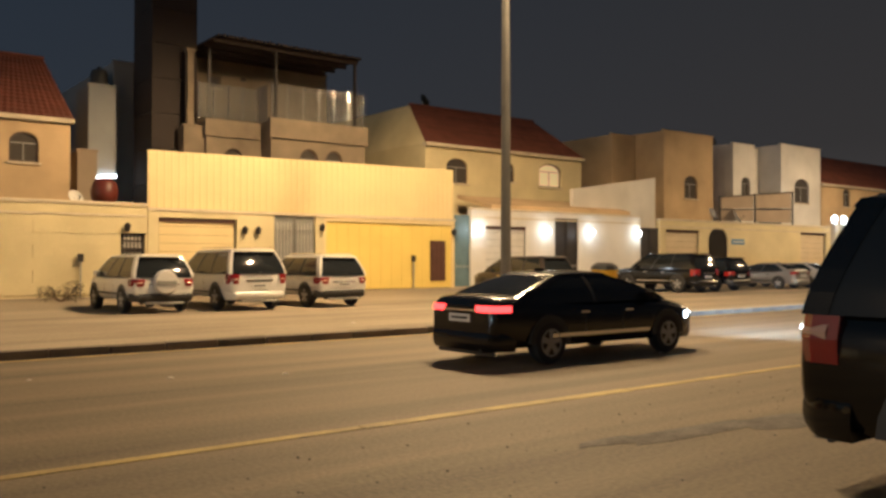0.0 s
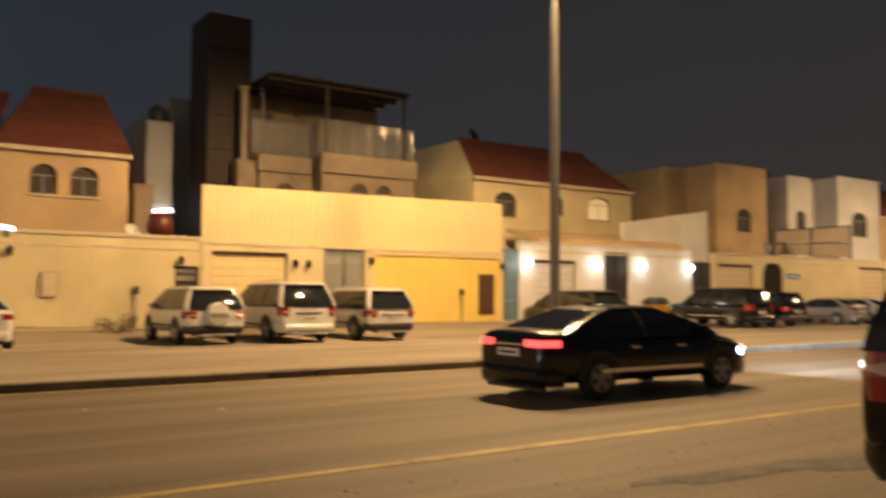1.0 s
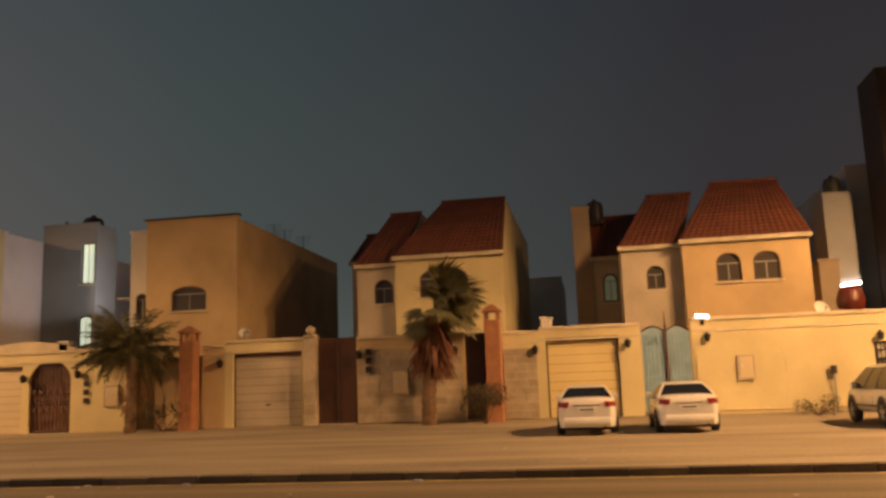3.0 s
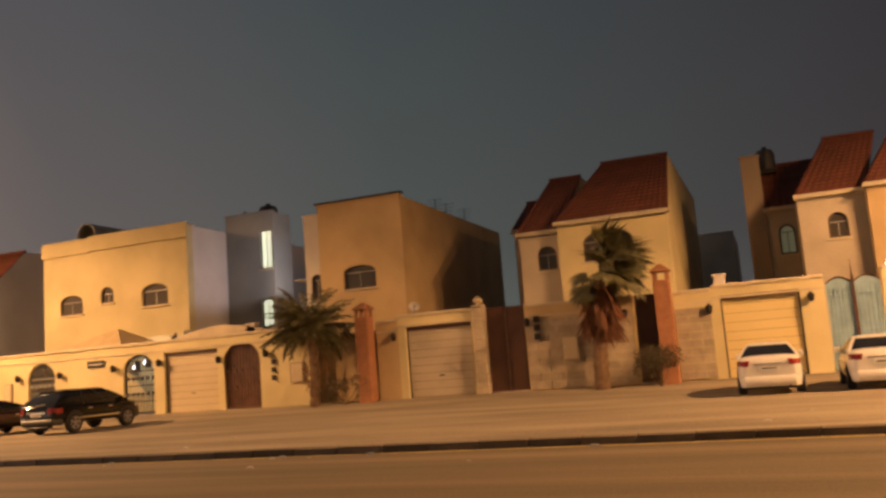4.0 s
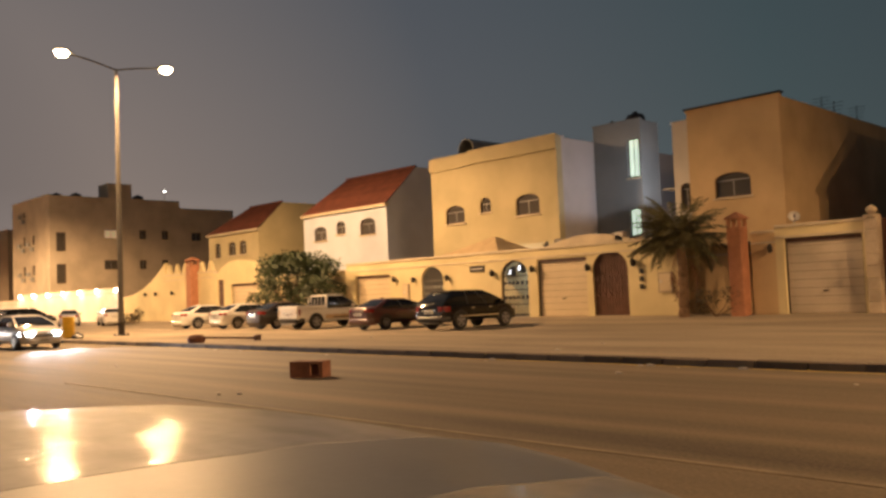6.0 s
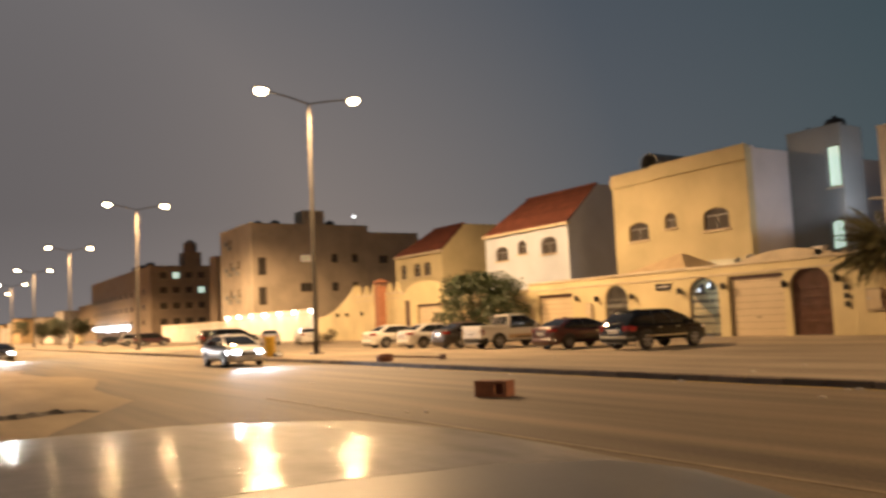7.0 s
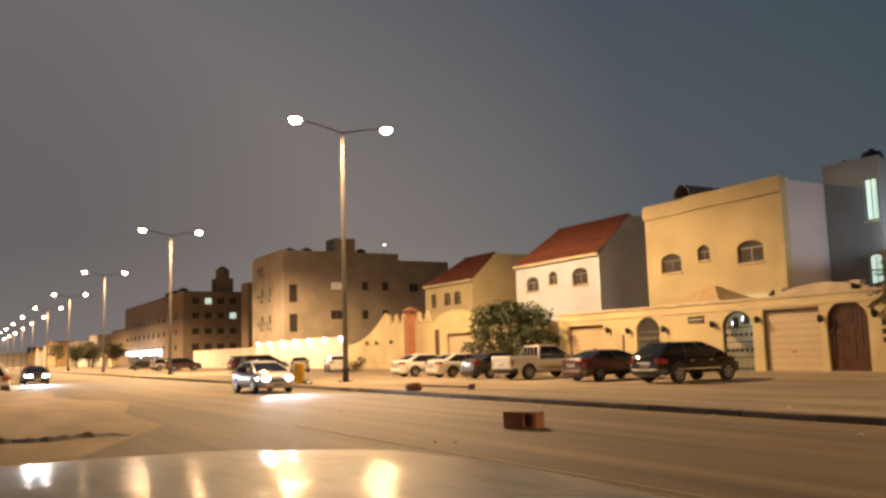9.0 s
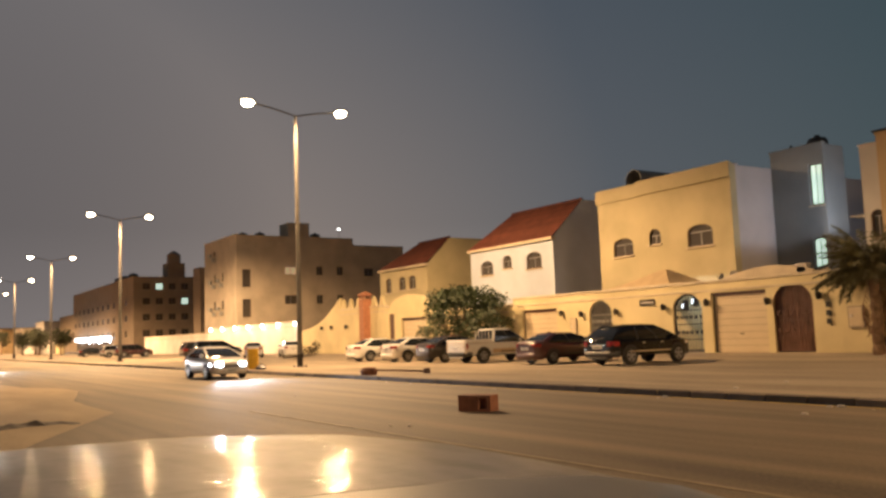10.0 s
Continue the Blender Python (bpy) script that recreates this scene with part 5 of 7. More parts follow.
# distance: low houses and trees that close the street
rng = random.Random(17)
xs = -310.0
while xs > -620:
    w, hgt = rng.uniform(14, 26), rng.uniform(6, 12)
    flat_house("low pale building far down the street", [(xs - w, xs, 36 + rng.uniform(0, 6), 60, hgt, rng.choice(["plaster_b", "plaster_w", "plaster_t"]), [(xs - w + 3 + 4 * i, xs - w + 4.6 + 4 * i, 4.2, 5.8, 0, "", 1) for i in range(3)], [], 1)], y=36)
    xs -= w + rng.uniform(2, 8)
xs = -250.0
while xs > -620:
    w, hgt = rng.uniform(16, 30), rng.uniform(5, 11)
    flat_house("low building far down the near side", [(xs - w, xs, -34, -10 - rng.uniform(0, 5), hgt, rng.choice(["plaster_b", "plaster_w", "plaster_t"]), [], [], 1)], y=-34, base=-0.05)
    xs -= w + rng.uniform(2, 8)
flat_house("row of pale buildings closing the end of the street", [(-580, -545, -60, 60, 8, "plaster_w", [], [], 1)], y=-60, base=-0.05)

# cornice, antennas and small fittings
mb = MB()
mb.box(-38.98, -35.52, 36.91, 36.997, 9.36, 10.08)
solo("trim", mb, "plaster_h", "shallow cornice band along the parapet", "trim", kind="structure")
mb = MB()
mb.box(-35.5, -28.72, 36.86, 36.997, 9.42, 10.26)
solo("trim", mb, "plaster_h", "deeper cornice band along the parapet", "trim", kind="structure")
t = thing("wall_post", (-22.3, 33.14, 3.775), "small pale post cap on the boundary wall", "post cap")
mb = MB()
mb.box(-0.24, 0.24, -0.16, 0.16, -0.005, 0.3, 0.02)
mb.box(-0.28, 0.28, -0.2, 0.2, 0.302, 0.38, 0.02)
part("cap", mb, "plaster_w", t)
for x, y, h in ((-19.0, 49.0, 2.6), (-18.0, 51.5, 2.2), (-17.2, 46.0, 1.6)):
    t = thing("antenna", (x, y, 9.4), "thin roof antenna with cross rods", "antenna", "roof antennas")
    mb = MB()
    mb.tube((0, 0, 0), (0, 0, h), 0.03, 0.02, 6)
    part("mast", mb, "dark_metal", t)
    for k in range(4):
        mb = MB()
        mb.tube((-0.5 + 0.05 * k, 0, h - 0.1 - 0.2 * k), (0.5 - 0.05 * k, 0, h - 0.1 - 0.2 * k), 0.012, None, 5)
        part("cross_rod", mb, "dark_metal", t)
t = thing("antenna", (-42.9, 44.5, 10.1), "thin roof antenna with cross rods", "antenna", "roof antennas")
mb = MB()
mb.tube((0, 0, 0), (0, 0, 2.0), 0.03, 0.02, 6)
part("mast", mb, "dark_metal", t)
dish(-27.4, 34.0, 3.95, 0.2, -30, "dark_metal", 3.65, "small dark dish behind the wall")
dish(-26.55, 34.0, 3.95, 0.27, 65, mast=3.65)
dish(-14.9, 34.8, 4.25, 0.24, 30, mast=3.95)
t = thing("wall_post", (-1.75, 33.14, 3.775), "small pale post cap on the garage wall", "post cap")
mb = MB()
mb.box(-0.2, 0.2, -0.18, 0.18, 0, 0.32, 0.02)
mb.box(-0.26, 0.26, -0.2, 0.2, 0.322, 0.4, 0.02)
part("cap", mb, "plaster_w", t)
# eaves lanterns and gate lintels of the stone wall
for x in (-9.2, -5.3):
    wall_light(x, 3.0, WALL_Y - 0.05)


# ---- street lamps ----
def street_lamp(px):
    t = thing("street_lamp", (px, POLE_Y, walk_z(POLE_Y) - 0.01), "tall tapered steel street lamp with two lit heads", "street lamp", "street lamps")
    h = POLE_H
    k = 8
    mb = MB()
    mb.tube((0, 0, 0.06), (0, 0, h * 0.5), 0.17, 0.13, k)
    mb.tube((0, 0, h * 0.5), (0, 0, h), 0.13, 0.075, k)
    part("pole", mb, "steel", t)
    mb = MB()
    mb.tube((0, 0, 0.05), (0, 0, 0.75), 0.19, 0.185, k)
    part("base_sleeve", mb, "dark_metal", t)
    mb = MB()
    mb.box(-0.32, 0.32, -0.32, 0.32, -0.03, 0.06, 0.015)
    part("base_plate", mb, "dark_metal", t)
    for sx in (-1, 1):
        for sy in (-1, 1):
            mb = MB()
            mb.tube((sx * 0.25, sy * 0.25, 0.04), (sx * 0.25, sy * 0.25, 0.16), 0.03, None, 6)
            part("anchor_bolt", mb, "dark_metal", t)
    for ly in (ARM_N, ARM_F):
        d = ly - POLE_Y
        mb = MB()
        pts = [(0, d * s, h - 0.05 + 0.5 * math.sin(s * 1.45)) for s in (0, 0.25, 0.5, 0.75, 0.92)]
        for a, b in zip(pts, pts[1:]):
            mb.tube(a, b, 0.05, 0.045, 6)
        arm = part("arm", mb, "steel", t)
        sg = 1 if d > 0 else -1
        mb = MB()
        y0, y1 = d - sg * 0.55, d + sg * 0.4
        rings = []
        for yy, w, zz in ((y0, 0.07, 0.52), (y0 + sg * 0.2, 0.15, 0.58), (y0 + sg * 0.6, 0.2, 0.66), (y1, 0.12, 0.62)):
            rings.append([(-w, yy, h + zz - 0.1), (w, yy, h + zz - 0.1), (w * 0.8, yy, h + zz), (-w * 0.8, yy, h + zz)])
        mb.loft(rings)
        hd = part("lamp_head", mb, "grey_metal", t)
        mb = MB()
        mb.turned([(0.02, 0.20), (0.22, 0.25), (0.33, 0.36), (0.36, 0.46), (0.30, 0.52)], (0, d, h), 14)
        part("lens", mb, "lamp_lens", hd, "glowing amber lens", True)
    return t


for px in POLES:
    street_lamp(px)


# ---- cars ----
SPEC = dict(
    sedan=dict(L=4.6, W=1.80, r=0.33, axle=(1.40, -1.30),
               body=[(-2.30, .70, .62), (-2.29, .92, .70), (-2.20, 1.05, .79), (-1.95, 1.09, .85), (-1.6, 1.08, .88), (-0.8, 1.0, .90), (0, .97, .90), (0.95, .98, .90), (1.5, .95, .885), (1.95, .86, .84), (2.17, .76, .75), (2.28, .62, .62), (2.31, .50, .50)],
               cab=(-1.92, 1.42, -1.0, 0.15, 1.46, .83, .58, 0.96)),
    suv=dict(L=4.85, W=1.92, r=0.39, axle=(1.45, -1.42),
             body=[(-2.42, .78, .80), (-2.40, 1.02, .86), (-2.32, 1.10, .91), (-2.0, 1.12, .945), (-1.2, 1.10, .96), (0, 1.08, .96), (1.0, 1.10, .955), (1.6, 1.09, .935), (2.05, 1.03, .88), (2.28, .95, .80), (2.40, .8, .70), (2.43, .65, .60)],
             cab=(-2.38, 1.5, -2.02, 0.45, 1.76, .90, .68, 1.06)),
    big=dict(L=5.3, W=2.03, r=0.41, axle=(1.65, -1.55),
             body=[(-2.65, .85, .86), (-2.62, 1.12, .93), (-2.52, 1.19, .975), (-2.1, 1.2, 1.005), (-1.2, 1.19, 1.015), (0, 1.18, 1.015), (1.1, 1.2, 1.01), (1.8, 1.19, .99), (2.3, 1.14, .93), (2.52, 1.02, .86), (2.62, .85, .78), (2.65, .65, .70)],
             cab=(-2.6, 1.5, -2.2, 0.5, 1.94, .955, .74, 1.15)),
    pickup=dict(L=5.3, W=1.85, r=0.38, axle=(1.55, -1.5),
                body=[(-2.65, 1.05, .88), (-2.6, 1.1, .90), (-1.6, 1.1, .92), (-0.6, 1.1, .925), (1.1, 1.1, .92), (1.8, 1.05, .9), (2.3, .98, .84), (2.52, .86, .77), (2.62, .74, .70), (2.65, .6, .64)],
                cab=(-0.85, 1.4, -0.66, 0.4, 1.78, .86, .68, 1.05)),
)
# a longer saloon with a low roof, and a wagon with a fast tail
LS = SPEC["sedan"]
SPEC["saloon"] = dict(L=5.05, W=1.86, r=0.35, axle=(1.52, -1.43), body=[(a * 1.1, b * 1.0, c * 1.03) for a, b, c in LS["body"]], cab=(-2.2, 1.5, -1.0, 0.15, 1.47, .86, .60, 0.96))
SPEC["tall"] = dict(SPEC["big"], cab=(-2.6, 1.5, -2.28, 0.5, 1.94, .955, .72, 1.15))
SU = SPEC["suv"]
SPEC["sport"] = dict(SU, cab=(-2.36, 1.55, -1.55, 0.35, 1.70, .89, .62, 1.06))


def curve_through(rows, k=4):
    """Rows of numbers joined by a smooth curve, k steps a gap."""
    made = []
    for i in range(len(rows) - 1):
        p0, p1, p2, p3 = rows[max(0, i - 1)], rows[i], rows[i + 1], rows[min(len(rows) - 1, i + 2)]
        for a in range(k):
            u = a / k
            made.append(tuple(0.5 * (2 * q1 + (q2 - q0) * u + (2 * q0 - 5 * q1 + 4 * q2 - q3) * u * u + (3 * q1 - q0 - 3 * q2 + q3) * u ** 3) for q0, q1, q2, q3 in zip(p0, p1, p2, p3)))
    return made + [rows[-1]]


def car(name, label, x, y, rz, kind, paint, z=None, lights=(False, False), category="car", spare=False, rails=False, stripe=""):
    s = SPEC[kind]
    t = thing(name, (x, y, walk_z(y) if z is None else z), label, category, "parked cars", "", rz)
    L, W, r = s["L"], s["W"], s["r"]
    low = kind in ("sedan", "saloon")
    zb = 0.27 if low else 0.38

    def ring(yy, zt, hw, zlow):
        h = zt - zlow
        half = [(hw - 0.24, 0.0), (hw - 0.09, 0.02), (hw - 0.035, 0.12), (hw - 0.006, 0.30), (hw, 0.52), (hw - 0.012, 0.74), (hw - 0.03, 0.82), (hw - 0.055, 0.90), (hw - 0.11, 0.965), (hw - 0.2, 1.0), (hw * 0.5, 1.025), (hw * 0.2, 1.03)]
        return [(-a, yy, zlow + f * h) for a, f in half] + [(a, yy, zlow + f * h) for a, f in half[::-1]]

    sts = curve_through(s["body"])

    def half_width(yy):
        return min(sts, key=lambda p: abs(p[0] - yy))[2]

    def wrapped(sx, end, inner, run, z0, z1, lift=0.012):
        """A lamp that wraps a corner of the body."""
        e = end * L / 2
        hc, h1 = half_width(e - end * 0.07), half_width(e - end * run)
        plan = [(inner, e + end * (lift + 0.012)), (hc - 0.12, e + end * lift), (hc - 0.02, e - end * 0.05), (hc + 0.035, e - end * 0.14), (h1 + lift, e - end * run), (h1 - 0.08, e - end * run), (inner, e - end * 0.12)]
        m = MB()
        zm = (z0 + z1) / 2
        m.loft([[(sx * (a if k not in (0, 6) else a + 0.03), b, z) for k, (a, b) in enumerate(plan)] for z in (z0,)] + [[(sx * (a + (0.012 if k in (2, 3, 4) else 0)), b + end * (0.008 if k < 2 else 0), z) for k, (a, b) in enumerate(plan)] for z in (zm,)] + [[(sx * (a - 0.012), b - end * 0.012, z) for a, b in plan] for z in (z1,)])
        return m

    mb = MB()
    mb.loft([ring(yy, zt, hw, zb + 0.14 * min(1.0, max(0.0, (abs(yy) - L * 0.40) / (L * 0.09)))) for yy, zt, hw in sts])
    part("body", mb, paint, t, "", True)
    # cabin: glass core, roof and pillars
    yb0, yb1, yt0, yt1, zr, hb, ht, zc = s["cab"]
    LEV = (0.0, 0.2, 0.4, 0.6, 0.76, 0.88, 0.95, 1.0)

    def lev(q):
        """Rear end, front end, half width and height of the cabin at a level."""
        e = q ** (1.4 if low or kind == "sport" else 1.25)
        return yb0 + (yt0 - yb0) * e, yb1 + (yt1 - yb1) * e, hb + (ht - hb) * q ** 1.5, zc + (zr - 0.05 - zc) * q

    def sect(y0, y1, z, hw, bow=0.0):
        pts = []
        for i in range(7):
            k = -1 + i / 3
            pts.append((hw * k, y0 - bow * (1 - k * k), z))
        for i in range(7):
            k = 1 - i / 3
            pts.append((hw * k, y1 + bow * (1 - k * k), z))
        return pts

    mb = MB()
    mb.loft([sect(a, b, z, hw, 0.07) for a, b, hw, z in (lev(q) for q in LEV)])
    part("window_glass", mb, "car_glass", t, "", True)
    mb = MB()
    a, b, hw, z = lev(0.95)
    mb.loft([sect(a - 0.02, b + 0.01, z, hw + 0.015, 0.07), sect(yt0, yt1, zr - 0.03, ht + 0.005, 0.06), sect(yt0 + 0.12, yt1 - 0.15, zr, ht - 0.12, 0.04), sect(yt0 + 0.4, yt1 - 0.4, zr + 0.015, ht - 0.3, 0.0)])
    part("roof", mb, paint, t, "", True)
    mids = (0.5,) if kind == "pickup" or low else (0.36, 0.66)
    for sx in (-1, 1):
        for q, wd in [(0.0, 0.1 if kind == "pickup" else 0.16 if low else 0.2)] + [(m, 0.06) for m in mids] + [(1.0, 0.06)]:
            mb = MB()
            rows = []
            for lq in LEV:
                y0, y1, hw, z = lev(lq)
                c = y0 + (y1 - y0) * q
                c = min(max(c, y0 - 0.01), y1 - wd + 0.01)
                w2 = wd * (1 + (1.2 * (1 - lq) if q == 0.0 and (low or kind == "sport") else 0))
                o = 0.01
                rows.append([(sx * (hw + o), c, z), (sx * (hw + o), c + w2, z), (sx * (hw - 0.06), c + w2, z), (sx * (hw - 0.06), c - 0.03, z)])
            mb.loft(rows)
            part("pillar", mb, paint if q in (0.0, 1.0) else "trim", t)
        mb = MB()
        mb.box(sx * (hb + 0.09) - 0.09, sx * (hb + 0.09) + 0.09, yb1 - 0.55, yb1 - 0.42, zc + 0.03, zc + 0.19, 0.03)
        part("mirror", mb, paint, t)
        mb = MB()
        mb.box(sx * (W / 2 + 0.004) - 0.01, sx * (W / 2 + 0.004) + 0.01, -1.4 if kind != "pickup" else -0.4, 1.0, zb + 0.16, zb + 0.22)
        part("side_moulding", mb, "chrome" if paint == "black_paint" else "trim", t)
        for hy in (-0.75, 0.35):
            if kind == "pickup" and hy < -0.5:
                continue
            mb = MB()
            mb.box(sx * (W / 2) - 0.02, sx * (W / 2) + 0.02, hy, hy + 0.2, zc - 0.16, zc - 0.125)
            part("door_handle", mb, "chrome" if paint != "white_paint" else paint, t)
        if rails:
            mb = MB()
            mb.tube((sx * (ht - 0.06), yt0 + 0.15, zr + 0.06), (sx * (ht - 0.06), yt1 - 0.15, zr + 0.06), 0.022)
            part("roof_rail", mb, "chrome", t)
        # door seams
        for dy in ((-0.62, 0.30, 1.12) if kind != "pickup" else (0.25, 1.12)):
            mb = MB()
            hw2 = half_width(dy)
            mb.box(sx * (hw2 - 0.004) - 0.006, sx * (hw2 - 0.004) + 0.006, dy - 0.006, dy + 0.006, zb + 0.2, zc - 0.22)
            part("door_seam", mb, "trim", t)
        # lamps
        zt = s["body"][3][1]
        if low:
            mb = wrapped(sx, -1, 0.40 if kind == "saloon" else 0.52, 0.30, zt - (0.24 if kind == "saloon" else 0.27), zt - (0.14 if kind == "saloon" else 0.11))
        elif kind == "pickup":
            mb = wrapped(sx, -1, s["body"][1][2] - 0.13, 0.12, zt - 0.36, zt - 0.05)
        elif kind in ("big", "tall"):
            mb = wrapped(sx, -1, s["body"][1][2] - 0.24, 0.34, zt - 0.36, zt - 0.05)
        else:
            mb = wrapped(sx, -1, s["body"][1][2] - 0.26, 0.38, zt - 0.32, zt - 0.10)
        tl = part("tail_lamp", mb, "tail_on" if lights[1] else "tail", t, "lit red tail lamp" if lights[1] else "red tail lamp")
        if kind == "tall" or (paint == "white_paint" and not low):
            band = (zt - 0.20, zt - 0.11) if kind == "tall" else (zt - 0.23, zt - 0.18)
            mb = wrapped(sx, -1, s["body"][1][2] - 0.20, 0.26, *band, 0.024)
            part("clear_lens", mb, "clear_lens", tl, "pale clear lens")
        zf = s["body"][-3][1]
        mb = wrapped(sx, 1, s["body"][-3][2] - 0.36, 0.42, zf - 0.17, zf - 0.03)
        part("head_lamp", mb, "head_on" if lights[0] else "head", t, "lit head lamp" if lights[0] else "")
        for ay in s["axle"]:
            wx = sx * (W / 2 - 0.10)
            mb = MB()
            mb.turned([(r * 0.6, -0.11), (r * 0.93, -0.11), (r, -0.06), (r, 0.06), (r * 0.93, 0.11), (r * 0.6, 0.11)], (wx, ay, r), 20, "x")
            wh = part("wheel", mb, "tyre", t, "", True)
            mb = MB()
            xo = wx + sx * 0.085
            mb.turned([(r * 0.62, -0.02), (r * 0.64, 0.03), (r * 0.56, 0.03), (r * 0.54, 0.0)], (xo, ay, r), 18, "x")
            for i in range(5):
                a = 6.2832 * i / 5 + 0.3
                c, d = math.cos(a), math.sin(a)
                n1, n2 = -d * 0.035, c * 0.035
                mb.loft([[(xo + sx * 0.005, ay + n1, r + n2), (xo + sx * 0.005, ay - n1, r - n2), (xo + sx * 0.03, ay - n1, r - n2), (xo + sx * 0.03, ay + n1, r + n2)],
                         [(xo + sx * 0.005, ay + c * r * .58 + n1 * 1.6, r + d * r * .58 + n2 * 1.6), (xo + sx * 0.005, ay + c * r * .58 - n1 * 1.6, r + d * r * .58 - n2 * 1.6),
                          (xo + sx * 0.025, ay + c * r * .58 - n1 * 1.6, r + d * r * .58 - n2 * 1.6), (xo + sx * 0.025, ay + c * r * .58 + n1 * 1.6, r + d * r * .58 + n2 * 1.6)]])
            part("rim", mb, "rim", wh)
            mb = MB()
            xi = sx * (W / 2 - 0.005)
            n = 12
            o_pts = [(ay + (r + 0.09) * math.cos(math.pi * i / n), r + (r + 0.09) * math.sin(math.pi * i / n)) for i in range(n + 1)]
            mb.loft([[(xi - sx * 0.1, p, max(q, zb)) for p, q in o_pts], [(xi + sx * 0.008, p, max(q, zb)) for p, q in o_pts]], caps=True)
            part("wheel_arch", mb, "trim", t)
    # bumpers, grille, plates
    for sy, nm in ((-1, "rear_bumper"), (1, "front_bumper")):
        e = sy * L / 2
        zl, zh = zb - 0.03, zb + (0.26 if low else 0.22)
        rows = []
        for z, o in ((zl, -0.05), (zl + 0.06, 0.02), ((zl + zh) / 2, 0.05), (zh - 0.04, 0.04), (zh, 0.0)):
            hc = half_width(e - sy * 0.14) + 0.01
            rows.append([(-hc - o * 0.2, e - sy * 0.42, z), (-hc - o * 0.4 + 0.03, e - sy * 0.16, z), (-hc * 0.82, e + sy * o * 0.7, z), (-hc * 0.45, e + sy * (o + 0.025), z),
                         (hc * 0.45, e + sy * (o + 0.025), z), (hc * 0.82, e + sy * o * 0.7, z), (hc + o * 0.4 - 0.03, e - sy * 0.16, z), (hc + o * 0.2, e - sy * 0.42, z)])
        mb = MB()
        mb.loft(rows)
        part(nm, mb, paint if low or kind in ("big", "tall") or sy > 0 else "trim", t, "", True)
        if not low:
            mb = MB()
            y0, y1 = sorted((e - sy * 0.2, e + sy * 0.05))
            mb.box(-half_width(e) * 0.72, half_width(e) * 0.72, y0, y1, zb - 0.1, zb - 0.032, 0.02)
            part("skid_plate", mb, "grey_metal" if paint in ("white_paint", "silver_paint") else "trim", t, "skid plate under the bumper")
        zp = zb + 0.12 if sy > 0 else (zb + 0.48 if low else zb + 0.40)
        mb = MB()
        y0, y1 = (e - 0.05, e + 0.09) if sy > 0 else (e - 0.03, e + 0.05)
        mb.box(-0.26, 0.26, y0, y1, zp - 0.06, zp + 0.06)
        pl = part("number_plate", mb, "plate", t)
        mb = MB()
        yy = y0 if sy < 0 else y1
        mb.box(-0.2, 0.2, yy - 0.003, yy + 0.003, zp - 0.02, zp + 0.02)
        part("plate_bar", mb, "trim", pl)
    if kind in ("suv", "big", "sport"):
        mb = MB()
        mb.loft([[(-ht + 0.05, y, z0), (ht - 0.05, y, z0), (ht - 0.08, y, z1), (-ht + 0.08, y, z1)] for y, z0, z1 in ((yt0 - 0.2, zr - 0.085, zr - 0.05), (yt0 - 0.05, zr - 0.07, zr - 0.015), (yt0 + 0.15, zr - 0.03, zr + 0.012))])
        part("roof_spoiler", mb, paint, t, "", True)
        mb = MB()
        mb.tube((-0.02, yb0 - 0.05, zc + 0.06), (0.38, yb0 + 0.02, zc + 0.12), 0.012, None, 5)
        part("wiper", mb, "trim", t)
    if low:
        mb = MB()
        mb.box(-0.02, 0.02, yt0 + 0.1, yt0 + 0.32, zr + 0.004, zr + 0.05, 0.008)
        part("roof_fin", mb, paint, t)
    mb = MB()
    zf = s["body"][-3][1]
    mb.box(-0.42, 0.42, L / 2 - 0.08, L / 2 + 0.03, zf - 0.34, zf - 0.1, 0.02)
    gr = part("grille", mb, "trim", t)
    mb = MB()
    for i in range(4):
        mb.box(-0.4, 0.4, L / 2 + 0.03, L / 2 + 0.04, zf - 0.32 + 0.055 * i, zf - 0.30 + 0.055 * i)
    part("grille_bars", mb, "chrome", gr)
    mb = MB()
    mb.box(-0.7, 0.7, -L / 2 + 0.1, -L / 2 + 0.14, zb - 0.1, zb + 0.03)
    mb.tube((0.5, -L / 2 - 0.02, zb - 0.02), (0.5, -L / 2 + 0.3, zb - 0.02), 0.035)
    part("exhaust", mb, "trim", t)
    if low:
        mb = MB()
        mb.box(-0.4, 0.4, -L / 2 - 0.025, -L / 2 + 0.03, zb + 0.59, zb + 0.62)
        part("boot_trim", mb, "chrome", t)
    else:
        mb = MB()
        mb.box(-0.45, 0.45, -L / 2 - 0.03, -L / 2 + 0.03, zc - 0.22, zc - 0.17)
        part("tailgate_trim", mb, "chrome", t)
    if spare:
        mb = MB()
        mb.turned([(0.1, -0.12), (0.32, -0.11), (0.37, -0.03), (0.36, 0.07), (0.02, 0.07)], (0.0, -L / 2 - 0.08, 0.93), 18, "y")
        part("spare_wheel_cover", mb, "white_paint", t, "", True)
        mb = MB()
        mb.box(-0.3, 0.3, -L / 2 - 0.225, -L / 2 - 0.19, 0.84, 0.98, 0.015)
        part("cover_badge", mb, "grey_metal", t, "grey plate across the cover")
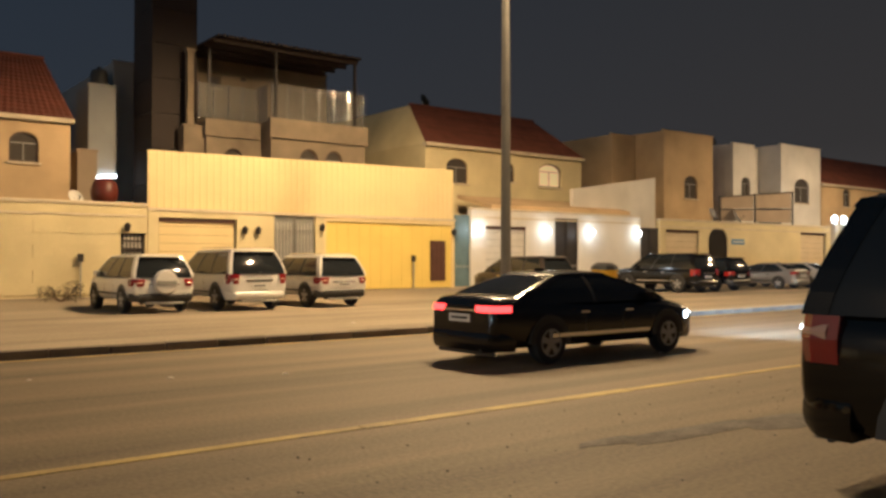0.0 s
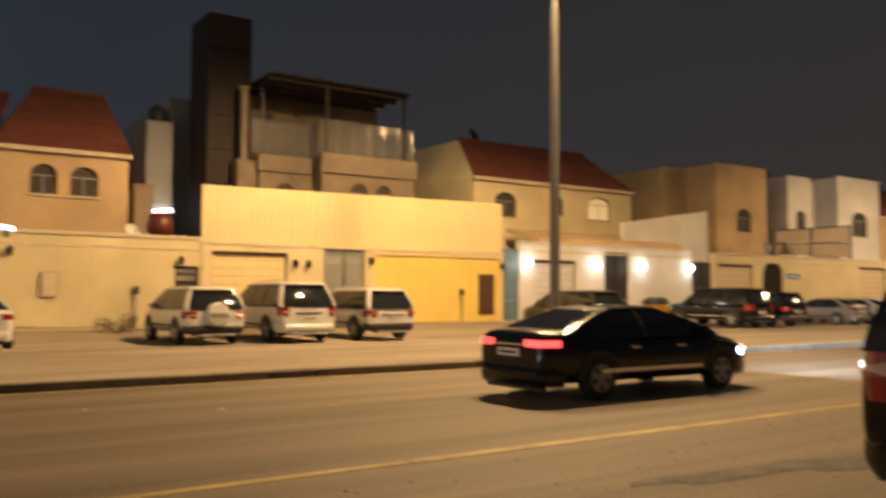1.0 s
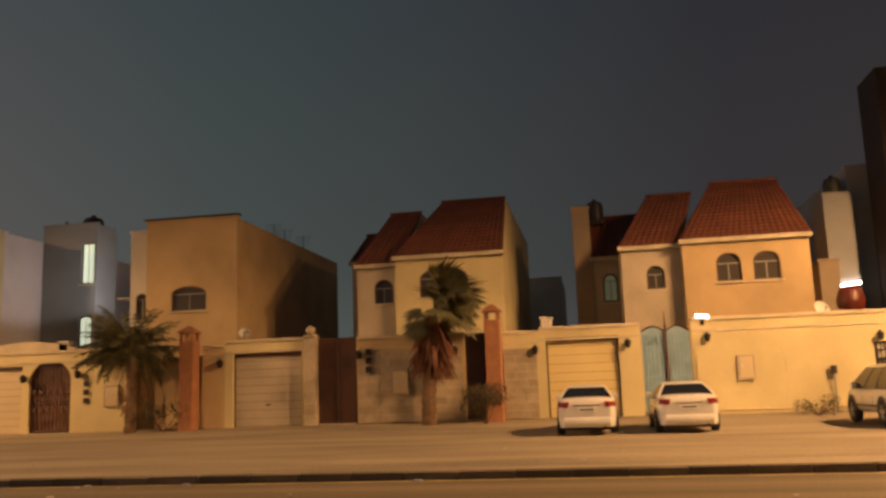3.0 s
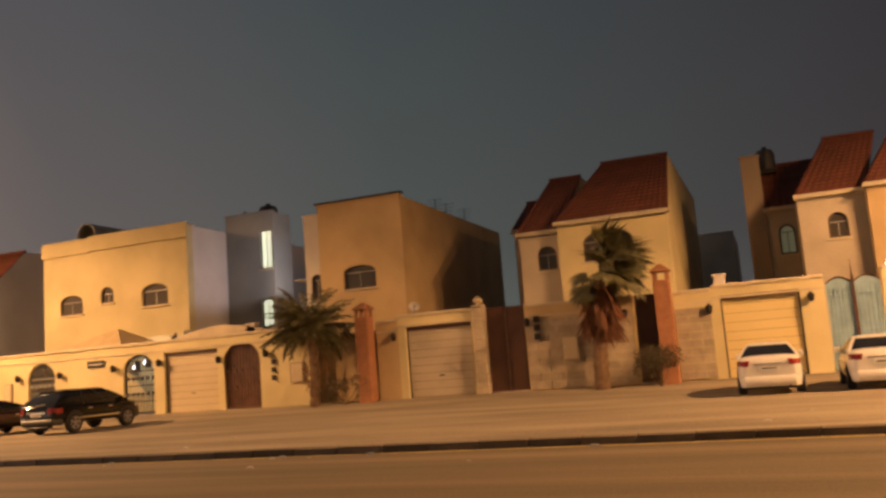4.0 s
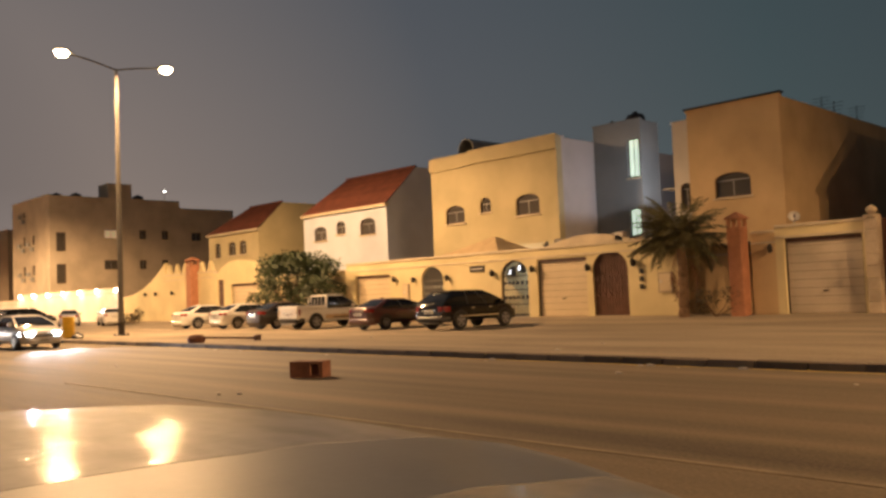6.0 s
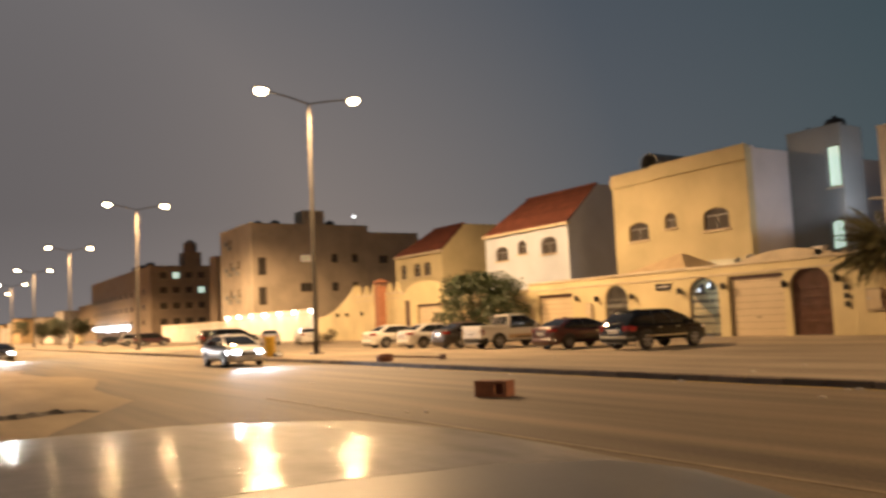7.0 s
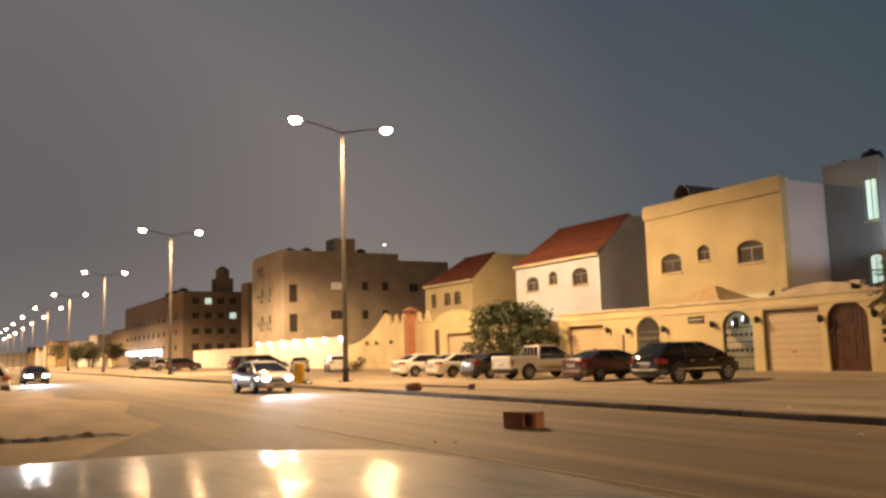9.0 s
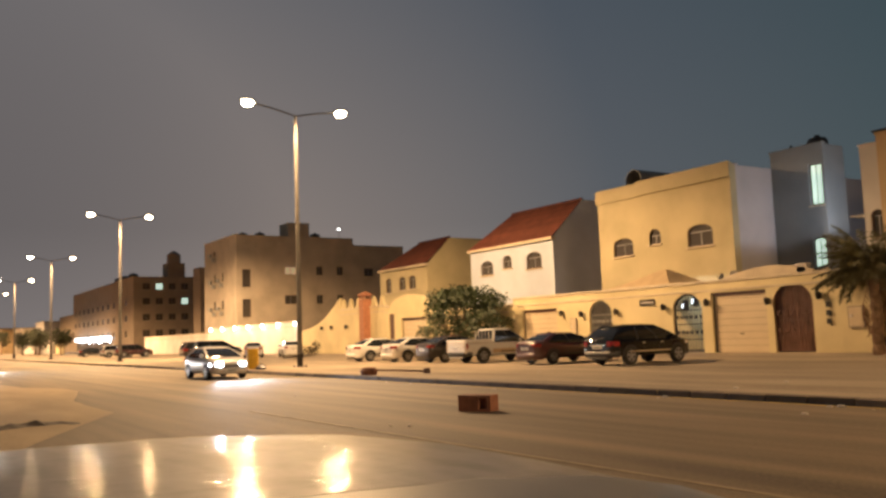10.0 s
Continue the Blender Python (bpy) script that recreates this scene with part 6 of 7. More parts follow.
    if kind == "pickup":
        mb = MB()
        mb.box(-0.78, 0.78, -2.52, -0.95, 1.02, 1.125)
        part("load_bed", mb, "trim", t, "dark open load bed")
        for sx in (-1, 1):
            mb = MB()
            mb.box(min(sx * 0.8, sx * 0.92), max(sx * 0.8, sx * 0.92), -2.6, -0.9, 1.08, 1.22, 0.03)
            part("bed_side", mb, paint, t)
        mb = MB()
        mb.box(-0.88, 0.88, -2.66, -2.58, 0.75, 1.24, 0.02)
        part("tailgate", mb, paint, t)
        for i in range(5):
            mb = MB()
            u = -0.6 + 0.3 * i
            mb.tube((u, -0.93, 1.15), (u, -0.93, 1.72), 0.02, None, 6)
            part("guard_bar", mb, "white_plastic", t)
    if stripe:
        for sx in (-1, 1):
            mb = MB()
            mb.box(sx * (W / 2 + 0.006) - 0.004, sx * (W / 2 + 0.006) + 0.004, -0.9, 1.0, zb + 0.12, zb + 0.35)
            part("side_stripe", mb, stripe, t)
    return t


car("car", "white boxy off-road wagon with a spare wheel cover", 8.85, 27.4, 0, "suv", "white_paint", spare=True, category="suv")
car("car", "white full-size wagon with roof rails and dark glass", 11.75, 27.3, 0, "big", "white_paint", rails=True, category="suv")
car("car", "white family wagon with dark rear glass", 14.8, 27.0, 0, "suv", "white_paint", rails=True, category="suv")
car("car", "dark grey wagon beside the street lamp", 25.75, 27.6, 0, "suv", "dark_paint", category="suv")
car("car", "large black wagon with bright rims", 36.1, 27.8, 0, "big", "black_paint", category="suv")
car("car", "black wagon beside a larger one", 39.0, 27.6, 0, "suv", "black_paint", category="suv")
car("car", "grey saloon parked nose to the wall", 44.9, 27.4, 0, "sedan", "grey_paint")
car("car", "silver saloon partly hidden by others", 48.0, 27.4, 0, "sedan", "silver_paint")
car("car", "white saloon parked before a yellow garage", -0.3, 27.9, 0, "sedan", "white_paint")
car("car", "white saloon parked before the blue gate", 2.6, 27.8, 0, "sedan", "white_paint")
car("car", "black wagon parked by the iron gate", -26.75, 27.4, 0, "sport", "black_paint", category="suv")
car("car", "dark red saloon parked nose to the wall", -31.7, 27.3, 0, "sedan", "red_paint")
car("car", "white crew cab pickup with sand-coloured stripes", -37.5, 27.6, 0, "pickup", "white_paint", category="pickup", stripe="sand_paint")
car("car", "dark saloon parked under the tree", -41.2, 27.4, 0, "sedan", "dark_paint")
car("car", "white coupe-like saloon parked in a row", -45.2, 27.3, 0, "sedan", "white_paint")
car("car", "white saloon at the end of a row", -50.0, 27.3, 0, "sedan", "white_paint")
car("car", "silver saloon by the white lit wall", -80.0, 29.5, 68, "sedan", "silver_paint")
car("car", "white saloon by the curved wall", -72.0, 30.0, 75, "sedan", "white_paint")
car("car", "black wagon by the white wall", -86.5, 28.0, 0, "suv", "black_paint", category="suv")
car("car", "grey wagon beside a black one", -91.0, 28.0, 0, "suv", "dark_paint", category="suv")
car("car", "white van-like wagon far down the street", -128, 27.0, 0, "suv", "white_paint", category="suv")
car("car", "dark red wagon far down the street", -121, 27.5, 0, "suv", "red_paint", category="suv")
car("car", "dark saloon far down the street", -146, 27.0, 0, "sedan", "black_paint")
car("car", "white saloon on the road with head lamps lit", -39.6, 12.7, -90, "sedan", "white_paint", z=0.0, lights=(True, False))
car("car", "distant car with dazzling head lamps", -78, 5.7, -88, "sedan", "dark_paint", z=0.0, lights=(True, False))
car("car", "black saloon on the road with lamps lit", 11.0, 10.5, -90, "saloon", "black_paint", z=0.0, lights=(True, True))
car("car", "white wagon parked on the near side", -40.9, -1.75, 180, "big", "white_paint", z=0.0, category="suv")
car("car", "white wagon parked farther on the near side", -50.0, 0.06, 180, "suv", "white_paint", z=0.0, category="suv")
car("car", "white car with a chrome grille on the near side", -21.7, -3.15, 0, "suv", "white_paint", z=0.0, category="suv")
car("car", "black wagon parked tail to the road, close by", 6.80, 0.68, 180, "tall", "shade_paint", z=0.0, category="suv").scale = (1.0, 1.0, 1.1)
for hx, hy in ((13.61, 9.9), (13.61, 11.1)):
    lamp("head_lamp_beam", "SPOT", (hx, hy, 0.68), 11000, (0.86, 0.92, 1.0), (hx + 24, hy + 0.5, 0.75), 0.15, 34, 1.0).scale = (2.6, 1.0, 1.0)
for hx, hy in ((-37.0, 12.1), (-37.0, 13.3)):
    lamp("head_lamp_beam", "SPOT", (hx, hy, 0.7), 1500, (0.95, 0.97, 1.0), (hx + 14, hy + 0.5, 0.3), 0.08, 60, 0.9)
for hx, hy in ((-75.3, 5.2), (-75.3, 6.3)):
    lamp("head_lamp_beam", "SPOT", (hx, hy, 0.75), 4000, (1.0, 0.95, 0.85), (hx + 20, hy, 0.5), 0.1, 70, 0.9)


# ---- plants ----
def frond(length, droop, width, n=26):
    """One feather palm frond along x: arched rib with fine leaflets on both sides."""
    mb = MB()
    pts = []
    for i in range(n + 1):
        s = i / n
        pts.append(Vector((length * s * (1 - 0.22 * s * droop), 0.12 * length * s * s * random.uniform(-0.2, 1), length * (0.30 * s - droop * 0.8 * s * s))))
    for a, b in zip(pts[::2], pts[2::2]):
        mb.tube(a, b, 0.016, 0.013, 3)
    for i in range(3, n + 1):
        s = i / n
        ll = width * (0.5 + 0.8 * math.sin(math.pi * min(1, s * 0.85 + 0.1))) * random.uniform(0.75, 1.15)
        for sg in (-1, 1):
            p = pts[i] * 0.5 + pts[i - 1] * 0.5 if sg > 0 else pts[i]
            q = p + Vector((ll * random.uniform(0.45, 0.75), sg * ll * random.uniform(0.4, 0.75), -ll * random.uniform(0.1, 0.75)))
            w = 0.02
            mb.face(p + Vector((-w, 0, 0)), p + Vector((w, 0, 0.01)), (p + q) / 2 + Vector((w, 0, 0.03)), q, (p + q) / 2 + Vector((-w, 0, 0.02)))
    return mb


def palm(x, y, label, trunk_h, wind, skirt, spread, count, seed):
    random.seed(seed)
    t = thing("palm_tree", (x, y, walk_z(y)), label, "palm tree")
    mb = MB()
    k = 9
    rings = []
    for i in range(15):
        z = trunk_h * i / 14
        r = 0.22 - 0.04 * i / 14 + (0.045 if i % 2 else 0)
        rings.append([(r * math.cos(6.283 * j / k) + 0.05 * math.sin(z), r * math.sin(6.283 * j / k), z - 0.05) for j in range(k)])
    mb.loft(rings)
    part("trunk", mb, "bark", t)
    protos = [frond(spread * q, d, 0.42 * w).mesh("frond", M["frond"]) for q, d, w in ((1.0, 0.6, 0.9), (0.8, 0.85, 0.9), (1.05, 0.45, 0.8), (0.7, 0.7, 1))]
    dead = [frond(spread * 0.95, 0.9, 0.42, 12).mesh("dry_frond", M["dead_frond"]) for _ in range(2)]
    for i in range(count):
        az = 360 * i / count + random.uniform(-14, 14)
        el = random.uniform(-12, 80)
        dv = Vector((math.cos(radians(az)) * math.cos(radians(el)) + wind, math.sin(radians(az)) * math.cos(radians(el)), math.sin(radians(el)))).normalized()
        ob = part("frond", protos[i % 4], "frond", t)
        az2, el2 = math.degrees(math.atan2(dv.y, dv.x)), math.degrees(math.asin(max(-1, min(1, dv.z))))
        ob.matrix_local = pose(0, 0, trunk_h + 0.1 + 0.25 * random.random(), random.uniform(-25, 25), -el2 + 12, az2)
    for i in range(skirt):
        az = 360 * i / skirt + random.uniform(-12, 12)
        ob = part("dry_frond", dead[i % 2], "dead_frond", t, "dry brown hanging frond")
        ob.matrix_local = pose(0.12 * math.cos(radians(az)), 0.12 * math.sin(radians(az)), trunk_h - 0.1 - 0.9 * random.random(), random.uniform(-20, 20), random.uniform(48, 66), az)
    return t


def fan_leaf(stalk, blade, spread, n, droop, rng):
    """A fan palm leaf along x: stalk, then pleated blades that fan out, bend and fray."""
    mb = MB()
    mb.tube((0, 0, 0), (stalk, 0, 0.02), 0.016, 0.012, 4)
    for i in range(n):
        a = radians(spread) * (i / (n - 1) - 0.5) + rng.uniform(-0.04, 0.04)
        ll = blade * (0.72 + 0.28 * math.cos(a)) * rng.uniform(0.85, 1.1)
        c, d = math.cos(a), math.sin(a)
        w = 0.045
        pts = [Vector((stalk + c * ll * q, d * ll * q, 0.03 - droop * ll * q * q)) for q in (0.0, 0.4, 0.75, 1.0)]
        pw = (0.006, w, w * 0.7, 0.004)
        for k in range(3):
            o0, o1 = Vector((-d * pw[k], c * pw[k], 0)), Vector((-d * pw[k + 1], c * pw[k + 1], 0))
            r0, r1 = Vector((0, 0, pw[k] * 0.6)), Vector((0, 0, pw[k + 1] * 0.6))
            mb.face(pts[k] - o0, pts[k] + r0, pts[k + 1] + r1, pts[k + 1] - o1)
            mb.face(pts[k] + r0, pts[k] + o0, pts[k + 1] + o1, pts[k + 1] + r1)
    return mb


def fan_palm(x, y, label, trunk_h, wind, green, dry, seed):
    """A fan palm in the wind: ringed trunk, bell of dry leaves, green crown swept aside."""
    rng = random.Random(seed)
    t = thing("palm_tree", (x, y, walk_z(y)), label, "palm tree")
    rings = []
    for i in range(23):
        z = trunk_h * i / 22
        r = 0.30 - 0.09 * i / 22 + (0.03 if i % 2 else 0) + rng.uniform(-0.008, 0.008)
        rings.append([(r * math.cos(6.283 * j / 10) + 0.3 * (z / trunk_h) ** 2, r * math.sin(6.283 * j / 10), z - 0.05) for j in range(10)])
    mb = MB()
    mb.loft(rings)
    part("trunk", mb, "bark", t)
    fresh = [fan_leaf(0.6, 1.0, 105, 20, dr, rng).mesh("frond", M["frond"]) for dr in (0.25, 0.55, 0.85, 0.4)]
    brown = [fan_leaf(0.45, 1.15, 42, 9, dr, rng).mesh("dry_frond", M["dead_frond"]) for dr in (-0.05, 0.08, 0.15)]
    for i in range(green):
        az, el = radians(rng.uniform(0, 360)), radians(rng.uniform(-8, 80))
        dv = Vector((math.cos(az) * math.cos(el), math.sin(az) * math.cos(el), math.sin(el))) + Vector(wind)
        dv.normalize()
        ob = part("frond", fresh[i % 4], "frond", t)
        k = rng.uniform(0.8, 1.3)
        ob.matrix_local = pose(0.3, 0, trunk_h + rng.uniform(-0.15, 0.5), 0, 0, math.degrees(math.atan2(dv.y, dv.x))) @ pose(0, 0, 0, 0, -math.degrees(math.asin(dv.z)), 0) @ pose(0, 0, 0, rng.uniform(-70, 70), 0, 0) @ Matrix.Scale(k, 4)
    for i in range(15):
        ob = part("frond", fresh[i % 4], "frond", t)
        ob.matrix_local = pose(0.2, 0, trunk_h - 0.1, 0, 0, rng.uniform(100, 260)) @ pose(0, 0, 0, 0, rng.uniform(-25, 40), 0) @ pose(0, 0, 0, rng.uniform(-60, 60), 0, 0) @ Matrix.Scale(0.78, 4)
    for i in range(dry):
        az = 360 * i / dry * 7.3
        z = trunk_h + 0.3 - 1.2 * (i / dry)
        ob = part("dry_frond", brown[i % 3], "dead_frond", t, "dry brown hanging frond")
        ob.matrix_local = pose(0.22 + 0.1 * math.cos(radians(az)), 0.1 * math.sin(radians(az)), z, 0, 0, az) @ pose(0, 0, 0, 0, rng.uniform(68, 87), 0) @ pose(0, 0, 0, rng.uniform(-80, 80), 0, 0) @ Matrix.Scale(rng.uniform(0.8, 1.2), 4)
    return t


fan_palm(-6.32, 32.3, "wind-blown fan palm with a skirt of dry fronds", 4.15, (1.05, 0.1, 0.05), 56, 120, 11)
palm(-18.8, 32.4, "bushy date palm drooping over the wall", 3.0, -0.16, 3, 2.45, 104, 12)


def leaf_cloud(centres, per, leaf, seed, squash=0.8):
    """Many small folded leaves round a set of clump centres (x, y, z, radius)."""
    rng = random.Random(seed)
    v, f = [], []
    for cx, cy, cz, cr in centres:
        for _ in range(int(per * cr * cr)):
            d = Vector((rng.gauss(0, 1), rng.gauss(0, 1), rng.gauss(0, 1))).normalized() * cr * (0.55 + 0.5 * rng.random() ** 0.6)
            p = Vector((cx + d.x, cy + d.y, cz + d.z * squash))
            a = Vector((rng.gauss(0, 1), rng.gauss(0, 1), rng.gauss(0, 0.6))).normalized() * leaf * (0.7 + 0.7 * rng.random())
            b = a.orthogonal().normalized() * leaf * 0.28
            n = len(v)
            v += [p, p + a * 0.5 + b, p + a, p + a * 0.5 - b]
            f.append((n, n + 1, n + 2, n + 3))
    return v, f


def leafy(name, label, category, x, y, centres, per, leaf, material, trunk_h, limbs, seed):
    t = thing(name, (x, y, walk_z(y)), label, category)
    rng = random.Random(seed)
    if trunk_h:
        mb = MB()
        pts = [(0, 0, -0.05), (0.05, 0.02, trunk_h * 0.5), (-0.04, 0.0, trunk_h)]
        for (a, b), (r0, r1) in zip(zip(pts, pts[1:]), ((0.22, 0.17), (0.17, 0.14))):
            mb.tube(a, b, r0, r1, 9)
        part("trunk", mb, "bark", t)
    for cx, cy, cz, cr in centres[:limbs]:
        mb = MB()
        m = Vector((cx * 0.45, cy * 0.45, trunk_h * 0.9 + (cz - trunk_h) * 0.35))
        mb.tube((0, 0, trunk_h * 0.9 if trunk_h else 0), m, 0.1 if trunk_h else 0.03, 0.07 if trunk_h else 0.02, 7)
        mb.tube(m, (cx, cy, cz), 0.07 if trunk_h else 0.02, 0.02, 6)
        part("limb", mb, "bark", t)
    v, f = leaf_cloud(centres, per, leaf, seed)
    me = bpy.data.meshes.new("crown")
    me.from_pydata([tuple(p) for p in v], [], f)
    me.materials.append(M[material])
    cr = part("crown", me, material, t)
    tagged(cr, kind="stuff")
    return t


rng = random.Random(21)
cl = []
for i in range(34):
    a, q = rng.uniform(0, 6.283), rng.random() ** 0.5
    zz = rng.uniform(1.5, 4.0)
    k = 1.0 - 0.35 * max(0, (zz - 2.6) / 1.5)
    cl.append((4.9 * q * k * math.cos(a), 1.7 * q * k * math.sin(a), zz, rng.uniform(0.5, 0.95)))
for i in range(16):
    u = rng.uniform(-3.6, 3.8)
    cl.append((u, rng.uniform(-0.8, 0.8), 3.5 + 0.9 * rng.random() * (1 - (u / 4.5) ** 2), rng.uniform(0.22, 0.42)))
leafy("tree", "broad dense green street tree with a low crown", "tree", -45.7, 31.0, cl, 440, 0.20, "leaf", 1.6, 9, 5)
cl = [(rng.uniform(-0.6, 0.6), rng.uniform(-0.3, 0.3), rng.uniform(0.4, 1.5), rng.uniform(0.3, 0.5)) for _ in range(9)]
leafy("shrub", "dry dark shrub at the foot of the column", "shrub", -4.1, 32.1, cl, 1100, 0.085, "shrub", 0, 6, 6)
cl = [(rng.uniform(-0.9, 0.9), rng.uniform(-0.3, 0.3), rng.uniform(0.2, 0.55), rng.uniform(0.22, 0.36)) for _ in range(8)]
leafy("shrub", "low dry shrub by the wall", "shrub", 7.6, 31.8, cl, 900, 0.08, "shrub", 0, 5, 7)
cl = [(rng.uniform(-0.9, 0.9), rng.uniform(-0.3, 0.3), rng.uniform(0.4, 1.6), rng.uniform(0.3, 0.5)) for _ in range(9)]
leafy("shrub", "dark dense shrub in the planted recess", "shrub", -17.4, 32.5, cl, 1000, 0.085, "shrub", 0, 5, 8)
cl = [(rng.uniform(-1.0, 1.0), rng.uniform(-0.3, 0.3), rng.uniform(0.3, 0.9), rng.uniform(0.3, 0.5)) for _ in range(6)]
leafy("shrub", "low shrub by the curved wall", "shrub", -71.0, 31.5, cl, 300, 0.2, "shrub", 0, 4, 9)


for k, (tx, ty, hgt) in enumerate(((-230, 30, 6.5), (-245, 31, 7.5), (-262, 30, 6.0), (-330, 31, 8.0), (-205, 31, 5.5))):
    r2 = random.Random(60 + k)
    cl = [(r2.uniform(-3.4, 3.4), r2.uniform(-2, 2), r2.uniform(hgt * 0.4, hgt * 0.9), r2.uniform(0.9, 1.6)) for _ in range(14)]
    leafy("tree", "dark street tree far down the street", "tree", tx, ty, cl, 60, 0.5, "far_green", 2.2, 5, 70 + k)


# ---- bins, bags and litter ----
def bin_(x, y, label, bag=True, size=(1, 1, 1)):
    t = thing("litter_bin", (x, y, walk_z(y)), label, "litter bin", "litter bins")
    t.scale = size
    mb = MB()
    mb.turned([(0.30, 0.0), (0.36, 0.05), (0.40, 0.35), (0.40, 0.72), (0.43, 0.74), (0.43, 0.82), (0.40, 0.84), (0.41, 1.22), (0.44, 1.24), (0.44, 1.3), (0.38, 1.3), (0.37, 1.2)], (0, 0, 0), 18)
    part("drum", mb, "yellow_plastic", t, "", True)
    if bag:
        mb = MB()
        mb.turned([(0.37, 1.22), (0.47, 1.28), (0.42, 1.4), (0.25, 1.5), (0.03, 1.46)], (0, 0, 0), 11)
        part("bag_liner", mb, "black_bag", t, "black bag bulging from the rim")


bin_(21.0, 18.55, "yellow plastic litter bin with a full black bag")
bin_(-45.2, 16.6, "yellow plastic litter bin near the kerb", False, (0.78, 0.78, 0.86))


def bag(x, y, s, material, label, seed, sx=1.0):
    rng = random.Random(seed)
    mb = MB()
    z0 = walk_z(y)
    rings = []
    for h, r in ((0.0, 0.8), (0.25, 1.05), (0.55, 0.95), (0.8, 0.6), (0.95, 0.25), (1.1, 0.3)):
        rings.append([(x + sx * s * r * (0.85 + 0.3 * rng.random()) * math.cos(6.283 * i / 12), y + s * r * (0.85 + 0.3 * rng.random()) * math.sin(6.283 * i / 12), z0 - 0.004 + s * h) for i in range(12)])
    mb.loft(rings)
    solo("rubbish_bag", mb, material, label, "rubbish bag", "rubbish bags")


bag(18.4, 18.6, 0.34, "black_bag", "knotted black rubbish bag on the pavement", 1, 1.2)
bag(18.95, 18.45, 0.3, "black_bag", "knotted black rubbish bag on the pavement", 2)
bag(19.75, 18.4, 0.25, "green_bag", "small green plastic bag on the pavement", 3, 1.4)
bag(-44.2, 16.7, 0.3, "black_bag", "black rubbish bag beside a bin", 4)
bag(15.9, 18.6, 0.16, "litter", "crumpled white plastic bag", 5, 1.6)
rng = random.Random(33)
for i in range(26):
    x, y = rng.uniform(-30, 22), rng.choice((rng.uniform(7.5, 15.1), rng.uniform(14.6, 15.15), rng.uniform(15.8, 22)))
    s = rng.uniform(0.02, 0.05)
    mb = MB()
    z0 = (walk_z(y) if y > 15.5 else 0.0) - 0.002
    mb.loft([[(x + s * k * math.cos(1.05 * j + i) * 1.5, y + s * k * math.sin(1.05 * j + i), z0 + h) for j in range(6)] for k, h in ((1, 0), (1.1, s * .4), (0.5, s * .8))])
    solo("litter_scrap", mb, "litter", "small pale scrap of litter on the ground", "litter", "litter scraps")
for x in (-7.6, -9.6, -14.0, -3.2):
    s = 0.055
    mb = MB()
    mb.loft([[(x + s * k * math.cos(1.05 * j) * 1.8, 15.12 + 0.6 * s * k * math.sin(1.05 * j), h - 0.002) for j in range(6)] for k, h in ((1, 0), (1.1, s * .5), (0.5, s * .9))])
    solo("litter_scrap", mb, "litter", "crumpled pale litter in the gutter", "litter", "litter scraps")
# loose gravel on the near shoulder
rng = random.Random(51)
mb = MB()
for i in range(200):
    x, y = rng.uniform(1.0, 12.0), rng.uniform(1.5, 6.7)
    s = rng.uniform(0.004, 0.012)
    mb.loft([[(x + s * k * math.cos(1.26 * j + i), y + s * k * math.sin(1.26 * j + i), h) for j in range(5)] for k, h in ((1, -0.002), (1.1, s * .6), (0.5, s * 1.1))])
solo("gravel", mb, "asphalt_dark", "loose gravel scattered on the dusty shoulder", "gravel", kind="stuff")
# hollow block lying in the road
t = thing("hollow_block", (-15.0, 10.5, 0.0), "reddish brown hollow concrete block lying on the road", "block", rz=28)
for nm, bx in (("end_wall", (-0.38, -0.30, -0.2, 0.2, 0.0, 0.34)), ("web", (0.04, 0.10, -0.2, 0.2, 0.056, 0.284)), ("end_wall", (0.30, 0.38, -0.2, 0.2, 0.0, 0.34)),
               ("face", (-0.299, 0.299, -0.2, 0.2, 0.0, 0.055)), ("face", (-0.299, 0.299, -0.2, 0.2, 0.285, 0.34)), ("filled_core", (-0.299, 0.039, -0.192, 0.19, 0.056, 0.284))):
    mb = MB()
    mb.box(*bx)
    part(nm, mb, "crate", t)
# fallen sign post on the kerb
t = thing("fallen_post", (-30.2, 15.9, walk_z(16)), "rusty fallen post with a lump of concrete at its foot", "post")
mb = MB()
mb.turned([(0.12, -0.02), (0.32, 0.02), (0.36, 0.18), (0.25, 0.3), (0.04, 0.33)], (0, 0, 0), 9)
part("concrete_lump", mb, "crate", t)
mb = MB()
mb.tube((0.1, 0.1, 0.2), (1.0, 2.1, 0.07), 0.04)
part("post", mb, "brown_metal", t)
mb = MB()
mb.box(0.9, 1.1, 1.95, 2.2, -0.02, 0.2, 0.03)
part("post_stub", mb, "brown_metal", t)

# ---- the white car under the viewpoint: bonnet, screen base and near wing ----
own = thing("parked_car", (-2.8, 0.6, 0.0), "dusty white car seen over its broad bonnet", "car")
mb = MB()
HX = [-1.30, -1.26, -1.15, -0.95, -0.6, -0.2, 0.3, 0.7, 0.93]
HZ = [1.00, 1.13, 1.21, 1.26, 1.285, 1.30, 1.305, 1.30, 1.29]


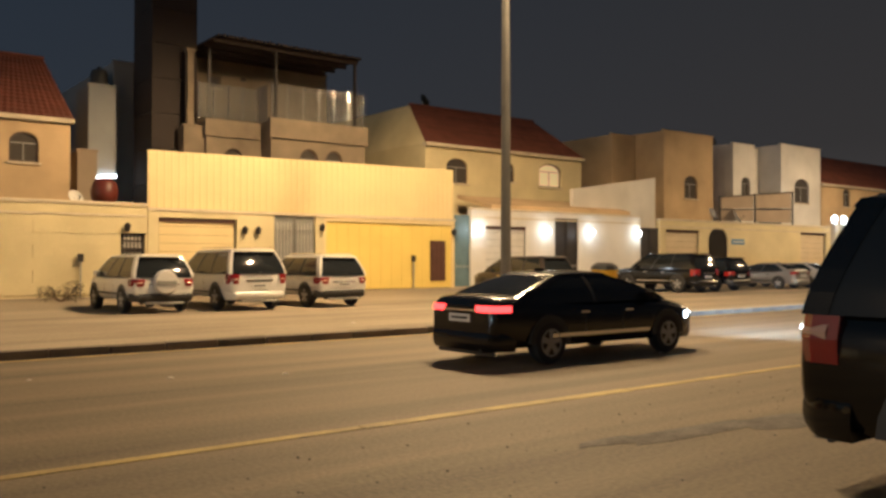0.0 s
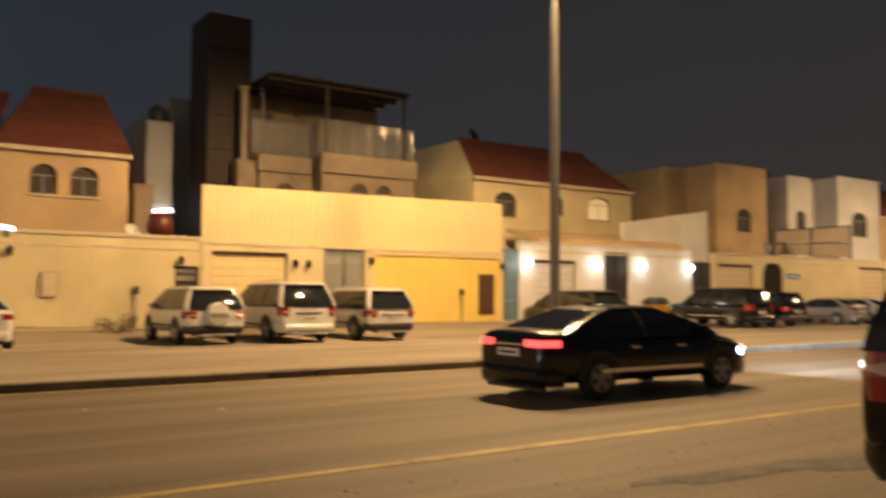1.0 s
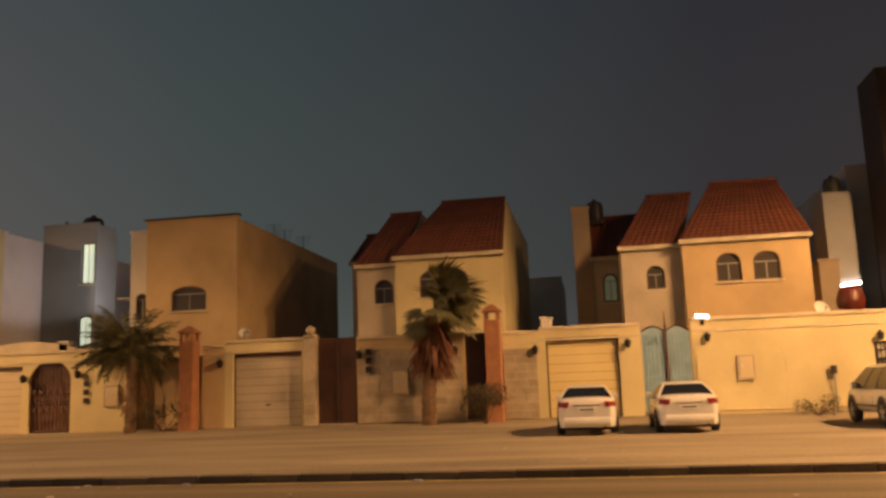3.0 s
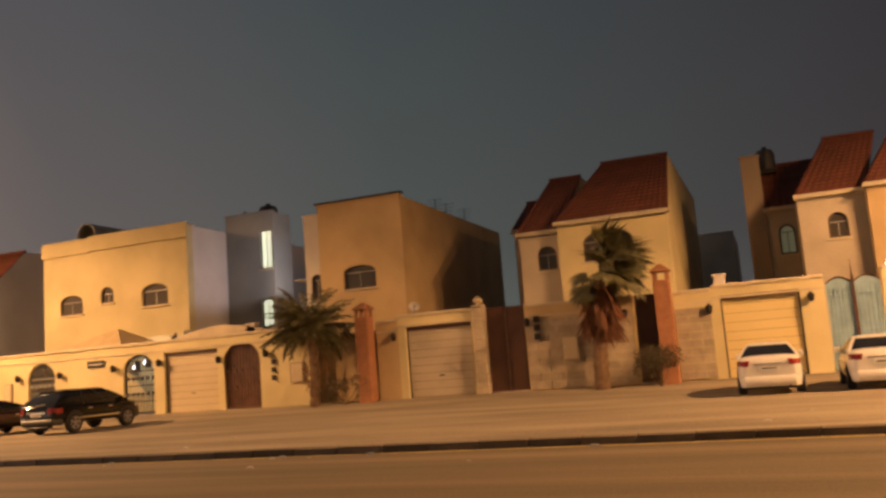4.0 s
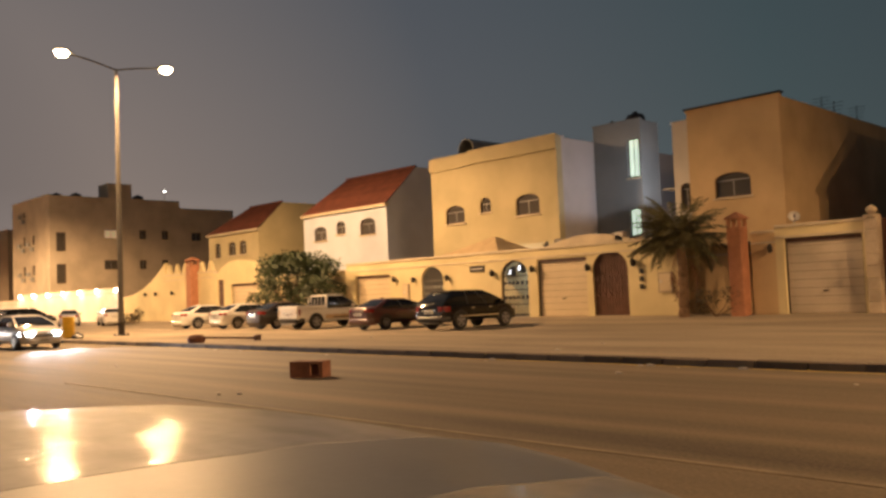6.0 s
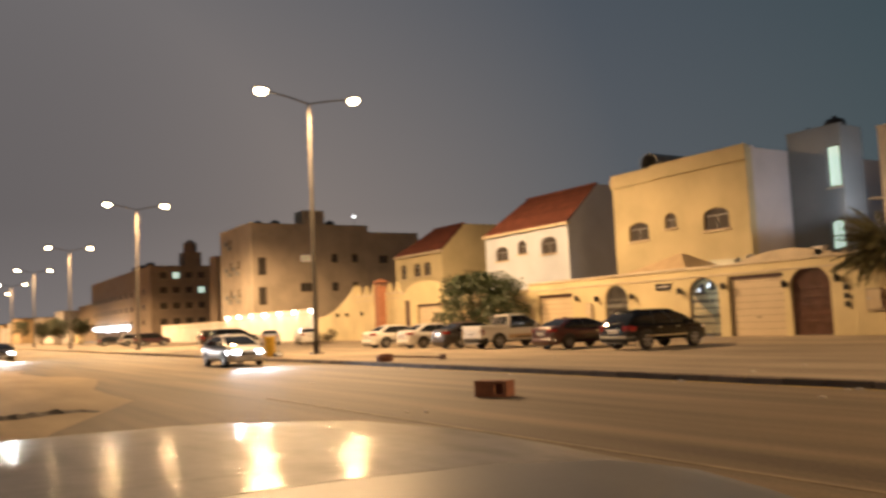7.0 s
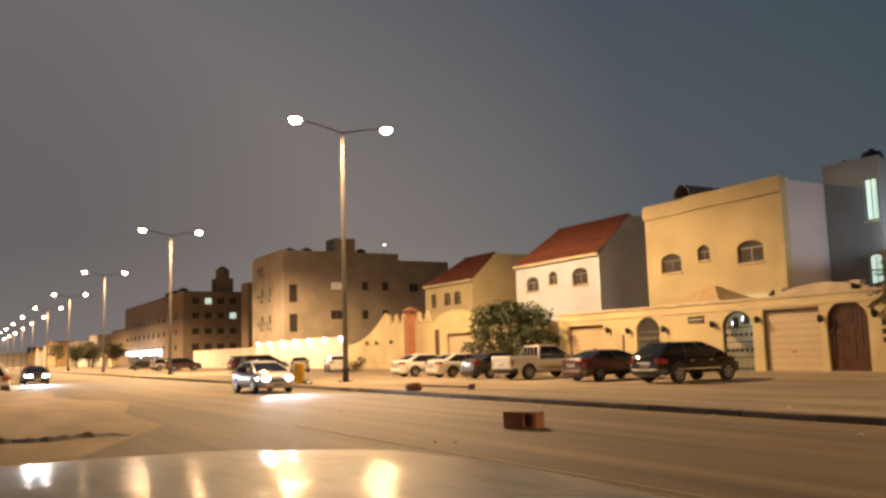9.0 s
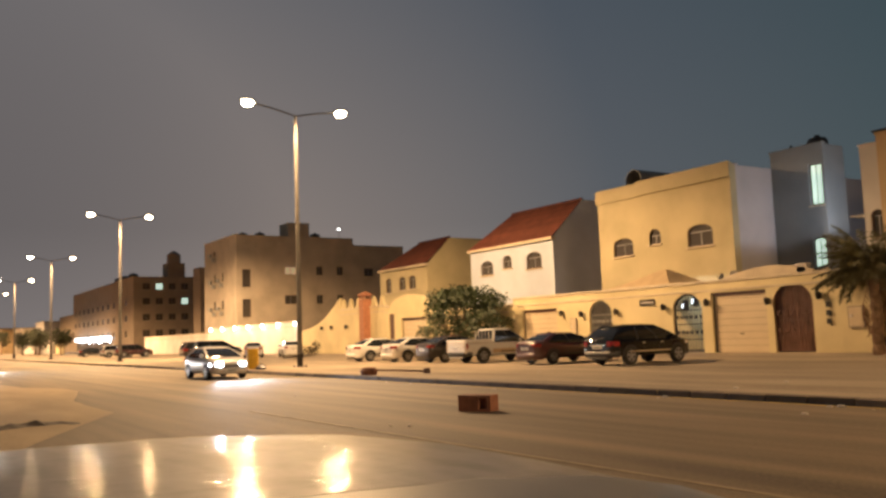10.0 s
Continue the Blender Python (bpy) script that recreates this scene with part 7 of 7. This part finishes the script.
def hood_row(hx, hz, curve, inset=0.0):
    """A cross-section of the car's upper side, rounded towards its edges."""
    n = 32
    left, right = -1.15 + inset, 1.16 - inset - 0.62 * max(0, (0.35 - hx) / 1.65) ** 1.7
    row = []
    for i in range(n + 1):
        s = -1 + 2 * i / n
        z = hz - 0.03 * s * s - 0.12 * (max(0, abs(s) - 0.82) / 0.18) ** 2.2 + 0.006 * math.exp(-((abs(s) - 0.55) / 0.07) ** 2)
        row.append((hx + curve * s * s, left + (right - left) * i / n, z))
    return [(hx + curve, left, 0.75)] + row + [(hx + curve, right, 0.75)]


mb.loft([hood_row(hx, hz, 0.10 if hx < -0.5 else (0.25 if hx > 0.9 else 0.1 if hx > 0.6 else 0.0)) for hx, hz in zip(HX, HZ)])
part("bonnet", mb, "hood_paint", own, "dusty white bonnet with lamp reflections", True)
mb = MB()
mb.box(-1.2, 1.05, -1.1, 0.95, 0.42, 0.748, 0.06)
part("front_body", mb, "white_paint", own)
mb = MB()
mb.loft([hood_row(hx, hz, cv, q) for hx, hz, cv, q in ((0.931, 1.289, 0.25, 0.0), (1.15, 1.295, 0.24, 0.0), (1.42, 1.30, 0.23, 0.10), (1.66, 1.303, 0.22, 0.22))])
part("windscreen", mb, "grey_screen_glass", own, "dark sloping base of the windscreen", True)
mb = MB()
mb.loft([hood_row(hx, hz, cv, q) for hx, hz, cv, q in ((1.661, 1.302, 0.22, 0.22), (1.72, 1.308, 0.22, 0.26), (1.9, 1.312, 0.2, 0.36), (2.4, 1.31, 0.1, 0.5))])
part("roof_edge", mb, "hood_paint", own, "", True)
mb = MB()
mb.loft([hood_row(hx, hz, cv, q) for hx, hz, cv, q in ((2.401, 1.309, 0.1, 0.5), (2.46, 1.2, 0.08, 0.3), (2.66, 1.06, 0.05, 0.0), (3.4, 1.02, 0.0, 0.0), (3.75, 0.96, -0.05, 0.0), (3.85, 0.86, -0.08, 0.0))])
part("rear_deck", mb, "hood_paint", own, "", True)
mb = MB()
mb.box(1.06, 3.8, -1.1, 1.05, 0.42, 0.748, 0.05)
part("cabin_side", mb, "white_paint", own)
mb = MB()
mb.box(1.2, 2.7, -1.15, 1.155, 0.75, 1.08, 0.03)
part("shoulder", mb, "white_paint", own)
for sy, yy in ((-1, -1.155), (1, 1.165)):
    for xa, xb in ((1.3, 2.1), (2.16, 2.95)):
        mb = MB()
        mb.box(xa - 0.9, xb - 0.9, yy - 0.006, yy + 0.006, 0.95, 1.10)
        part("side_window", mb, "car_glass", own)
        mb = MB()
        mb.box(xb - 0.2, xb - 0.03, yy - 0.02, yy + 0.02, 0.86, 0.89)
        part("door_handle", mb, "chrome", own)
    mb = MB()
    mb.box(-1.22, -1.02, sy * 0.62 - 0.22, sy * 0.62 + 0.22, 0.78, 0.94, 0.03)
    part("head_lamp", mb, "head", own)
    mb = MB()
    mb.box(3.74, 3.9, sy * 0.85 - 0.16, sy * 0.85 + 0.16, 0.74, 0.92, 0.03)
    part("tail_lamp", mb, "tail", own)
for ax in (-0.35, 2.75):
    for sy in (-1, 1):
        mb = MB()
        mb.turned([(0.2, -0.11), (0.36, -0.11), (0.38, 0), (0.36, 0.11), (0.2, 0.11)], (ax, sy * 0.86, 0.38), 18, "y")
        part("wheel", mb, "tyre", own, "", True)


# ---- kerb stones ----
kerb = MB()
kerb.box(-700, 400, KERB_Y + 0.13, KERB_Y + 0.2, -0.3, 0.13)
kerb_ob = solo("kerb", kerb, "kerb", "worn grey concrete kerb along the pavement", "kerb", kind="structure")
st = MB()
st.box(-0.492, 0.492, -0.1, 0.1, -0.3, 0.15, 0.018)
stone_mesh = st.mesh("kerb_stone", M["kerb"])
pale_mesh = st.mesh("kerb_stone", M["kerb_pale"])
rng = random.Random(3)
for i in range(250):
    ob = part("kerb_stone", pale_mesh if -190 + i > 13 else stone_mesh, "kerb", kerb_ob)
    ob.matrix_local = pose(-190 + i, KERB_Y + 0.06 + rng.uniform(-0.008, 0.008), rng.uniform(-0.008, 0.006), rng.uniform(-0.6, 0.6), 0, rng.uniform(-0.3, 0.3))
rest = MB()
for i in range(120):
    rest.box(-190.5 - 4 * (i + 1) + 0.01, -190.5 - 4 * i - 0.01, KERB_Y - 0.04, KERB_Y + 0.128, -0.3, 0.15)
for i in range(80):
    rest.box(59.5 + 4 * i + 0.01, 59.5 + 4 * (i + 1) - 0.01, KERB_Y - 0.04, KERB_Y + 0.128, -0.3, 0.15)
tagged(part("far_kerb_stones", rest, "kerb", kerb_ob), kind="stuff")
